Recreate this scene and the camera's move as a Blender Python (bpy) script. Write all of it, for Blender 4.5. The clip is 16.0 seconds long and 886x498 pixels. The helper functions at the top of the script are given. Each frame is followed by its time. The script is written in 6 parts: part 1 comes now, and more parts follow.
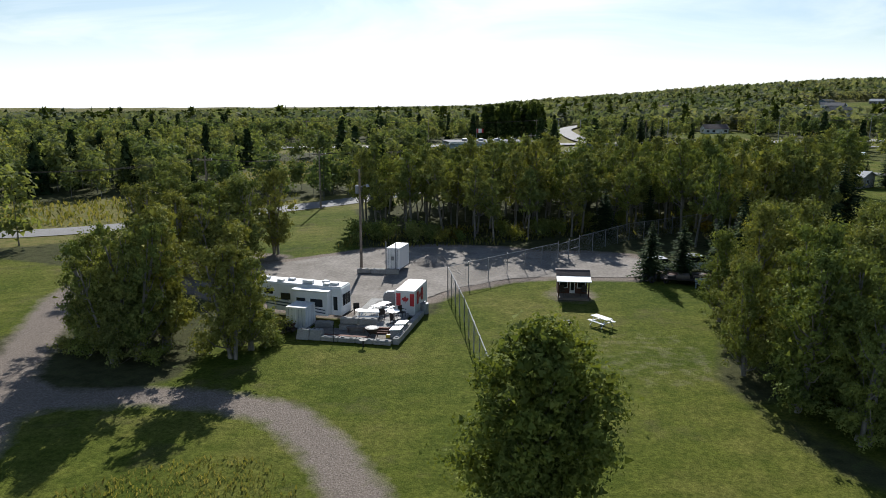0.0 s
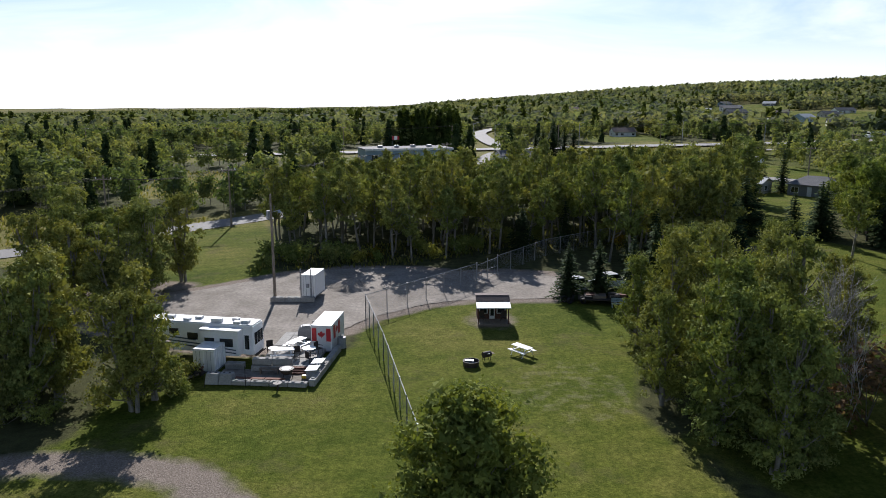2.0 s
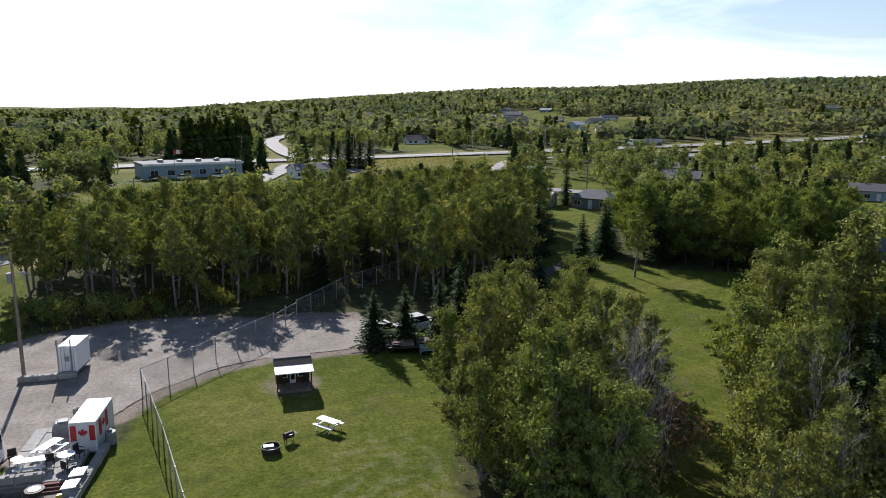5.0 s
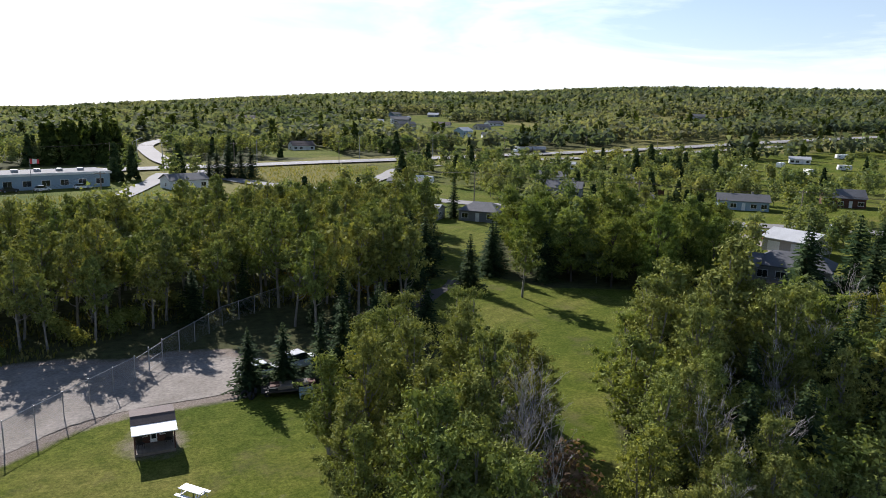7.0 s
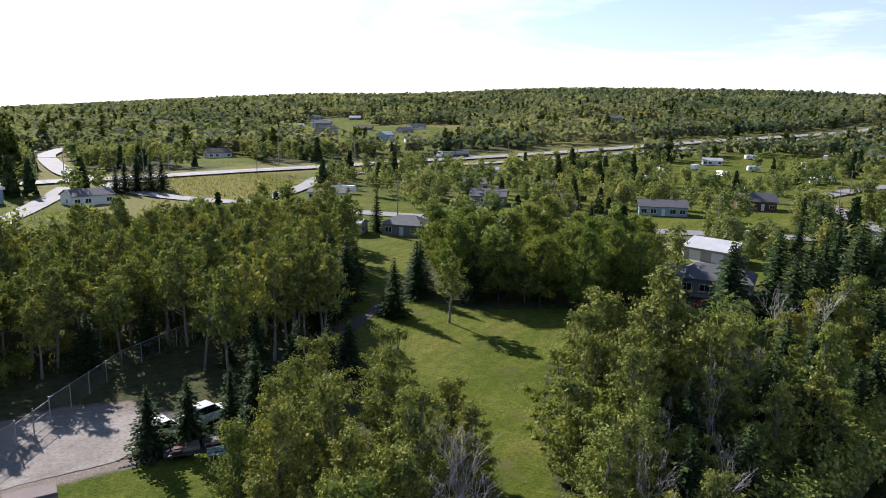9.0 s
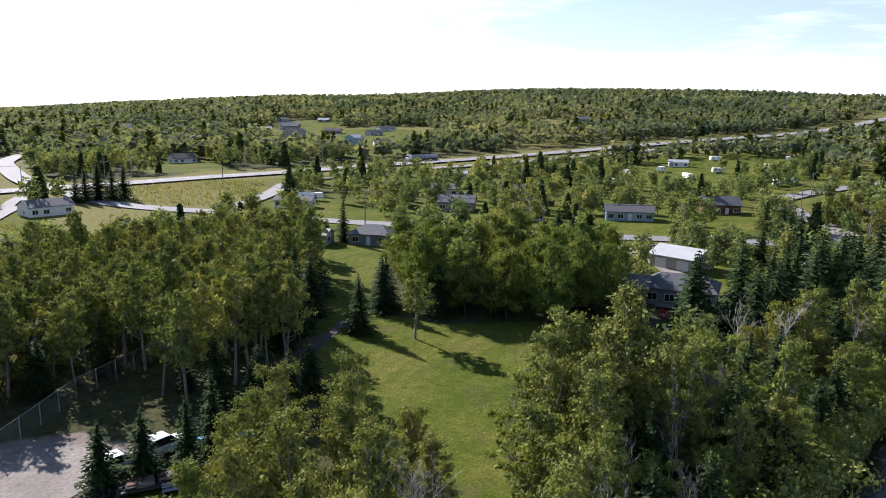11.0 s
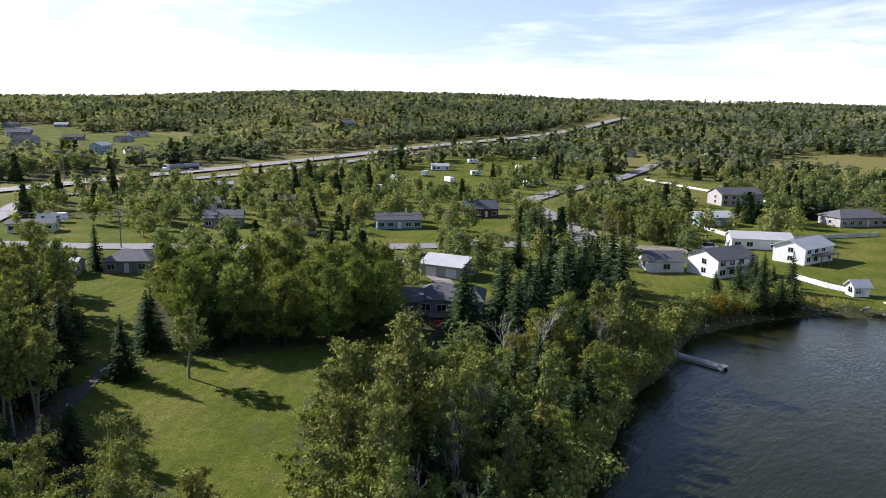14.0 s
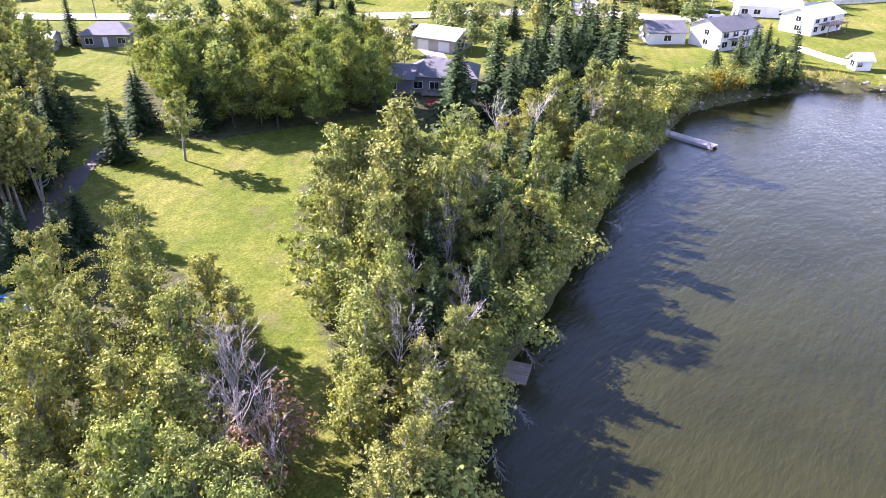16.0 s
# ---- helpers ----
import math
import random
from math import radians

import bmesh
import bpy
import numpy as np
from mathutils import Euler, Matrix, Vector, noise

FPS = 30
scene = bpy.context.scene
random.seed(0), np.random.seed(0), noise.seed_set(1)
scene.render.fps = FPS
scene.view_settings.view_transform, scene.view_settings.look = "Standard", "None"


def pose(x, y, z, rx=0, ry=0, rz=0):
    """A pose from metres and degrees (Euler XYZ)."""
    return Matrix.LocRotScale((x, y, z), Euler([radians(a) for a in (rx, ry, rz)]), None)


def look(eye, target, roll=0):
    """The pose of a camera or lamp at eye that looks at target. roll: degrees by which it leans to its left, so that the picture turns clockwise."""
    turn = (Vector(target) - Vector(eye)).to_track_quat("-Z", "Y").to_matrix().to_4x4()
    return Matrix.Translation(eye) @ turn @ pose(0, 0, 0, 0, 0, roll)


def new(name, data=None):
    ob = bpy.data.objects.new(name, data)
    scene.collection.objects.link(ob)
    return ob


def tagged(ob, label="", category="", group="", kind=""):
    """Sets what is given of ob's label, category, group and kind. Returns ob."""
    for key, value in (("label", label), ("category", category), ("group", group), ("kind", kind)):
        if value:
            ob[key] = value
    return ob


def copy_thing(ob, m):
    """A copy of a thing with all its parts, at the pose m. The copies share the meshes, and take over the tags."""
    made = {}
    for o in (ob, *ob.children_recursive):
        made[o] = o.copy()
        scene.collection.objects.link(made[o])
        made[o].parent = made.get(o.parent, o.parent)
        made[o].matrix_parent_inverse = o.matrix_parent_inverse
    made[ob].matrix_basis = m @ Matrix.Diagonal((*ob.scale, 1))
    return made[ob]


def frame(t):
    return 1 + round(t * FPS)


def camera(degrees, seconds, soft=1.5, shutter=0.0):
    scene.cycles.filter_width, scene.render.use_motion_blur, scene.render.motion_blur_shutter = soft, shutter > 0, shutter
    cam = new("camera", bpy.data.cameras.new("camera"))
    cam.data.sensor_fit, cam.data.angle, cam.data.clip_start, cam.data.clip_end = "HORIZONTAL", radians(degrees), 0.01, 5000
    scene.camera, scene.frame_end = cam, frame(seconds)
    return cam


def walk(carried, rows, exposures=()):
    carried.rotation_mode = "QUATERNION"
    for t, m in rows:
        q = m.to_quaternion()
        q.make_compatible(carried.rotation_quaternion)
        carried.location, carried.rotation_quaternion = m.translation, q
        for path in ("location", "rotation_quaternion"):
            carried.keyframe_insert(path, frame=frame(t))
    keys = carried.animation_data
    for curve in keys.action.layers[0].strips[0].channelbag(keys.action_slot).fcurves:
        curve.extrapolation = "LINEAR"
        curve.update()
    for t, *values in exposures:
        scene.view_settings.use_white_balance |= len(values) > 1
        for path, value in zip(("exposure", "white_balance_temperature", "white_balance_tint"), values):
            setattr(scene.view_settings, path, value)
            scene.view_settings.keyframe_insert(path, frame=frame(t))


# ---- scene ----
cam = camera(64.1, 16.0, 0.9)

PATH = [
    (0, (10.232, 19.16, 18.274), (9.991, 21.103, 17.867), 0.1),
    (0.5, (10.2, 19.442, 18.834), (10.043, 21.394, 18.427), 0.0),
    (1, (10.152, 19.848, 19.383), (10.013, 21.802, 18.975), 0.2),
    (1.5, (10.126, 20.472, 19.91), (10.018, 22.427, 19.504), 0.2),
    (2, (10.18, 21.221, 20.468), (10.168, 23.179, 20.062), 0.1),
    (2.5, (10.139, 22.08, 21.032), (10.217, 24.036, 20.626), 0.3),
    (3, (10.187, 22.936, 21.636), (10.355, 24.887, 21.231), 0.5),
    (3.5, (10.21, 23.959, 22.185), (10.467, 25.901, 21.781), 0.5),
    (4, (10.367, 25.007, 22.739), (10.707, 26.937, 22.337), 0.6),
    (4.5, (10.56, 26.178, 23.287), (10.992, 28.09, 22.887), 0.6),
    (5, (10.846, 27.34, 23.822), (11.389, 29.223, 23.424), 0.7),
    (7.5, (13.657, 32.092, 26.579), (14.523, 33.853, 26.195), 1.3),
    (8, (14.489, 33.417, 27.268), (15.394, 35.159, 26.885), 1.0),
    (8.5, (15.049, 34.615, 27.798), (16.033, 36.314, 27.418), 1.1),
    (9, (15.46, 35.294, 28.304), (16.476, 36.974, 27.924), 1.1),
    (11.5, (17.001, 35.993, 30.671), (18.144, 37.591, 30.294), 0.6),
    (12, (16.902, 36.109, 31.213), (18.273, 37.517, 30.841), 0.8),
    (12.5, (16.796, 36.156, 31.756), (18.224, 37.507, 31.385), 0.8),
    (13, (16.748, 36.054, 32.259), (18.219, 37.357, 31.89), 0.9),
    (13.5, (16.727, 36.118, 32.829), (18.247, 37.364, 32.461), 0.9),
    (14, (16.676, 36.238, 33.371), (18.227, 37.447, 33.003), 0.8),
    (14.5, (16.639, 36.237, 33.818), (18.195, 37.437, 33.447), 0.8),
    (15, (16.577, 36.202, 34.136), (18.108, 37.372, 33.6), 0.8),
    (15.5, (16.633, 36.228, 34.573), (18.105, 37.345, 33.807), 0.8),
    (16, (16.666, 36.191, 35.246), (18.058, 37.244, 34.27), 0.8),
]
walk(cam, [(t, look(eye, target, roll)) for t, eye, target, roll in PATH],
     [(0, 0.45, 6150, 9), (2.2, 0.55, 6150, 14), (3.5, 0.95, 6250, 42), (4.4, 0.75, 6150, 18), (5, 0.72, 6150, 13), (9, 1.02, 6100, 17), (12.5, 1.1, 6050, 19), (14, 0.95, 6050, 19), (14.6, 1.0, 6050, 20), (15.1, 1.22, 6000, 30), (15.5, 2.5, 5950, 38), (16, 2.84, 5950, 42)])

# ---- world and sun ----
SUN_EL, SUN_AZ = 29.5, -7.0
world = bpy.data.worlds.new("sky")
scene.world = world
world.use_nodes = True
wn, wl = world.node_tree.nodes, world.node_tree.links
wn.clear()
w_out = wn.new("ShaderNodeOutputWorld")
w_bg = wn.new("ShaderNodeBackground")
w_sky = wn.new("ShaderNodeTexSky")
w_sky.sky_type, w_sky.sun_disc = "NISHITA", False
w_sky.sun_elevation, w_sky.sun_rotation = radians(SUN_EL), radians(SUN_AZ)
w_sky.dust_density, w_sky.air_density, w_sky.ozone_density = 0.25, 1.0, 2.5
w_tc = wn.new("ShaderNodeTexCoord")
w_map = wn.new("ShaderNodeMapping")
w_map.inputs["Scale"].default_value = (1.0, 1.0, 5.0)
w_map.inputs["Rotation"].default_value = (0.05, 0.12, 0.3)
w_n = wn.new("ShaderNodeTexNoise")
w_n.inputs["Scale"].default_value, w_n.inputs["Detail"].default_value = 2.2, 9.0
w_n.inputs["Roughness"].default_value, w_n.inputs["Distortion"].default_value = 0.58, 0.6
w_r = wn.new("ShaderNodeMapRange")
w_r.inputs["From Min"].default_value, w_r.inputs["From Max"].default_value = 0.43, 0.70
w_r.inputs["To Min"].default_value, w_r.inputs["To Max"].default_value = 0.16, 0.9
w_mix = wn.new("ShaderNodeMix")
w_mix.data_type = "RGBA"
w_mix.inputs["B"].default_value = (13.0, 13.4, 14.0, 1)
wl.new(w_tc.outputs["Generated"], w_map.inputs["Vector"])
wl.new(w_map.outputs["Vector"], w_n.inputs["Vector"])
wl.new(w_n.outputs["Fac"], w_r.inputs["Value"])
w_sep = wn.new("ShaderNodeSeparateXYZ")
w_low = wn.new("ShaderNodeMapRange")
w_low.inputs["From Min"].default_value, w_low.inputs["From Max"].default_value = 0.0, 0.10
w_low.inputs["To Min"].default_value, w_low.inputs["To Max"].default_value = 0.85, 0.0
w_max = wn.new("ShaderNodeMath")
w_max.operation = "MAXIMUM"
wl.new(w_tc.outputs["Generated"], w_sep.inputs["Vector"])
wl.new(w_sep.outputs["Z"], w_low.inputs["Value"])
wl.new(w_low.outputs["Result"], w_max.inputs[0])
w_high = wn.new("ShaderNodeMapRange")
w_high.inputs["From Min"].default_value, w_high.inputs["From Max"].default_value = 0.17, 0.32
w_high.inputs["To Min"].default_value, w_high.inputs["To Max"].default_value = 1.0, 0.06
w_mul = wn.new("ShaderNodeMath")
w_mul.operation = "MULTIPLY"
wl.new(w_sep.outputs["Z"], w_high.inputs["Value"])
wl.new(w_high.outputs["Result"], w_mul.inputs[0])
wl.new(w_r.outputs["Result"], w_mul.inputs[1])
wl.new(w_mul.outputs["Value"], w_max.inputs[1])
wl.new(w_max.outputs["Value"], w_mix.inputs["Factor"])
wl.new(w_sky.outputs["Color"], w_mix.inputs["A"])
wl.new(w_mix.outputs["Result"], w_bg.inputs["Color"])
wl.new(w_bg.outputs["Background"], w_out.inputs["Surface"])
w_bg.inputs["Strength"].default_value = 0.066

sun = new("sun", bpy.data.lights.new("sun", "SUN"))
sun.data.energy, sun.data.angle, sun.data.color = 5.0, radians(0.5), (1.0, 0.955, 0.89)
_d = Vector((math.sin(radians(SUN_AZ)) * math.cos(radians(SUN_EL)), math.cos(radians(SUN_AZ)) * math.cos(radians(SUN_EL)), math.sin(radians(SUN_EL))))
sun.matrix_world = look(_d * 300, (0, 0, 0))


# ---- materials ----
def nodes_of(name):
    m = bpy.data.materials.new(name)
    m.use_nodes = True
    nt = m.node_tree
    return m, nt.nodes, nt.links, nt.nodes["Principled BSDF"]


def ramp(nodes, stops):
    r = nodes.new("ShaderNodeValToRGB")
    el = r.color_ramp.elements
    while len(el) < len(stops):
        el.new(0.5)
    for e, (p, c) in zip(el, stops):
        e.position, e.color = p, (*c, 1)
    return r


def noise_tex(nodes, links, scale, detail=5, rough=0.55, vec=None):
    n = nodes.new("ShaderNodeTexNoise")
    n.inputs["Scale"].default_value, n.inputs["Detail"].default_value, n.inputs["Roughness"].default_value = scale, detail, rough
    links.new(vec, n.inputs["Vector"])
    return n.outputs["Fac"]


def mixed(nodes, links, fac, a, b, how="MIX"):
    m = nodes.new("ShaderNodeMix")
    m.data_type, m.blend_type = "RGBA", how
    for key, v in (("Factor", fac), ("A", a), ("B", b)):
        if isinstance(v, bpy.types.NodeSocket):
            links.new(v, m.inputs[key])
        else:
            m.inputs[key].default_value = (*v, 1) if isinstance(v, tuple) else v
    return m.outputs["Result"]


def surface(name, colour, other=None, rough=0.7, metal=0.0, big=0.4, fine=8.0, relief=0.0, relief_scale=25.0, spread=0.5, grain_depth=0.2):
    """A weathered surface: two colours mixed by coarse stains and fine grain, a little tint from piece to piece, relief."""
    m, n, l, b = nodes_of(name)
    other = other or tuple(c * 0.72 for c in colour)
    pos = n.new("ShaderNodeNewGeometry").outputs["Position"]
    coarse, grain = noise_tex(n, l, big, 4, 0.6, pos), noise_tex(n, l, fine, 6, 0.6, pos)
    r1 = ramp(n, [(0.5 - spread / 2, (0, 0, 0)), (0.5 + spread / 2, (1, 1, 1))])
    l.new(coarse, r1.inputs["Fac"])
    c1 = mixed(n, l, r1.outputs["Color"], colour, other)
    r2 = ramp(n, [(0.3, (1 - grain_depth,) * 3), (0.7, (1 + grain_depth * 0.7,) * 3)])
    l.new(grain, r2.inputs["Fac"])
    c2 = mixed(n, l, 1.0, c1, r2.outputs["Color"], "MULTIPLY")
    info = n.new("ShaderNodeObjectInfo").outputs["Random"]
    r3 = ramp(n, [(0, (0.88, 0.88, 0.88)), (1, (1.08, 1.08, 1.08))])
    l.new(info, r3.inputs["Fac"])
    l.new(mixed(n, l, 1.0, c2, r3.outputs["Color"], "MULTIPLY"), b.inputs["Base Color"])
    b.inputs["Roughness"].default_value, b.inputs["Metallic"].default_value = rough, metal
    if relief:
        bp = n.new("ShaderNodeBump")
        bp.inputs["Strength"].default_value, bp.inputs["Distance"].default_value = relief, 0.05
        l.new(noise_tex(n, l, relief_scale, 5, 0.6, pos), bp.inputs["Height"])
        l.new(bp.outputs["Normal"], b.inputs["Normal"])
    return m


def foliage(name, dark, mid, light, through_light=0.3, autumn=None, gloss=0.04, each=True, stand=None):
    """Leaves: each one takes its own green, each tree a tint, and the sun shines through them."""
    m, n, l, b = nodes_of(name)
    geo = n.new("ShaderNodeNewGeometry")
    r = ramp(n, [(0.0, dark), (0.5, mid), (1.0, light)])
    l.new(geo.outputs["Random Per Island"], r.inputs["Fac"])
    info = n.new("ShaderNodeObjectInfo").outputs["Random"] if each else noise_tex(n, l, 0.11, 2, 0.5, geo.outputs["Position"])
    tint = ramp(n, [(0.0 if each else 0.3, (0.84, 0.94, 0.84)), (0.62, (1.0, 1.0, 1.0)), (1.0 if each else 0.75, autumn or (1.25, 1.08, 0.8))])
    l.new(info, tint.inputs["Fac"])
    c = mixed(n, l, 1.0, r.outputs["Color"], tint.outputs["Color"], "MULTIPLY")
    patch = ramp(n, [(0.35, (0.75, 0.78, 0.8)), (0.65, (1.2, 1.14, 0.95))])
    l.new(noise_tex(n, l, 0.35, 3, 0.6, geo.outputs["Position"]), patch.inputs["Fac"])
    c = mixed(n, l, 1.0, c, patch.outputs["Color"], "MULTIPLY")
    if stand:
        # stands of darker and paler trees, tens of metres across
        stands = ramp(n, [(0.38, (0.60, 0.70, 0.70)), (0.5, (0.95, 0.97, 0.95)), (0.62, (1.24, 1.16, 1.02))])
        l.new(noise_tex(n, l, stand, 3, 0.55, geo.outputs["Position"]), stands.inputs["Fac"])
        c = mixed(n, l, 1.0, c, stands.outputs["Color"], "MULTIPLY")
    l.new(c, b.inputs["Base Color"])
    b.inputs["Roughness"].default_value = 0.8
    b.inputs["Specular IOR Level"].default_value = gloss
    tr = n.new("ShaderNodeBsdfTranslucent")
    l.new(mixed(n, l, 1.0, c, (1.25, 1.2, 0.55), "MULTIPLY"), tr.inputs["Color"])
    mx = n.new("ShaderNodeMixShader")
    mx.inputs["Fac"].default_value = through_light
    l.new(b.outputs["BSDF"], mx.inputs[1])
    l.new(tr.outputs["BSDF"], mx.inputs[2])
    l.new(mx.outputs["Shader"], n["Material Output"].inputs["Surface"])
    return m


def ground_material():
    m, n, l, b = nodes_of("ground_cover")
    pos = n.new("ShaderNodeNewGeometry").outputs["Position"]
    at = n.new("ShaderNodeAttribute")
    at.attribute_name = "cover"
    sep = n.new("ShaderNodeSeparateColor")
    l.new(at.outputs["Color"], sep.inputs["Color"])
    fine, mid, coarse = noise_tex(n, l, 9, 8, 0.7, pos), noise_tex(n, l, 0.9, 6, 0.6, pos), noise_tex(n, l, 0.07, 5, 0.6, pos)
    floor = ramp(n, [(0.3, (0.042, 0.046, 0.020)), (0.55, (0.075, 0.076, 0.034)), (0.75, (0.084, 0.104, 0.034))])
    l.new(mid, floor.inputs["Fac"])
    lawn = ramp(n, [(0.28, (0.060, 0.088, 0.012)), (0.5, (0.105, 0.123, 0.021)), (0.72, (0.166, 0.155, 0.042))])
    l.new(coarse, lawn.inputs["Fac"])
    patchy = ramp(n, [(0.32, (0.72, 0.78, 0.7)), (0.68, (1.18, 1.12, 1.2))])
    l.new(mid, patchy.inputs["Fac"])
    lawn_c = mixed(n, l, 1.0, lawn.outputs["Color"], patchy.outputs["Color"], "MULTIPLY")
    tuft = ramp(n, [(0.36, (0.62, 0.66, 0.6)), (0.64, (1.32, 1.28, 1.3))])
    l.new(noise_tex(n, l, 3.2, 7, 0.72, pos), tuft.inputs["Fac"])
    lawn_c = mixed(n, l, 1.0, lawn_c, tuft.outputs["Color"], "MULTIPLY")
    dry = ramp(n, [(0.55, (0, 0, 0)), (0.70, (0.62, 0.62, 0.62))])
    l.new(noise_tex(n, l, 0.16, 6, 0.68, pos), dry.inputs["Fac"])
    lawn_c = mixed(n, l, dry.outputs["Color"], lawn_c, (0.115, 0.096, 0.048))
    # mowing stripes
    wv = n.new("ShaderNodeTexWave")
    wv.inputs["Scale"].default_value, wv.inputs["Distortion"].default_value = 0.13, 9.0
    wv.inputs["Detail"].default_value, wv.inputs["Detail Scale"].default_value = 3.0, 0.5
    mp = n.new("ShaderNodeMapping")
    mp.inputs["Rotation"].default_value = (0, 0, radians(62))
    l.new(pos, mp.inputs["Vector"])
    l.new(mp.outputs["Vector"], wv.inputs["Vector"])
    stripe = ramp(n, [(0.2, (0.95, 0.96, 0.95)), (0.8, (1.04, 1.03, 1.03))])
    l.new(wv.outputs["Fac"], stripe.inputs["Fac"])
    lawn_c = mixed(n, l, 1.0, lawn_c, stripe.outputs["Color"], "MULTIPLY")
    field = ramp(n, [(0.3, (0.105, 0.120, 0.030)), (0.6, (0.190, 0.165, 0.062)), (0.8, (0.240, 0.190, 0.085))])
    l.new(mid, field.inputs["Fac"])
    dirt = ramp(n, [(0.3, (0.165, 0.134, 0.110)), (0.7, (0.285, 0.240, 0.200))])
    l.new(fine, dirt.inputs["Fac"])

    def sharp(channel, lo=0.35, hi=0.65):
        a = n.new("ShaderNodeMath")
        a.operation = "MULTIPLY_ADD"
        l.new(mid, a.inputs[0])
        a.inputs[1].default_value = 0.5
        sub = n.new("ShaderNodeMath")
        sub.operation = "SUBTRACT"
        l.new(channel, sub.inputs[0])
        sub.inputs[1].default_value = 0.25
        l.new(sub.outputs[0], a.inputs[2])
        r = n.new("ShaderNodeMapRange")
        r.inputs["From Min"].default_value, r.inputs["From Max"].default_value = lo, hi
        l.new(a.outputs[0], r.inputs["Value"])
        return r.outputs["Result"]

    c = mixed(n, l, sharp(sep.outputs["Green"]), floor.outputs["Color"], field.outputs["Color"])
    c = mixed(n, l, sharp(sep.outputs["Red"]), c, lawn_c)
    c = mixed(n, l, sharp(sep.outputs["Blue"]), c, dirt.outputs["Color"])
    grit = ramp(n, [(0.3, (0.7, 0.7, 0.7)), (0.7, (1.25, 1.25, 1.25))])
    l.new(fine, grit.inputs["Fac"])
    l.new(mixed(n, l, 1.0, c, grit.outputs["Color"], "MULTIPLY"), b.inputs["Base Color"])
    b.inputs["Roughness"].default_value = 0.95
    b.inputs["Specular IOR Level"].default_value = 0.02
    bp = n.new("ShaderNodeBump")
    bp.inputs["Strength"].default_value, bp.inputs["Distance"].default_value = 0.7, 0.12
    l.new(fine, bp.inputs["Height"])
    l.new(bp.outputs["Normal"], b.inputs["Normal"])
    return m


def water_material():
    m, n, l, b = nodes_of("lake_water")
    pos = n.new("ShaderNodeNewGeometry").outputs["Position"]
    mp = n.new("ShaderNodeMapping")
    mp.inputs["Rotation"].default_value = (0, 0, radians(-28))
    mp.inputs["Scale"].default_value = (0.55, 1.7, 1.0)
    l.new(pos, mp.inputs["Vector"])
    murk = ramp(n, [(0.35, (0.015, 0.016, 0.0045)), (0.65, (0.022, 0.023, 0.0065))])
    l.new(noise_tex(n, l, 0.06, 5, 0.6, pos), murk.inputs["Fac"])
    l.new(murk.outputs["Color"], b.inputs["Base Color"])
    b.inputs["Roughness"].default_value, b.inputs["IOR"].default_value = 0.06, 1.33
    small, large = noise_tex(n, l, 1.3, 4, 0.6, mp.outputs["Vector"]), noise_tex(n, l, 0.35, 2, 0.5, mp.outputs["Vector"])
    b1, b2 = n.new("ShaderNodeBump"), n.new("ShaderNodeBump")
    b1.inputs["Strength"].default_value, b1.inputs["Distance"].default_value = 0.75, 0.12
    b2.inputs["Strength"].default_value, b2.inputs["Distance"].default_value = 0.4, 0.25
    l.new(small, b1.inputs["Height"])
    l.new(large, b2.inputs["Height"])
    l.new(b2.outputs["Normal"], b1.inputs["Normal"])
    l.new(b1.outputs["Normal"], b.inputs["Normal"])
    return m


def glass_material():
    m, n, l, b = nodes_of("window_glass")
    b.inputs["Base Color"].default_value = (0.015, 0.018, 0.02, 1)
    b.inputs["Roughness"].default_value, b.inputs["Specular IOR Level"].default_value = 0.05, 0.6
    return m


GROUND, WATER, GLASS = ground_material(), water_material(), glass_material()
LEAF = foliage("aspen_leaves", (0.132, 0.152, 0.047), (0.202, 0.223, 0.070), (0.280, 0.296, 0.098), 0.17, (1.13, 1.05, 0.9))
LEAF_DENSE = foliage("maple_leaves", (0.100, 0.134, 0.033), (0.152, 0.190, 0.050), (0.215, 0.248, 0.074), 0.26, (1.1, 1.04, 0.9))
LEAF_GOLD = foliage("turning_leaves", (0.110, 0.090, 0.012), (0.210, 0.150, 0.020), (0.300, 0.190, 0.035), 0.4)
LEAF_RED = foliage("reddish_leaves", (0.150, 0.085, 0.062), (0.240, 0.145, 0.110), (0.320, 0.200, 0.150), 0.3)
LEAF_WILLOW = foliage("willow_leaves", (0.130, 0.160, 0.046), (0.198, 0.230, 0.068), (0.280, 0.305, 0.100), 0.28)
# distance haze is painted into these leaves: paler, greyer and bluer green
HAZED_LEAF = foliage("hazed_hillside_leaves", (0.138, 0.152, 0.116), (0.154, 0.169, 0.127), (0.176, 0.191, 0.142), 0.42, (1.12, 1.05, 0.97), each=False, stand=0.009)
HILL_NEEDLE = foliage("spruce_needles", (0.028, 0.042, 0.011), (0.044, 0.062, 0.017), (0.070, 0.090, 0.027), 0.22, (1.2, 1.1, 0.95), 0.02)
NEEDLE = foliage("spruce_needles", (0.018, 0.034, 0.016), (0.034, 0.056, 0.026), (0.062, 0.086, 0.040), 0.2, (1.15, 1.1, 1.0), 0.02)
WOODS = foliage("far_woods", (0.140, 0.164, 0.074), (0.188, 0.212, 0.098), (0.245, 0.266, 0.128), 0.36, (1.3, 1.12, 0.84), each=False, stand=0.03)
WEEDS = foliage("tall_grass", (0.105, 0.115, 0.034), (0.165, 0.155, 0.055), (0.240, 0.205, 0.095), 0.45)
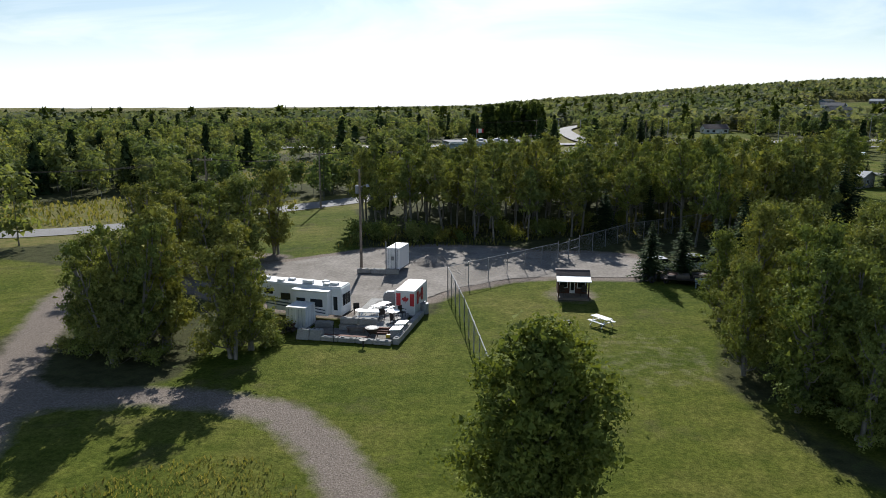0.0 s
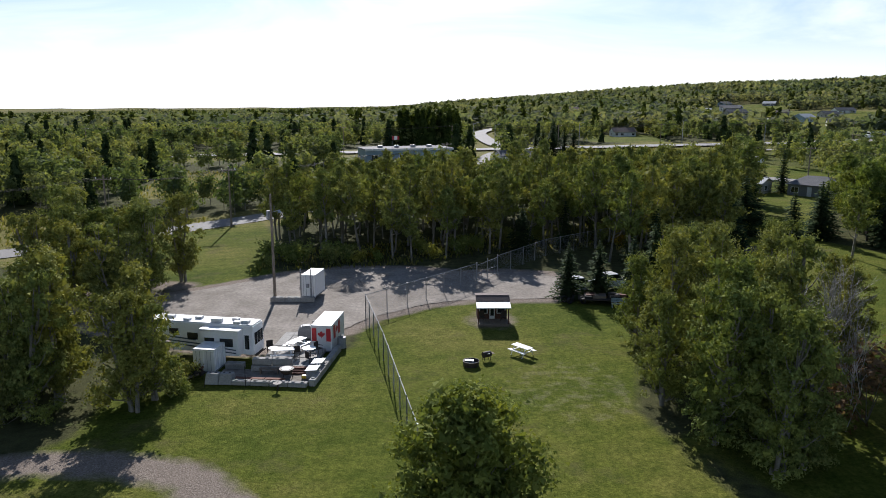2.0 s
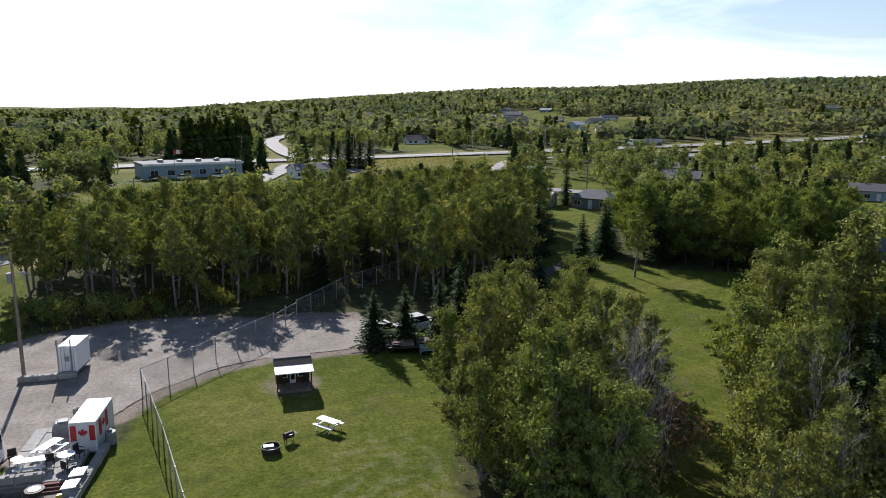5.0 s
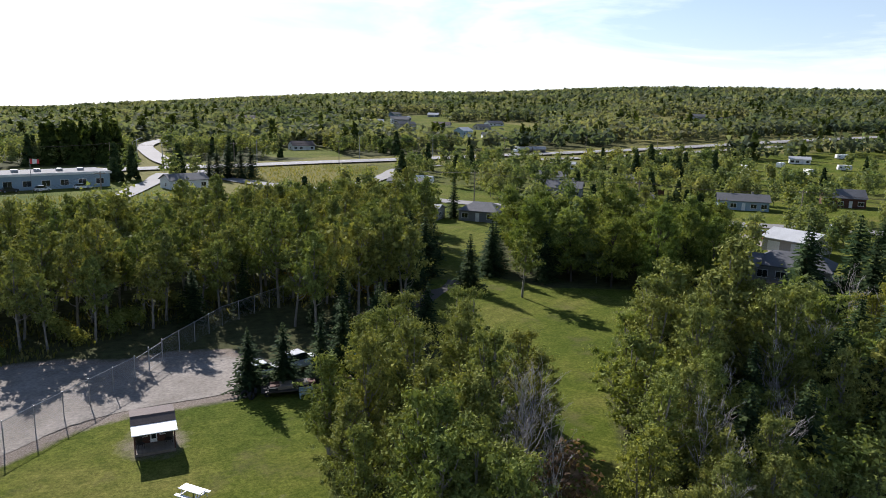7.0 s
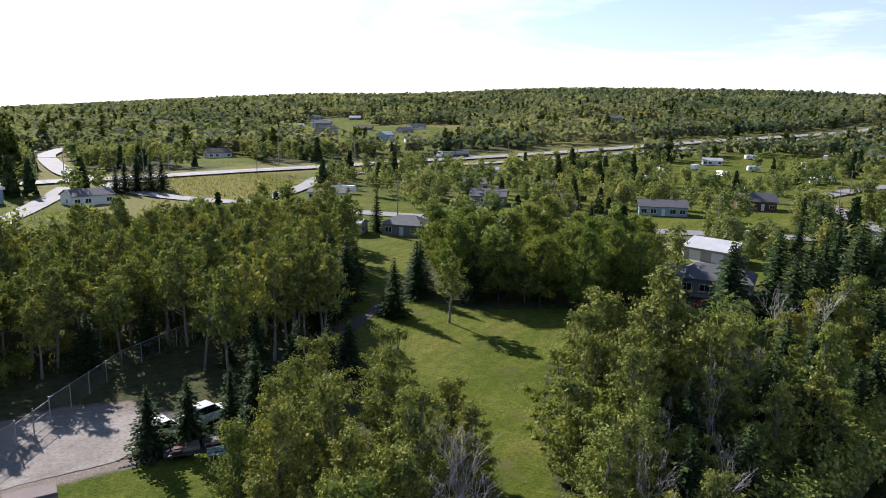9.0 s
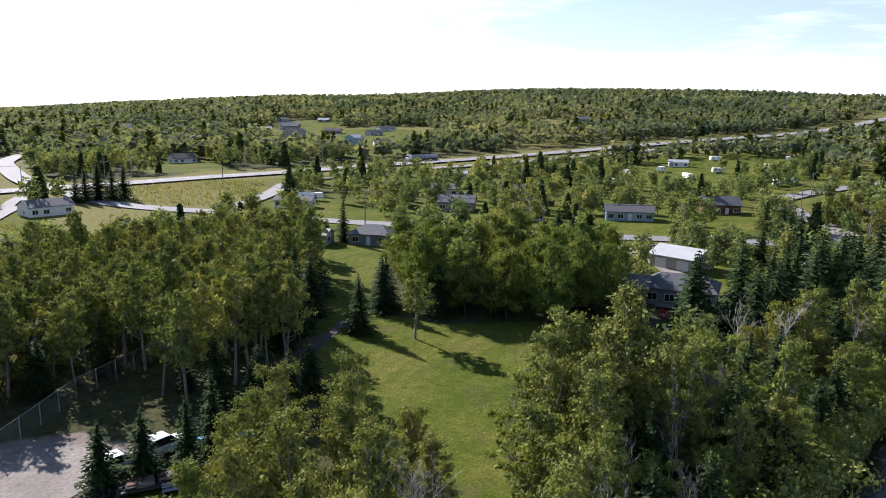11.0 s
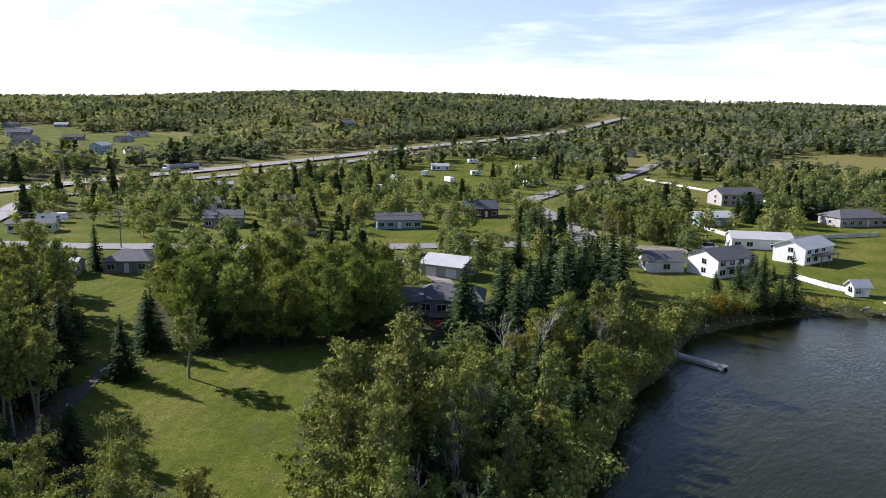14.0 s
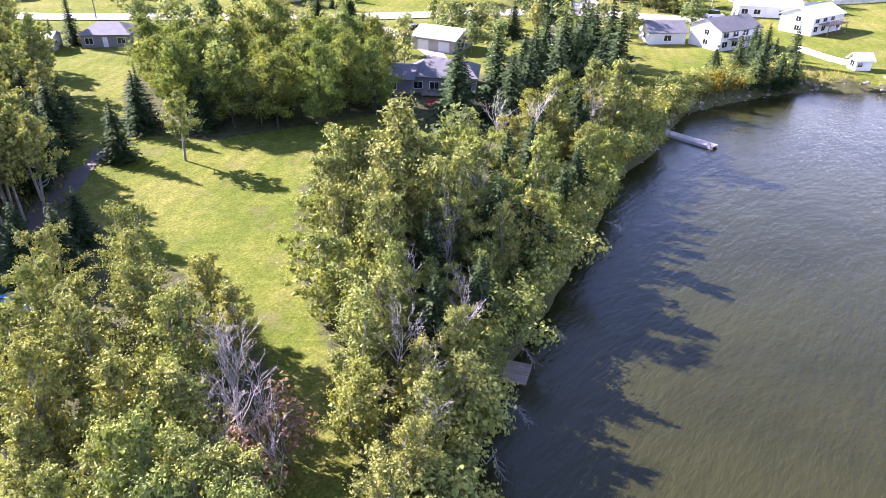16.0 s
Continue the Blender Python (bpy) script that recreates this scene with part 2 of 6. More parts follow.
BARK = surface("aspen_bark", (0.26, 0.24, 0.20), (0.12, 0.11, 0.09), 0.9, big=1.5, fine=14, relief=0.4)
BARK_DARK = surface("dark_metal", (0.035, 0.033, 0.032), (0.06, 0.045, 0.035), 0.85, fine=9)
DEADWOOD = surface("dead_wood", (0.44, 0.41, 0.39), (0.28, 0.25, 0.23), 0.9, big=1.0, fine=10)
GRAVEL = surface("gravel", (0.28, 0.248, 0.215), (0.19, 0.165, 0.138), 0.95, big=0.3, fine=3.0, relief=0.6, relief_scale=14, spread=0.3, grain_depth=0.3)
ASPHALT = surface("asphalt", (0.235, 0.222, 0.21), (0.18, 0.17, 0.16), 0.9, big=0.1, fine=3, relief=0.2)
MARKING = surface("road_paint", (0.75, 0.73, 0.66), (0.55, 0.52, 0.45), 0.7, fine=6)
CONCRETE = surface("concrete_block", (0.40, 0.385, 0.36), (0.26, 0.25, 0.23), 0.9, big=1.2, fine=10, relief=0.3)
WHITE = surface("white_steel", (0.82, 0.82, 0.82), (0.76, 0.76, 0.75), 0.45, big=0.5, fine=6, spread=0.7, grain_depth=0.06)
WHITE_ROOF = surface("white_roof", (0.82, 0.82, 0.81), (0.68, 0.67, 0.65), 0.6, big=0.9, fine=6)
RED = surface("red_paint", (0.55, 0.02, 0.03), (0.42, 0.02, 0.025), 0.5)
NAVY = surface("blue_stripe", (0.06, 0.09, 0.14), (0.05, 0.07, 0.1), 0.4)
GREY = surface("grey_plastic", (0.30, 0.31, 0.32), (0.2, 0.2, 0.21), 0.6)
DARK = surface("dark_metal", (0.035, 0.033, 0.032), (0.06, 0.045, 0.035), 0.6, fine=9)
RUBBER = surface("rubber", (0.02, 0.02, 0.02), (0.035, 0.034, 0.033), 0.85)
STEEL = surface("galvanised_steel", (0.36, 0.37, 0.38), (0.25, 0.25, 0.26), 0.55, 0.4)
WOOD_GREY = surface("weathered_wood", (0.27, 0.22, 0.175), (0.17, 0.14, 0.115), 0.85, big=1.5, fine=12, relief=0.2)
WOOD_BROWN = surface("brown_boards", (0.115, 0.055, 0.038), (0.075, 0.038, 0.028), 0.8, big=1.0, fine=12)
WOOD_RED = surface("red_brown_timber", (0.20, 0.085, 0.055), (0.13, 0.06, 0.045), 0.8)
SHINGLE = surface("grey_shingles", (0.125, 0.125, 0.13), (0.085, 0.085, 0.09), 0.9, big=0.6, fine=5, relief=0.3)
SHINGLE_BROWN = surface("brown_shingles", (0.135, 0.098, 0.085), (0.09, 0.068, 0.062), 0.9, big=0.6, fine=6, relief=0.3)
ROOF_PALE = surface("pale_metal_roof", (0.52, 0.52, 0.51), (0.42, 0.42, 0.41), 0.5)
SIDING_GREY = surface("grey_siding", (0.20, 0.205, 0.205), (0.16, 0.165, 0.165), 0.7)
SIDING_WHITE = surface("white_siding", (0.72, 0.72, 0.70), (0.62, 0.62, 0.60), 0.65)
SIDING_TAN = surface("tan_siding", (0.40, 0.375, 0.335), (0.32, 0.30, 0.27), 0.7)
SIDING_BLUE = surface("blue_grey_siding", (0.27, 0.36, 0.42), (0.22, 0.30, 0.36), 0.7)
SIDING_GREEN = surface("green_siding", (0.20, 0.34, 0.30), (0.17, 0.29, 0.26), 0.7)
TARP_BLUE = surface("blue_tarp", (0.05, 0.38, 0.72), (0.04, 0.30, 0.60), 0.45)
YELLOW = surface("yellow_plastic", (0.75, 0.50, 0.03), (0.6, 0.4, 0.03), 0.5)
ROCK = surface("shore_rock", (0.20, 0.19, 0.175), (0.11, 0.105, 0.10), 0.9, big=0.8, fine=6, relief=0.4)
MUD = surface("shore_mud", (0.085, 0.072, 0.058), (0.055, 0.047, 0.04), 0.8)
CAR_WHITE = surface("white_car_paint", (0.75, 0.75, 0.75), (0.7, 0.7, 0.7), 0.25)
CAR_DARK = surface("dark_car_paint", (0.03, 0.035, 0.045), (0.04, 0.04, 0.045), 0.25)
CAR_RED = surface("red_car_paint", (0.35, 0.03, 0.03), (0.3, 0.03, 0.03), 0.25)
for m in (DARK, RUBBER, CONCRETE, GRAVEL, GREY, WOOD_GREY, WOOD_BROWN, WOOD_RED, MUD):
    m.node_tree.nodes["Principled BSDF"].inputs["Specular IOR Level"].default_value = 0.18


# ---- building helpers ----
def bulk(name, verts, quads):
    """A mesh from arrays of places and of faces with as many corners each."""
    me = bpy.data.meshes.new(name)
    verts, quads = np.asarray(verts, np.float32), np.asarray(quads, np.int32)
    me.vertices.add(len(verts))
    me.vertices.foreach_set("co", verts.ravel())
    me.loops.add(quads.size)
    me.loops.foreach_set("vertex_index", quads.ravel())
    me.polygons.add(len(quads))
    me.polygons.foreach_set("loop_start", np.arange(0, quads.size, quads.shape[1], dtype=np.int32))
    me.update(calc_edges=True)
    return me


def part(name, data, material, parent, label="", loc=None):
    """Links a bmesh or a mesh as one object under a thing or a part."""
    if isinstance(data, bmesh.types.BMesh):
        me = bpy.data.meshes.new(name)
        data.to_mesh(me)
        data.free()
    else:
        me = data
    if not me.materials:
        me.materials.append(material)
    ob = new(name, me)
    ob.parent = parent
    if loc:
        ob.location = loc
    return tagged(ob, label)


def thing(name, label, category, m=None, group="", kind=""):
    ob = new(name)
    ob.empty_display_size = 0.3
    if m is not None:
        ob.matrix_basis = m
    return tagged(ob, label, category, group, kind)


def box(x0, y0, z0, x1, y1, z1, bevel=0.0, bm=None, m=None):
    """A box between two corners, its edges softened, added to bm."""
    bm = bm or bmesh.new()
    got = bmesh.ops.create_cube(bm, size=1.0)["verts"]
    bmesh.ops.scale(bm, vec=(x1 - x0, y1 - y0, z1 - z0), verts=got)
    bmesh.ops.translate(bm, vec=((x0 + x1) / 2, (y0 + y1) / 2, (z0 + z1) / 2), verts=got)
    if bevel:
        edges = list({e for v in got for e in v.link_edges})
        out = bmesh.ops.bevel(bm, geom=edges, offset=bevel, segments=1, affect="EDGES", profile=0.5)
        got = list({v for f in out["faces"] for v in f.verts} | {v for v in got if v.is_valid})
    if m is not None:
        bmesh.ops.transform(bm, matrix=m, verts=got)
    return bm


def rod(a, b, r0, r1=None, sides=8, bm=None):
    """A tapered round bar from a to b."""
    bm = bm or bmesh.new()
    a, b = Vector(a), Vector(b)
    turn = (b - a).to_track_quat("Z", "Y").to_matrix().to_4x4()
    m = Matrix.Translation((a + b) / 2) @ turn
    bmesh.ops.create_cone(bm, cap_ends=True, segments=sides, radius1=r0, radius2=r1 if r1 is not None else r0, depth=(b - a).length, matrix=m)
    return bm


def prism(profile, y0, y1, bm=None):
    """A solid with the given x, z outline, from y0 to y1."""
    bm = bm or bmesh.new()
    lo = [bm.verts.new((x, y0, z)) for x, z in profile]
    hi = [bm.verts.new((x, y1, z)) for x, z in profile]
    bm.faces.new(lo)
    bm.faces.new(hi[::-1])
    n = len(profile)
    for i in range(n):
        bm.faces.new((lo[i], hi[i], hi[(i + 1) % n], lo[(i + 1) % n]))
    bmesh.ops.recalc_face_normals(bm, faces=bm.faces)
    return bm


def tube(points, radii, sides=5):
    """Places and faces of a tapered bent tube."""
    p = np.asarray(points, float)
    d = np.gradient(p, axis=0)
    d /= np.linalg.norm(d, axis=1, keepdims=True) + 1e-9
    side = np.cross(d, (0.31, 0.95, 0.05))
    side /= np.linalg.norm(side, axis=1, keepdims=True) + 1e-9
    up = np.cross(d, side)
    ang = np.arange(sides) * 2 * np.pi / sides
    v = p[:, None] + np.asarray(radii)[:, None, None] * (np.cos(ang)[None, :, None] * side[:, None] + np.sin(ang)[None, :, None] * up[:, None])
    n = len(p)
    i, j = np.meshgrid(np.arange(n - 1), np.arange(sides), indexing="ij")
    k = (j + 1) % sides
    q = np.stack([i * sides + j, i * sides + k, (i + 1) * sides + k, (i + 1) * sides + j], -1).reshape(-1, 4)
    return v.reshape(-1, 3), q


def joined(pieces):
    vs, qs, n = [], [], 0
    for v, q in pieces:
        vs.append(v)
        qs.append(q + n)
        n += len(v)
    return np.concatenate(vs), np.concatenate(qs)


def cards(rng, centre, size, lean=0.5, stretch=1.5, facing=None):
    """Leaf sprays: a small pointed leaf at each place, turned at random, mostly facing up or outwards."""
    n = len(centre)
    nrm = rng.normal(size=(n, 3)) * (1.0 if facing is None else 0.55) + (0, 0, lean)
    if facing is not None:
        nrm = nrm + facing
    nrm /= np.linalg.norm(nrm, axis=1, keepdims=True)
    a = np.cross(nrm, rng.normal(size=(n, 3)))
    a /= np.linalg.norm(a, axis=1, keepdims=True)
    b = np.cross(nrm, a)
    s = (size * rng.uniform(0.6, 1.35, n))[:, None]
    bend = nrm * s * rng.uniform(-0.35, 0.35, n)[:, None]
    v = np.stack([centre + a * s * stretch * 0.52, centre - a * s * stretch * 0.28 + b * s * 0.52 + bend, centre - a * s * stretch * 0.28 - b * s * 0.52 + bend], 1)
    return v.reshape(-1, 3), np.arange(3 * n).reshape(-1, 3)


# ---- the lie of the land ----
HILL_AZ = (-180, -90, -35, -5, -2, 3, 9, 15, 21, 27, 42, 48, 60, 77, 90, 120, 180)
HILL_HT = (0, -24, -24, -7, 3, 15, 30, 43, 51, 57, 76, 79, 69, 57, 52, 40, 0)
WATER_Z = -1.8
LAKE = [(20, -60), (24, 20), (26, 36), (31, 46), (38, 51), (45, 54.7), (52, 57.8), (58, 59.8), (64.4, 60.9), (73, 62.7), (85, 65.5),
        (100, 69.9), (110, 69.5), (119, 71), (131, 72.8), (148, 66.3), (160, 58.8), (165, 49), (175, 38), (200, 20), (270, -30), (600, -160), (600, -500), (20, -500)]


def side_of(poly, x, y):
    """How far inside a closed outline places lie, in metres (negative: outside)."""
    p = np.array(poly, float)
    q = np.roll(p, -1, 0)
    best, inside = np.full(np.shape(x), 1e9), np.zeros(np.shape(x), bool)
    for (ax, ay), (bx, by) in zip(p, q):
        ex, ey = bx - ax, by - ay
        t = np.clip(((x - ax) * ex + (y - ay) * ey) / (ex * ex + ey * ey), 0, 1)
        best = np.minimum(best, np.hypot(x - ax - t * ex, y - ay - t * ey))
        cross = (ay > y) != (by > y)
        with np.errstate(divide="ignore", invalid="ignore"):
            inside ^= cross & (x < (bx - ax) * (y - ay) / (by - ay if by != ay else 1e-9) + ax)
    return np.where(inside, best, -best)


def beside(line, x, y):
    """The distance of places from an open line."""
    best = np.full(np.shape(x), 1e9)
    for (ax, ay), (bx, by) in zip(line, line[1:]):
        ex, ey = bx - ax, by - ay
        t = np.clip(((x - ax) * ex + (y - ay) * ey) / (ex * ex + ey * ey), 0, 1)
        best = np.minimum(best, np.hypot(x - ax - t * ex, y - ay - t * ey))
    return best


def land(x, y):
    x, y = np.asarray(x, float), np.asarray(y, float)
    dx, dy = x - 15, y - 40
    r = np.hypot(dx, dy)
    t = np.clip((r - 250) / 1550, 0, 1)
    h = np.interp(np.degrees(np.arctan2(dx, dy)), HILL_AZ, HILL_HT) * t * t * (3 - 2 * t)
    h = h + np.clip((r - 500) / 900, 0, 1) * 3.0 * (np.sin(x / 97 + 1.3) * np.cos(y / 131) + np.sin((x + y) / 61) * 0.6)
    s = side_of(LAKE, x, y)
    bank = np.where(s < 0, np.minimum(0, WATER_Z - 0.25 - 1.1 * s), WATER_Z - 0.25 - np.minimum(s, 12) * 0.25)
    return np.where(s > -6, bank, h)


def land_z(x, y):
    return float(land(np.array([x]), np.array([y]))[0])


# roads: centre line, width
HIGHWAY = [(-400, 215), (-200, 262), (-64, 297), (10, 329), (60, 340), (98, 353), (145, 362), (210, 378), (290, 385), (405, 396), (580, 404), (760, 412), (950, 450)]
HIGHWAY_B = [(215, 348), (268, 353), (378, 368), (528, 379), (600, 384), (760, 395)]
NORTH_ROAD = [(44, 336), (34, 350), (30, 420), (29, 494), (60, 580), (105, 695), (170, 800)]
SIDE_ROAD = [(44, 322), (47, 300), (50, 284), (62, 262), (77, 247), (90, 228), (100, 214), (129, 181), (140, 166), (167, 144), (186, 124), (201, 127), (216, 141), (234, 159), (254, 180), (275, 188), (310, 192), (348, 193), (400, 199), (470, 215)]
SPUR = [(74, 248), (92, 265), (109, 289), (124, 318), (150, 330)]
GARAGE_LANE = [(140, 166), (140, 150), (137, 138), (132, 128), (126, 120), (118, 112), (108, 108)]
SHORE_LANE = [(186, 124), (192, 110), (196, 98), (203, 88)]
WEST_ROAD = [(-140, 92), (-90, 100), (-60, 108), (-48, 118), (-33, 136), (-22, 149), (-5, 178), (10, 230), (25, 285), (30, 312)]
DRIVE = [(6.0, 42), (2.7, 48.6), (-0.6, 53.6), (-4.2, 57.2), (-8.9, 58.6), (-13.0, 58.6), (-18.0, 57.6), (-21.5, 57.2)]
TRACK = [(-19, 50), (-22.5, 56), (-28.7, 69), (-33.5, 79), (-36, 92), (-30, 100), (-20, 99)]
WOOD_PATH = [(34, 101), (39, 105), (45, 113.5), (51, 119), (56, 122), (60, 127)]
LOT = [(-21, 94), (-15, 99), (-9.5, 104.5), (-2, 108), (6, 108), (12, 105.5), (17, 106.5), (22, 105.5), (25, 101), (24, 96), (21, 94), (13, 93.8), (8, 92), (5.5, 89.5), (2.6, 87.2),
       (0.6, 83), (-1.5, 82), (-2, 78.5), (-7, 77.5), (-12, 79), (-20, 82), (-28, 88), (-30, 95)]
LAWNS = [
    [(-13, 40), (-16, 58), (-13, 62), (-14, 68), (-12, 76), (2, 78), (2.5, 87), (6, 90), (13, 94), (21, 94.5), (30, 91), (27, 80), (23, 66), (26, 54), (30, 50), (22, 44), (14, 30)],
    [(-42, 100), (-36, 122), (-33, 131), (-22, 142), (-16, 128), (-14, 112), (-10, 105), (-16, 98.5), (-24, 98)],
    [(24, 62), (30, 53), (38, 55), (42, 60), (46, 68), (51, 77), (57, 85.5), (68, 97), (84, 101), (96, 100), (98, 106), (85, 112), (72, 118), (66, 128), (74, 145), (84, 160), (93, 173), (80, 181), (70, 165), (64, 146), (58, 132), (52, 120), (48, 108), (48, 96), (47, 82), (42, 70)],
    [(-60, 60), (-33, 60), (-30, 72), (-36, 90), (-60, 96)],
    [(-26, 40), (-24, 54), (-20, 57), (-13, 58), (-6, 56), (-1, 51), (2, 44), (0, 40)],
    [(168, 50), (176, 40), (240, 40), (250, 76), (225, 80), (200, 74), (178, 70), (160, 64)],
    [(118, 80), (131, 76), (150, 70), (168, 72), (172, 84), (165, 96), (140, 92)],
    [(230, 95), (250, 92), (262, 104), (246, 118), (226, 110)],
    [(130, 196), (165, 180), (205, 165), (230, 176), (250, 205), (210, 235), (160, 245), (130, 225)],
    [(60, 250), (100, 222), (130, 190), (150, 200), (130, 240), (110, 275)],
    [(230, 210), (290, 200), (400, 210), (460, 330), (330, 335), (250, 300)],
    [(128, 110), (150, 104), (180, 118), (165, 138), (146, 150), (128, 140)],
]
FIELDS = [
    [(52, 288), (80, 258), (106, 294), (120, 330), (100, 345), (60, 330)],
    [(-80, 104), (-50, 120), (-30, 144), (-60, 150), (-110, 120)],
    [(-60, 170), (20, 190), (30, 250), (-20, 250), (-70, 230)],
    [(300, 130), (380, 130), (400, 190), (310, 185)],
    [(420, 60), (620, 60), (640, 160), (470, 165)],
    [(440, 335), (560, 340), (600, 378), (450, 362)],
    [(-14, 38), (-13, 46), (-9.1, 49.8), (-6.9, 51.5), (-3.3, 51.7), (-0.8, 49.8), (0.4, 46), (3, 38)],
    [(440, 560), (520, 600), (560, 560), (470, 520)],
    [(230, 480), (330, 500), (420, 680), (300, 760), (240, 640)],
    [(-25, 178), (30, 184), (62, 205), (75, 235), (48, 282), (10, 255), (-25, 240)],
]
YARDS = [(178, 82, 15), (201, 78, 15), (211, 91, 14), (170, 93, 9), (190, 106, 11), (186, 68, 12), (249, 106, 14), (312, 113, 14), (91, 194, 19), (79, 170, 9), (128, 118, 9), (-2, 268, 34), (255, 610, 40), (290, 690, 40), (350, 650, 40), (265, 520, 35), (345, 830, 45), (583, 575, 30), (65, 705, 30), (137, 770, 30), (257, 750, 40), (272, 690, 35), (185, 785, 30), (113, 436, 20), (136, 212, 18), (175, 177, 16), (205, 170, 14), (300, 115, 20), (282, 70, 24), (108, 240, 16), (203, 306, 16), (335, 290, 30), (300, 245, 30), (395, 300, 30), (432, 285, 24)]


def yard_axis(x, y, r):
    """The long axis of a yard: the hillside gardens fall away southwards, the near ones are round."""
    d = math.hypot(x - 15, y - 40)
    k = 1.9 * r / d if d > 400 else 1.2 * r / d if d > 150 else 0.01
    return [(x, y), (x - (x - 15) * k, y - (y - 40) * k)]


def blended(x, y, shapes, soft=3.0):
    """1 inside any of the outlines, 0 outside, soft at the edges."""
    w = np.zeros(np.shape(x))
    for s in shapes:
        p = np.array(s)
        near = (x > p[:, 0].min() - 9) & (x < p[:, 0].max() + 9) & (y > p[:, 1].min() - 9) & (y < p[:, 1].max() + 9)
        if near.any():
            w[near] = np.maximum(w[near], np.clip(0.5 + side_of(s, x[near], y[near]) / soft, 0, 1))
    return w


def steps(lo, hi, fine, grow, limit):
    out, d = [], fine
    v = hi
    while v < limit:
        d *= grow
        v += d
        out.append(v)
    low, d, v = [], fine, lo
    while v > -limit:
        d *= grow
        v -= d
        low.append(v)
    return np.array(low[::-1] + list(np.arange(lo, hi + 0.01, fine)) + out)


gx, gy = steps(-50, 110, 1.2, 1.08, 4200), steps(38, 135, 1.2, 1.08, 4200)
X, Y = np.meshgrid(gx, gy, indexing="xy")
xf, yf = X.ravel(), Y.ravel()
zf = land(xf, yf)
rough_z = 0.05 * np.sin(xf * 0.61 + 0.7 * np.sin(yf * 0.33)) * np.cos(yf * 0.47 + 1.1)
zf = zf + np.where((np.hypot(xf - 15, yf - 40) < 300) & (zf > -0.2), rough_z * 0.5 - 0.03, 0)
ix, iy = np.meshgrid(np.arange(len(gx) - 1), np.arange(len(gy) - 1), indexing="xy")
a0 = (iy * len(gx) + ix).ravel()
me = bulk("ground", np.stack([xf, yf, zf], 1), np.stack([a0, a0 + 1, a0 + 1 + len(gx), a0 + len(gx)], 1))
lawn_w = blended(xf, yf, LAWNS)
field_w = blended(xf, yf, FIELDS, 6.0)
for x0, y0, r0 in YARDS:
    lawn_w = np.maximum(lawn_w, np.clip(0.5 + (r0 - beside(yard_axis(x0, y0, r0), xf, yf)) / 8, 0, 0.9))
for line, w0 in ((HIGHWAY, 24), (HIGHWAY_B, 14), (SIDE_ROAD, 9), (NORTH_ROAD, 10), (WEST_ROAD, 9), (SPUR, 7)):
    field_w = np.maximum(field_w, np.clip(0.5 + (w0 - beside(line, xf, yf)) / 5, 0, 1))
garden_w = 0.52 * ((xf > 95) & (xf < 470) & (yf < 345) & (yf > 95) & (xf + yf > 260))
lawn_w = np.maximum(lawn_w, garden_w)
far_open = np.clip((np.sin(xf / 83 + np.sin(yf / 140) * 2) * np.sin(yf / 117 + 0.6 + np.cos(xf / 190)) - 0.62) * 6, 0, 1) * (np.hypot(xf - 15, yf - 40) > 420)
field_w = np.maximum(np.maximum(field_w, far_open), 0.52 * np.clip((np.hypot(xf - 15, yf - 40) - 300) / 250, 0, 1))
shore = side_of(LAKE, xf, yf)
dirt_w = 0.92 * np.clip(1.0 - np.abs(beside(DRIVE, xf, yf)) / 3.1, 0, 1) + 0.95 * np.clip(1.05 - beside(TRACK, xf, yf) / 3.4, 0, 1)
dirt_w = np.maximum(dirt_w, np.clip(1.2 - np.abs(beside(LOT + LOT[:1], xf, yf)) / 2.2, 0, 0.75))
dirt_w = np.maximum(dirt_w, np.clip(0.9 - np.hypot((xf - 14.5) / 2.6, (yf - 86.5) / 3.0) * 0.5, 0, 0.62))
dirt_w = np.maximum(dirt_w, np.clip(0.75 - np.hypot((xf - 19.5) / 4.5, (yf - 70) / 5.5) * 0.4, 0, 0.36))
col = me.color_attributes.new("cover", "FLOAT_COLOR", "POINT")
rgba = np.ones((len(xf), 4), np.float32)
rgba[:, 0], rgba[:, 1], rgba[:, 2] = lawn_w, field_w, np.clip(dirt_w, 0, 1)
col.data.foreach_set("color", rgba.ravel())
me.polygons.foreach_set("use_smooth", np.ones(len(me.polygons), bool))
me.materials.append(GROUND)
tagged(new("ground", me), "mown grass, rough meadow and woodland floor up to distant hills", "ground", kind="structure")

wv, wq = np.array([(20, -520, WATER_Z), (620, -520, WATER_Z), (620, 90, WATER_Z), (20, 90, WATER_Z)], float), np.array([[0, 1, 2, 3]])
me = bulk("lake_water", wv, wq)
me.materials.append(WATER)
tagged(new("lake_water", me), "rippled olive green lake water with blue reflections", "lake", kind="structure")


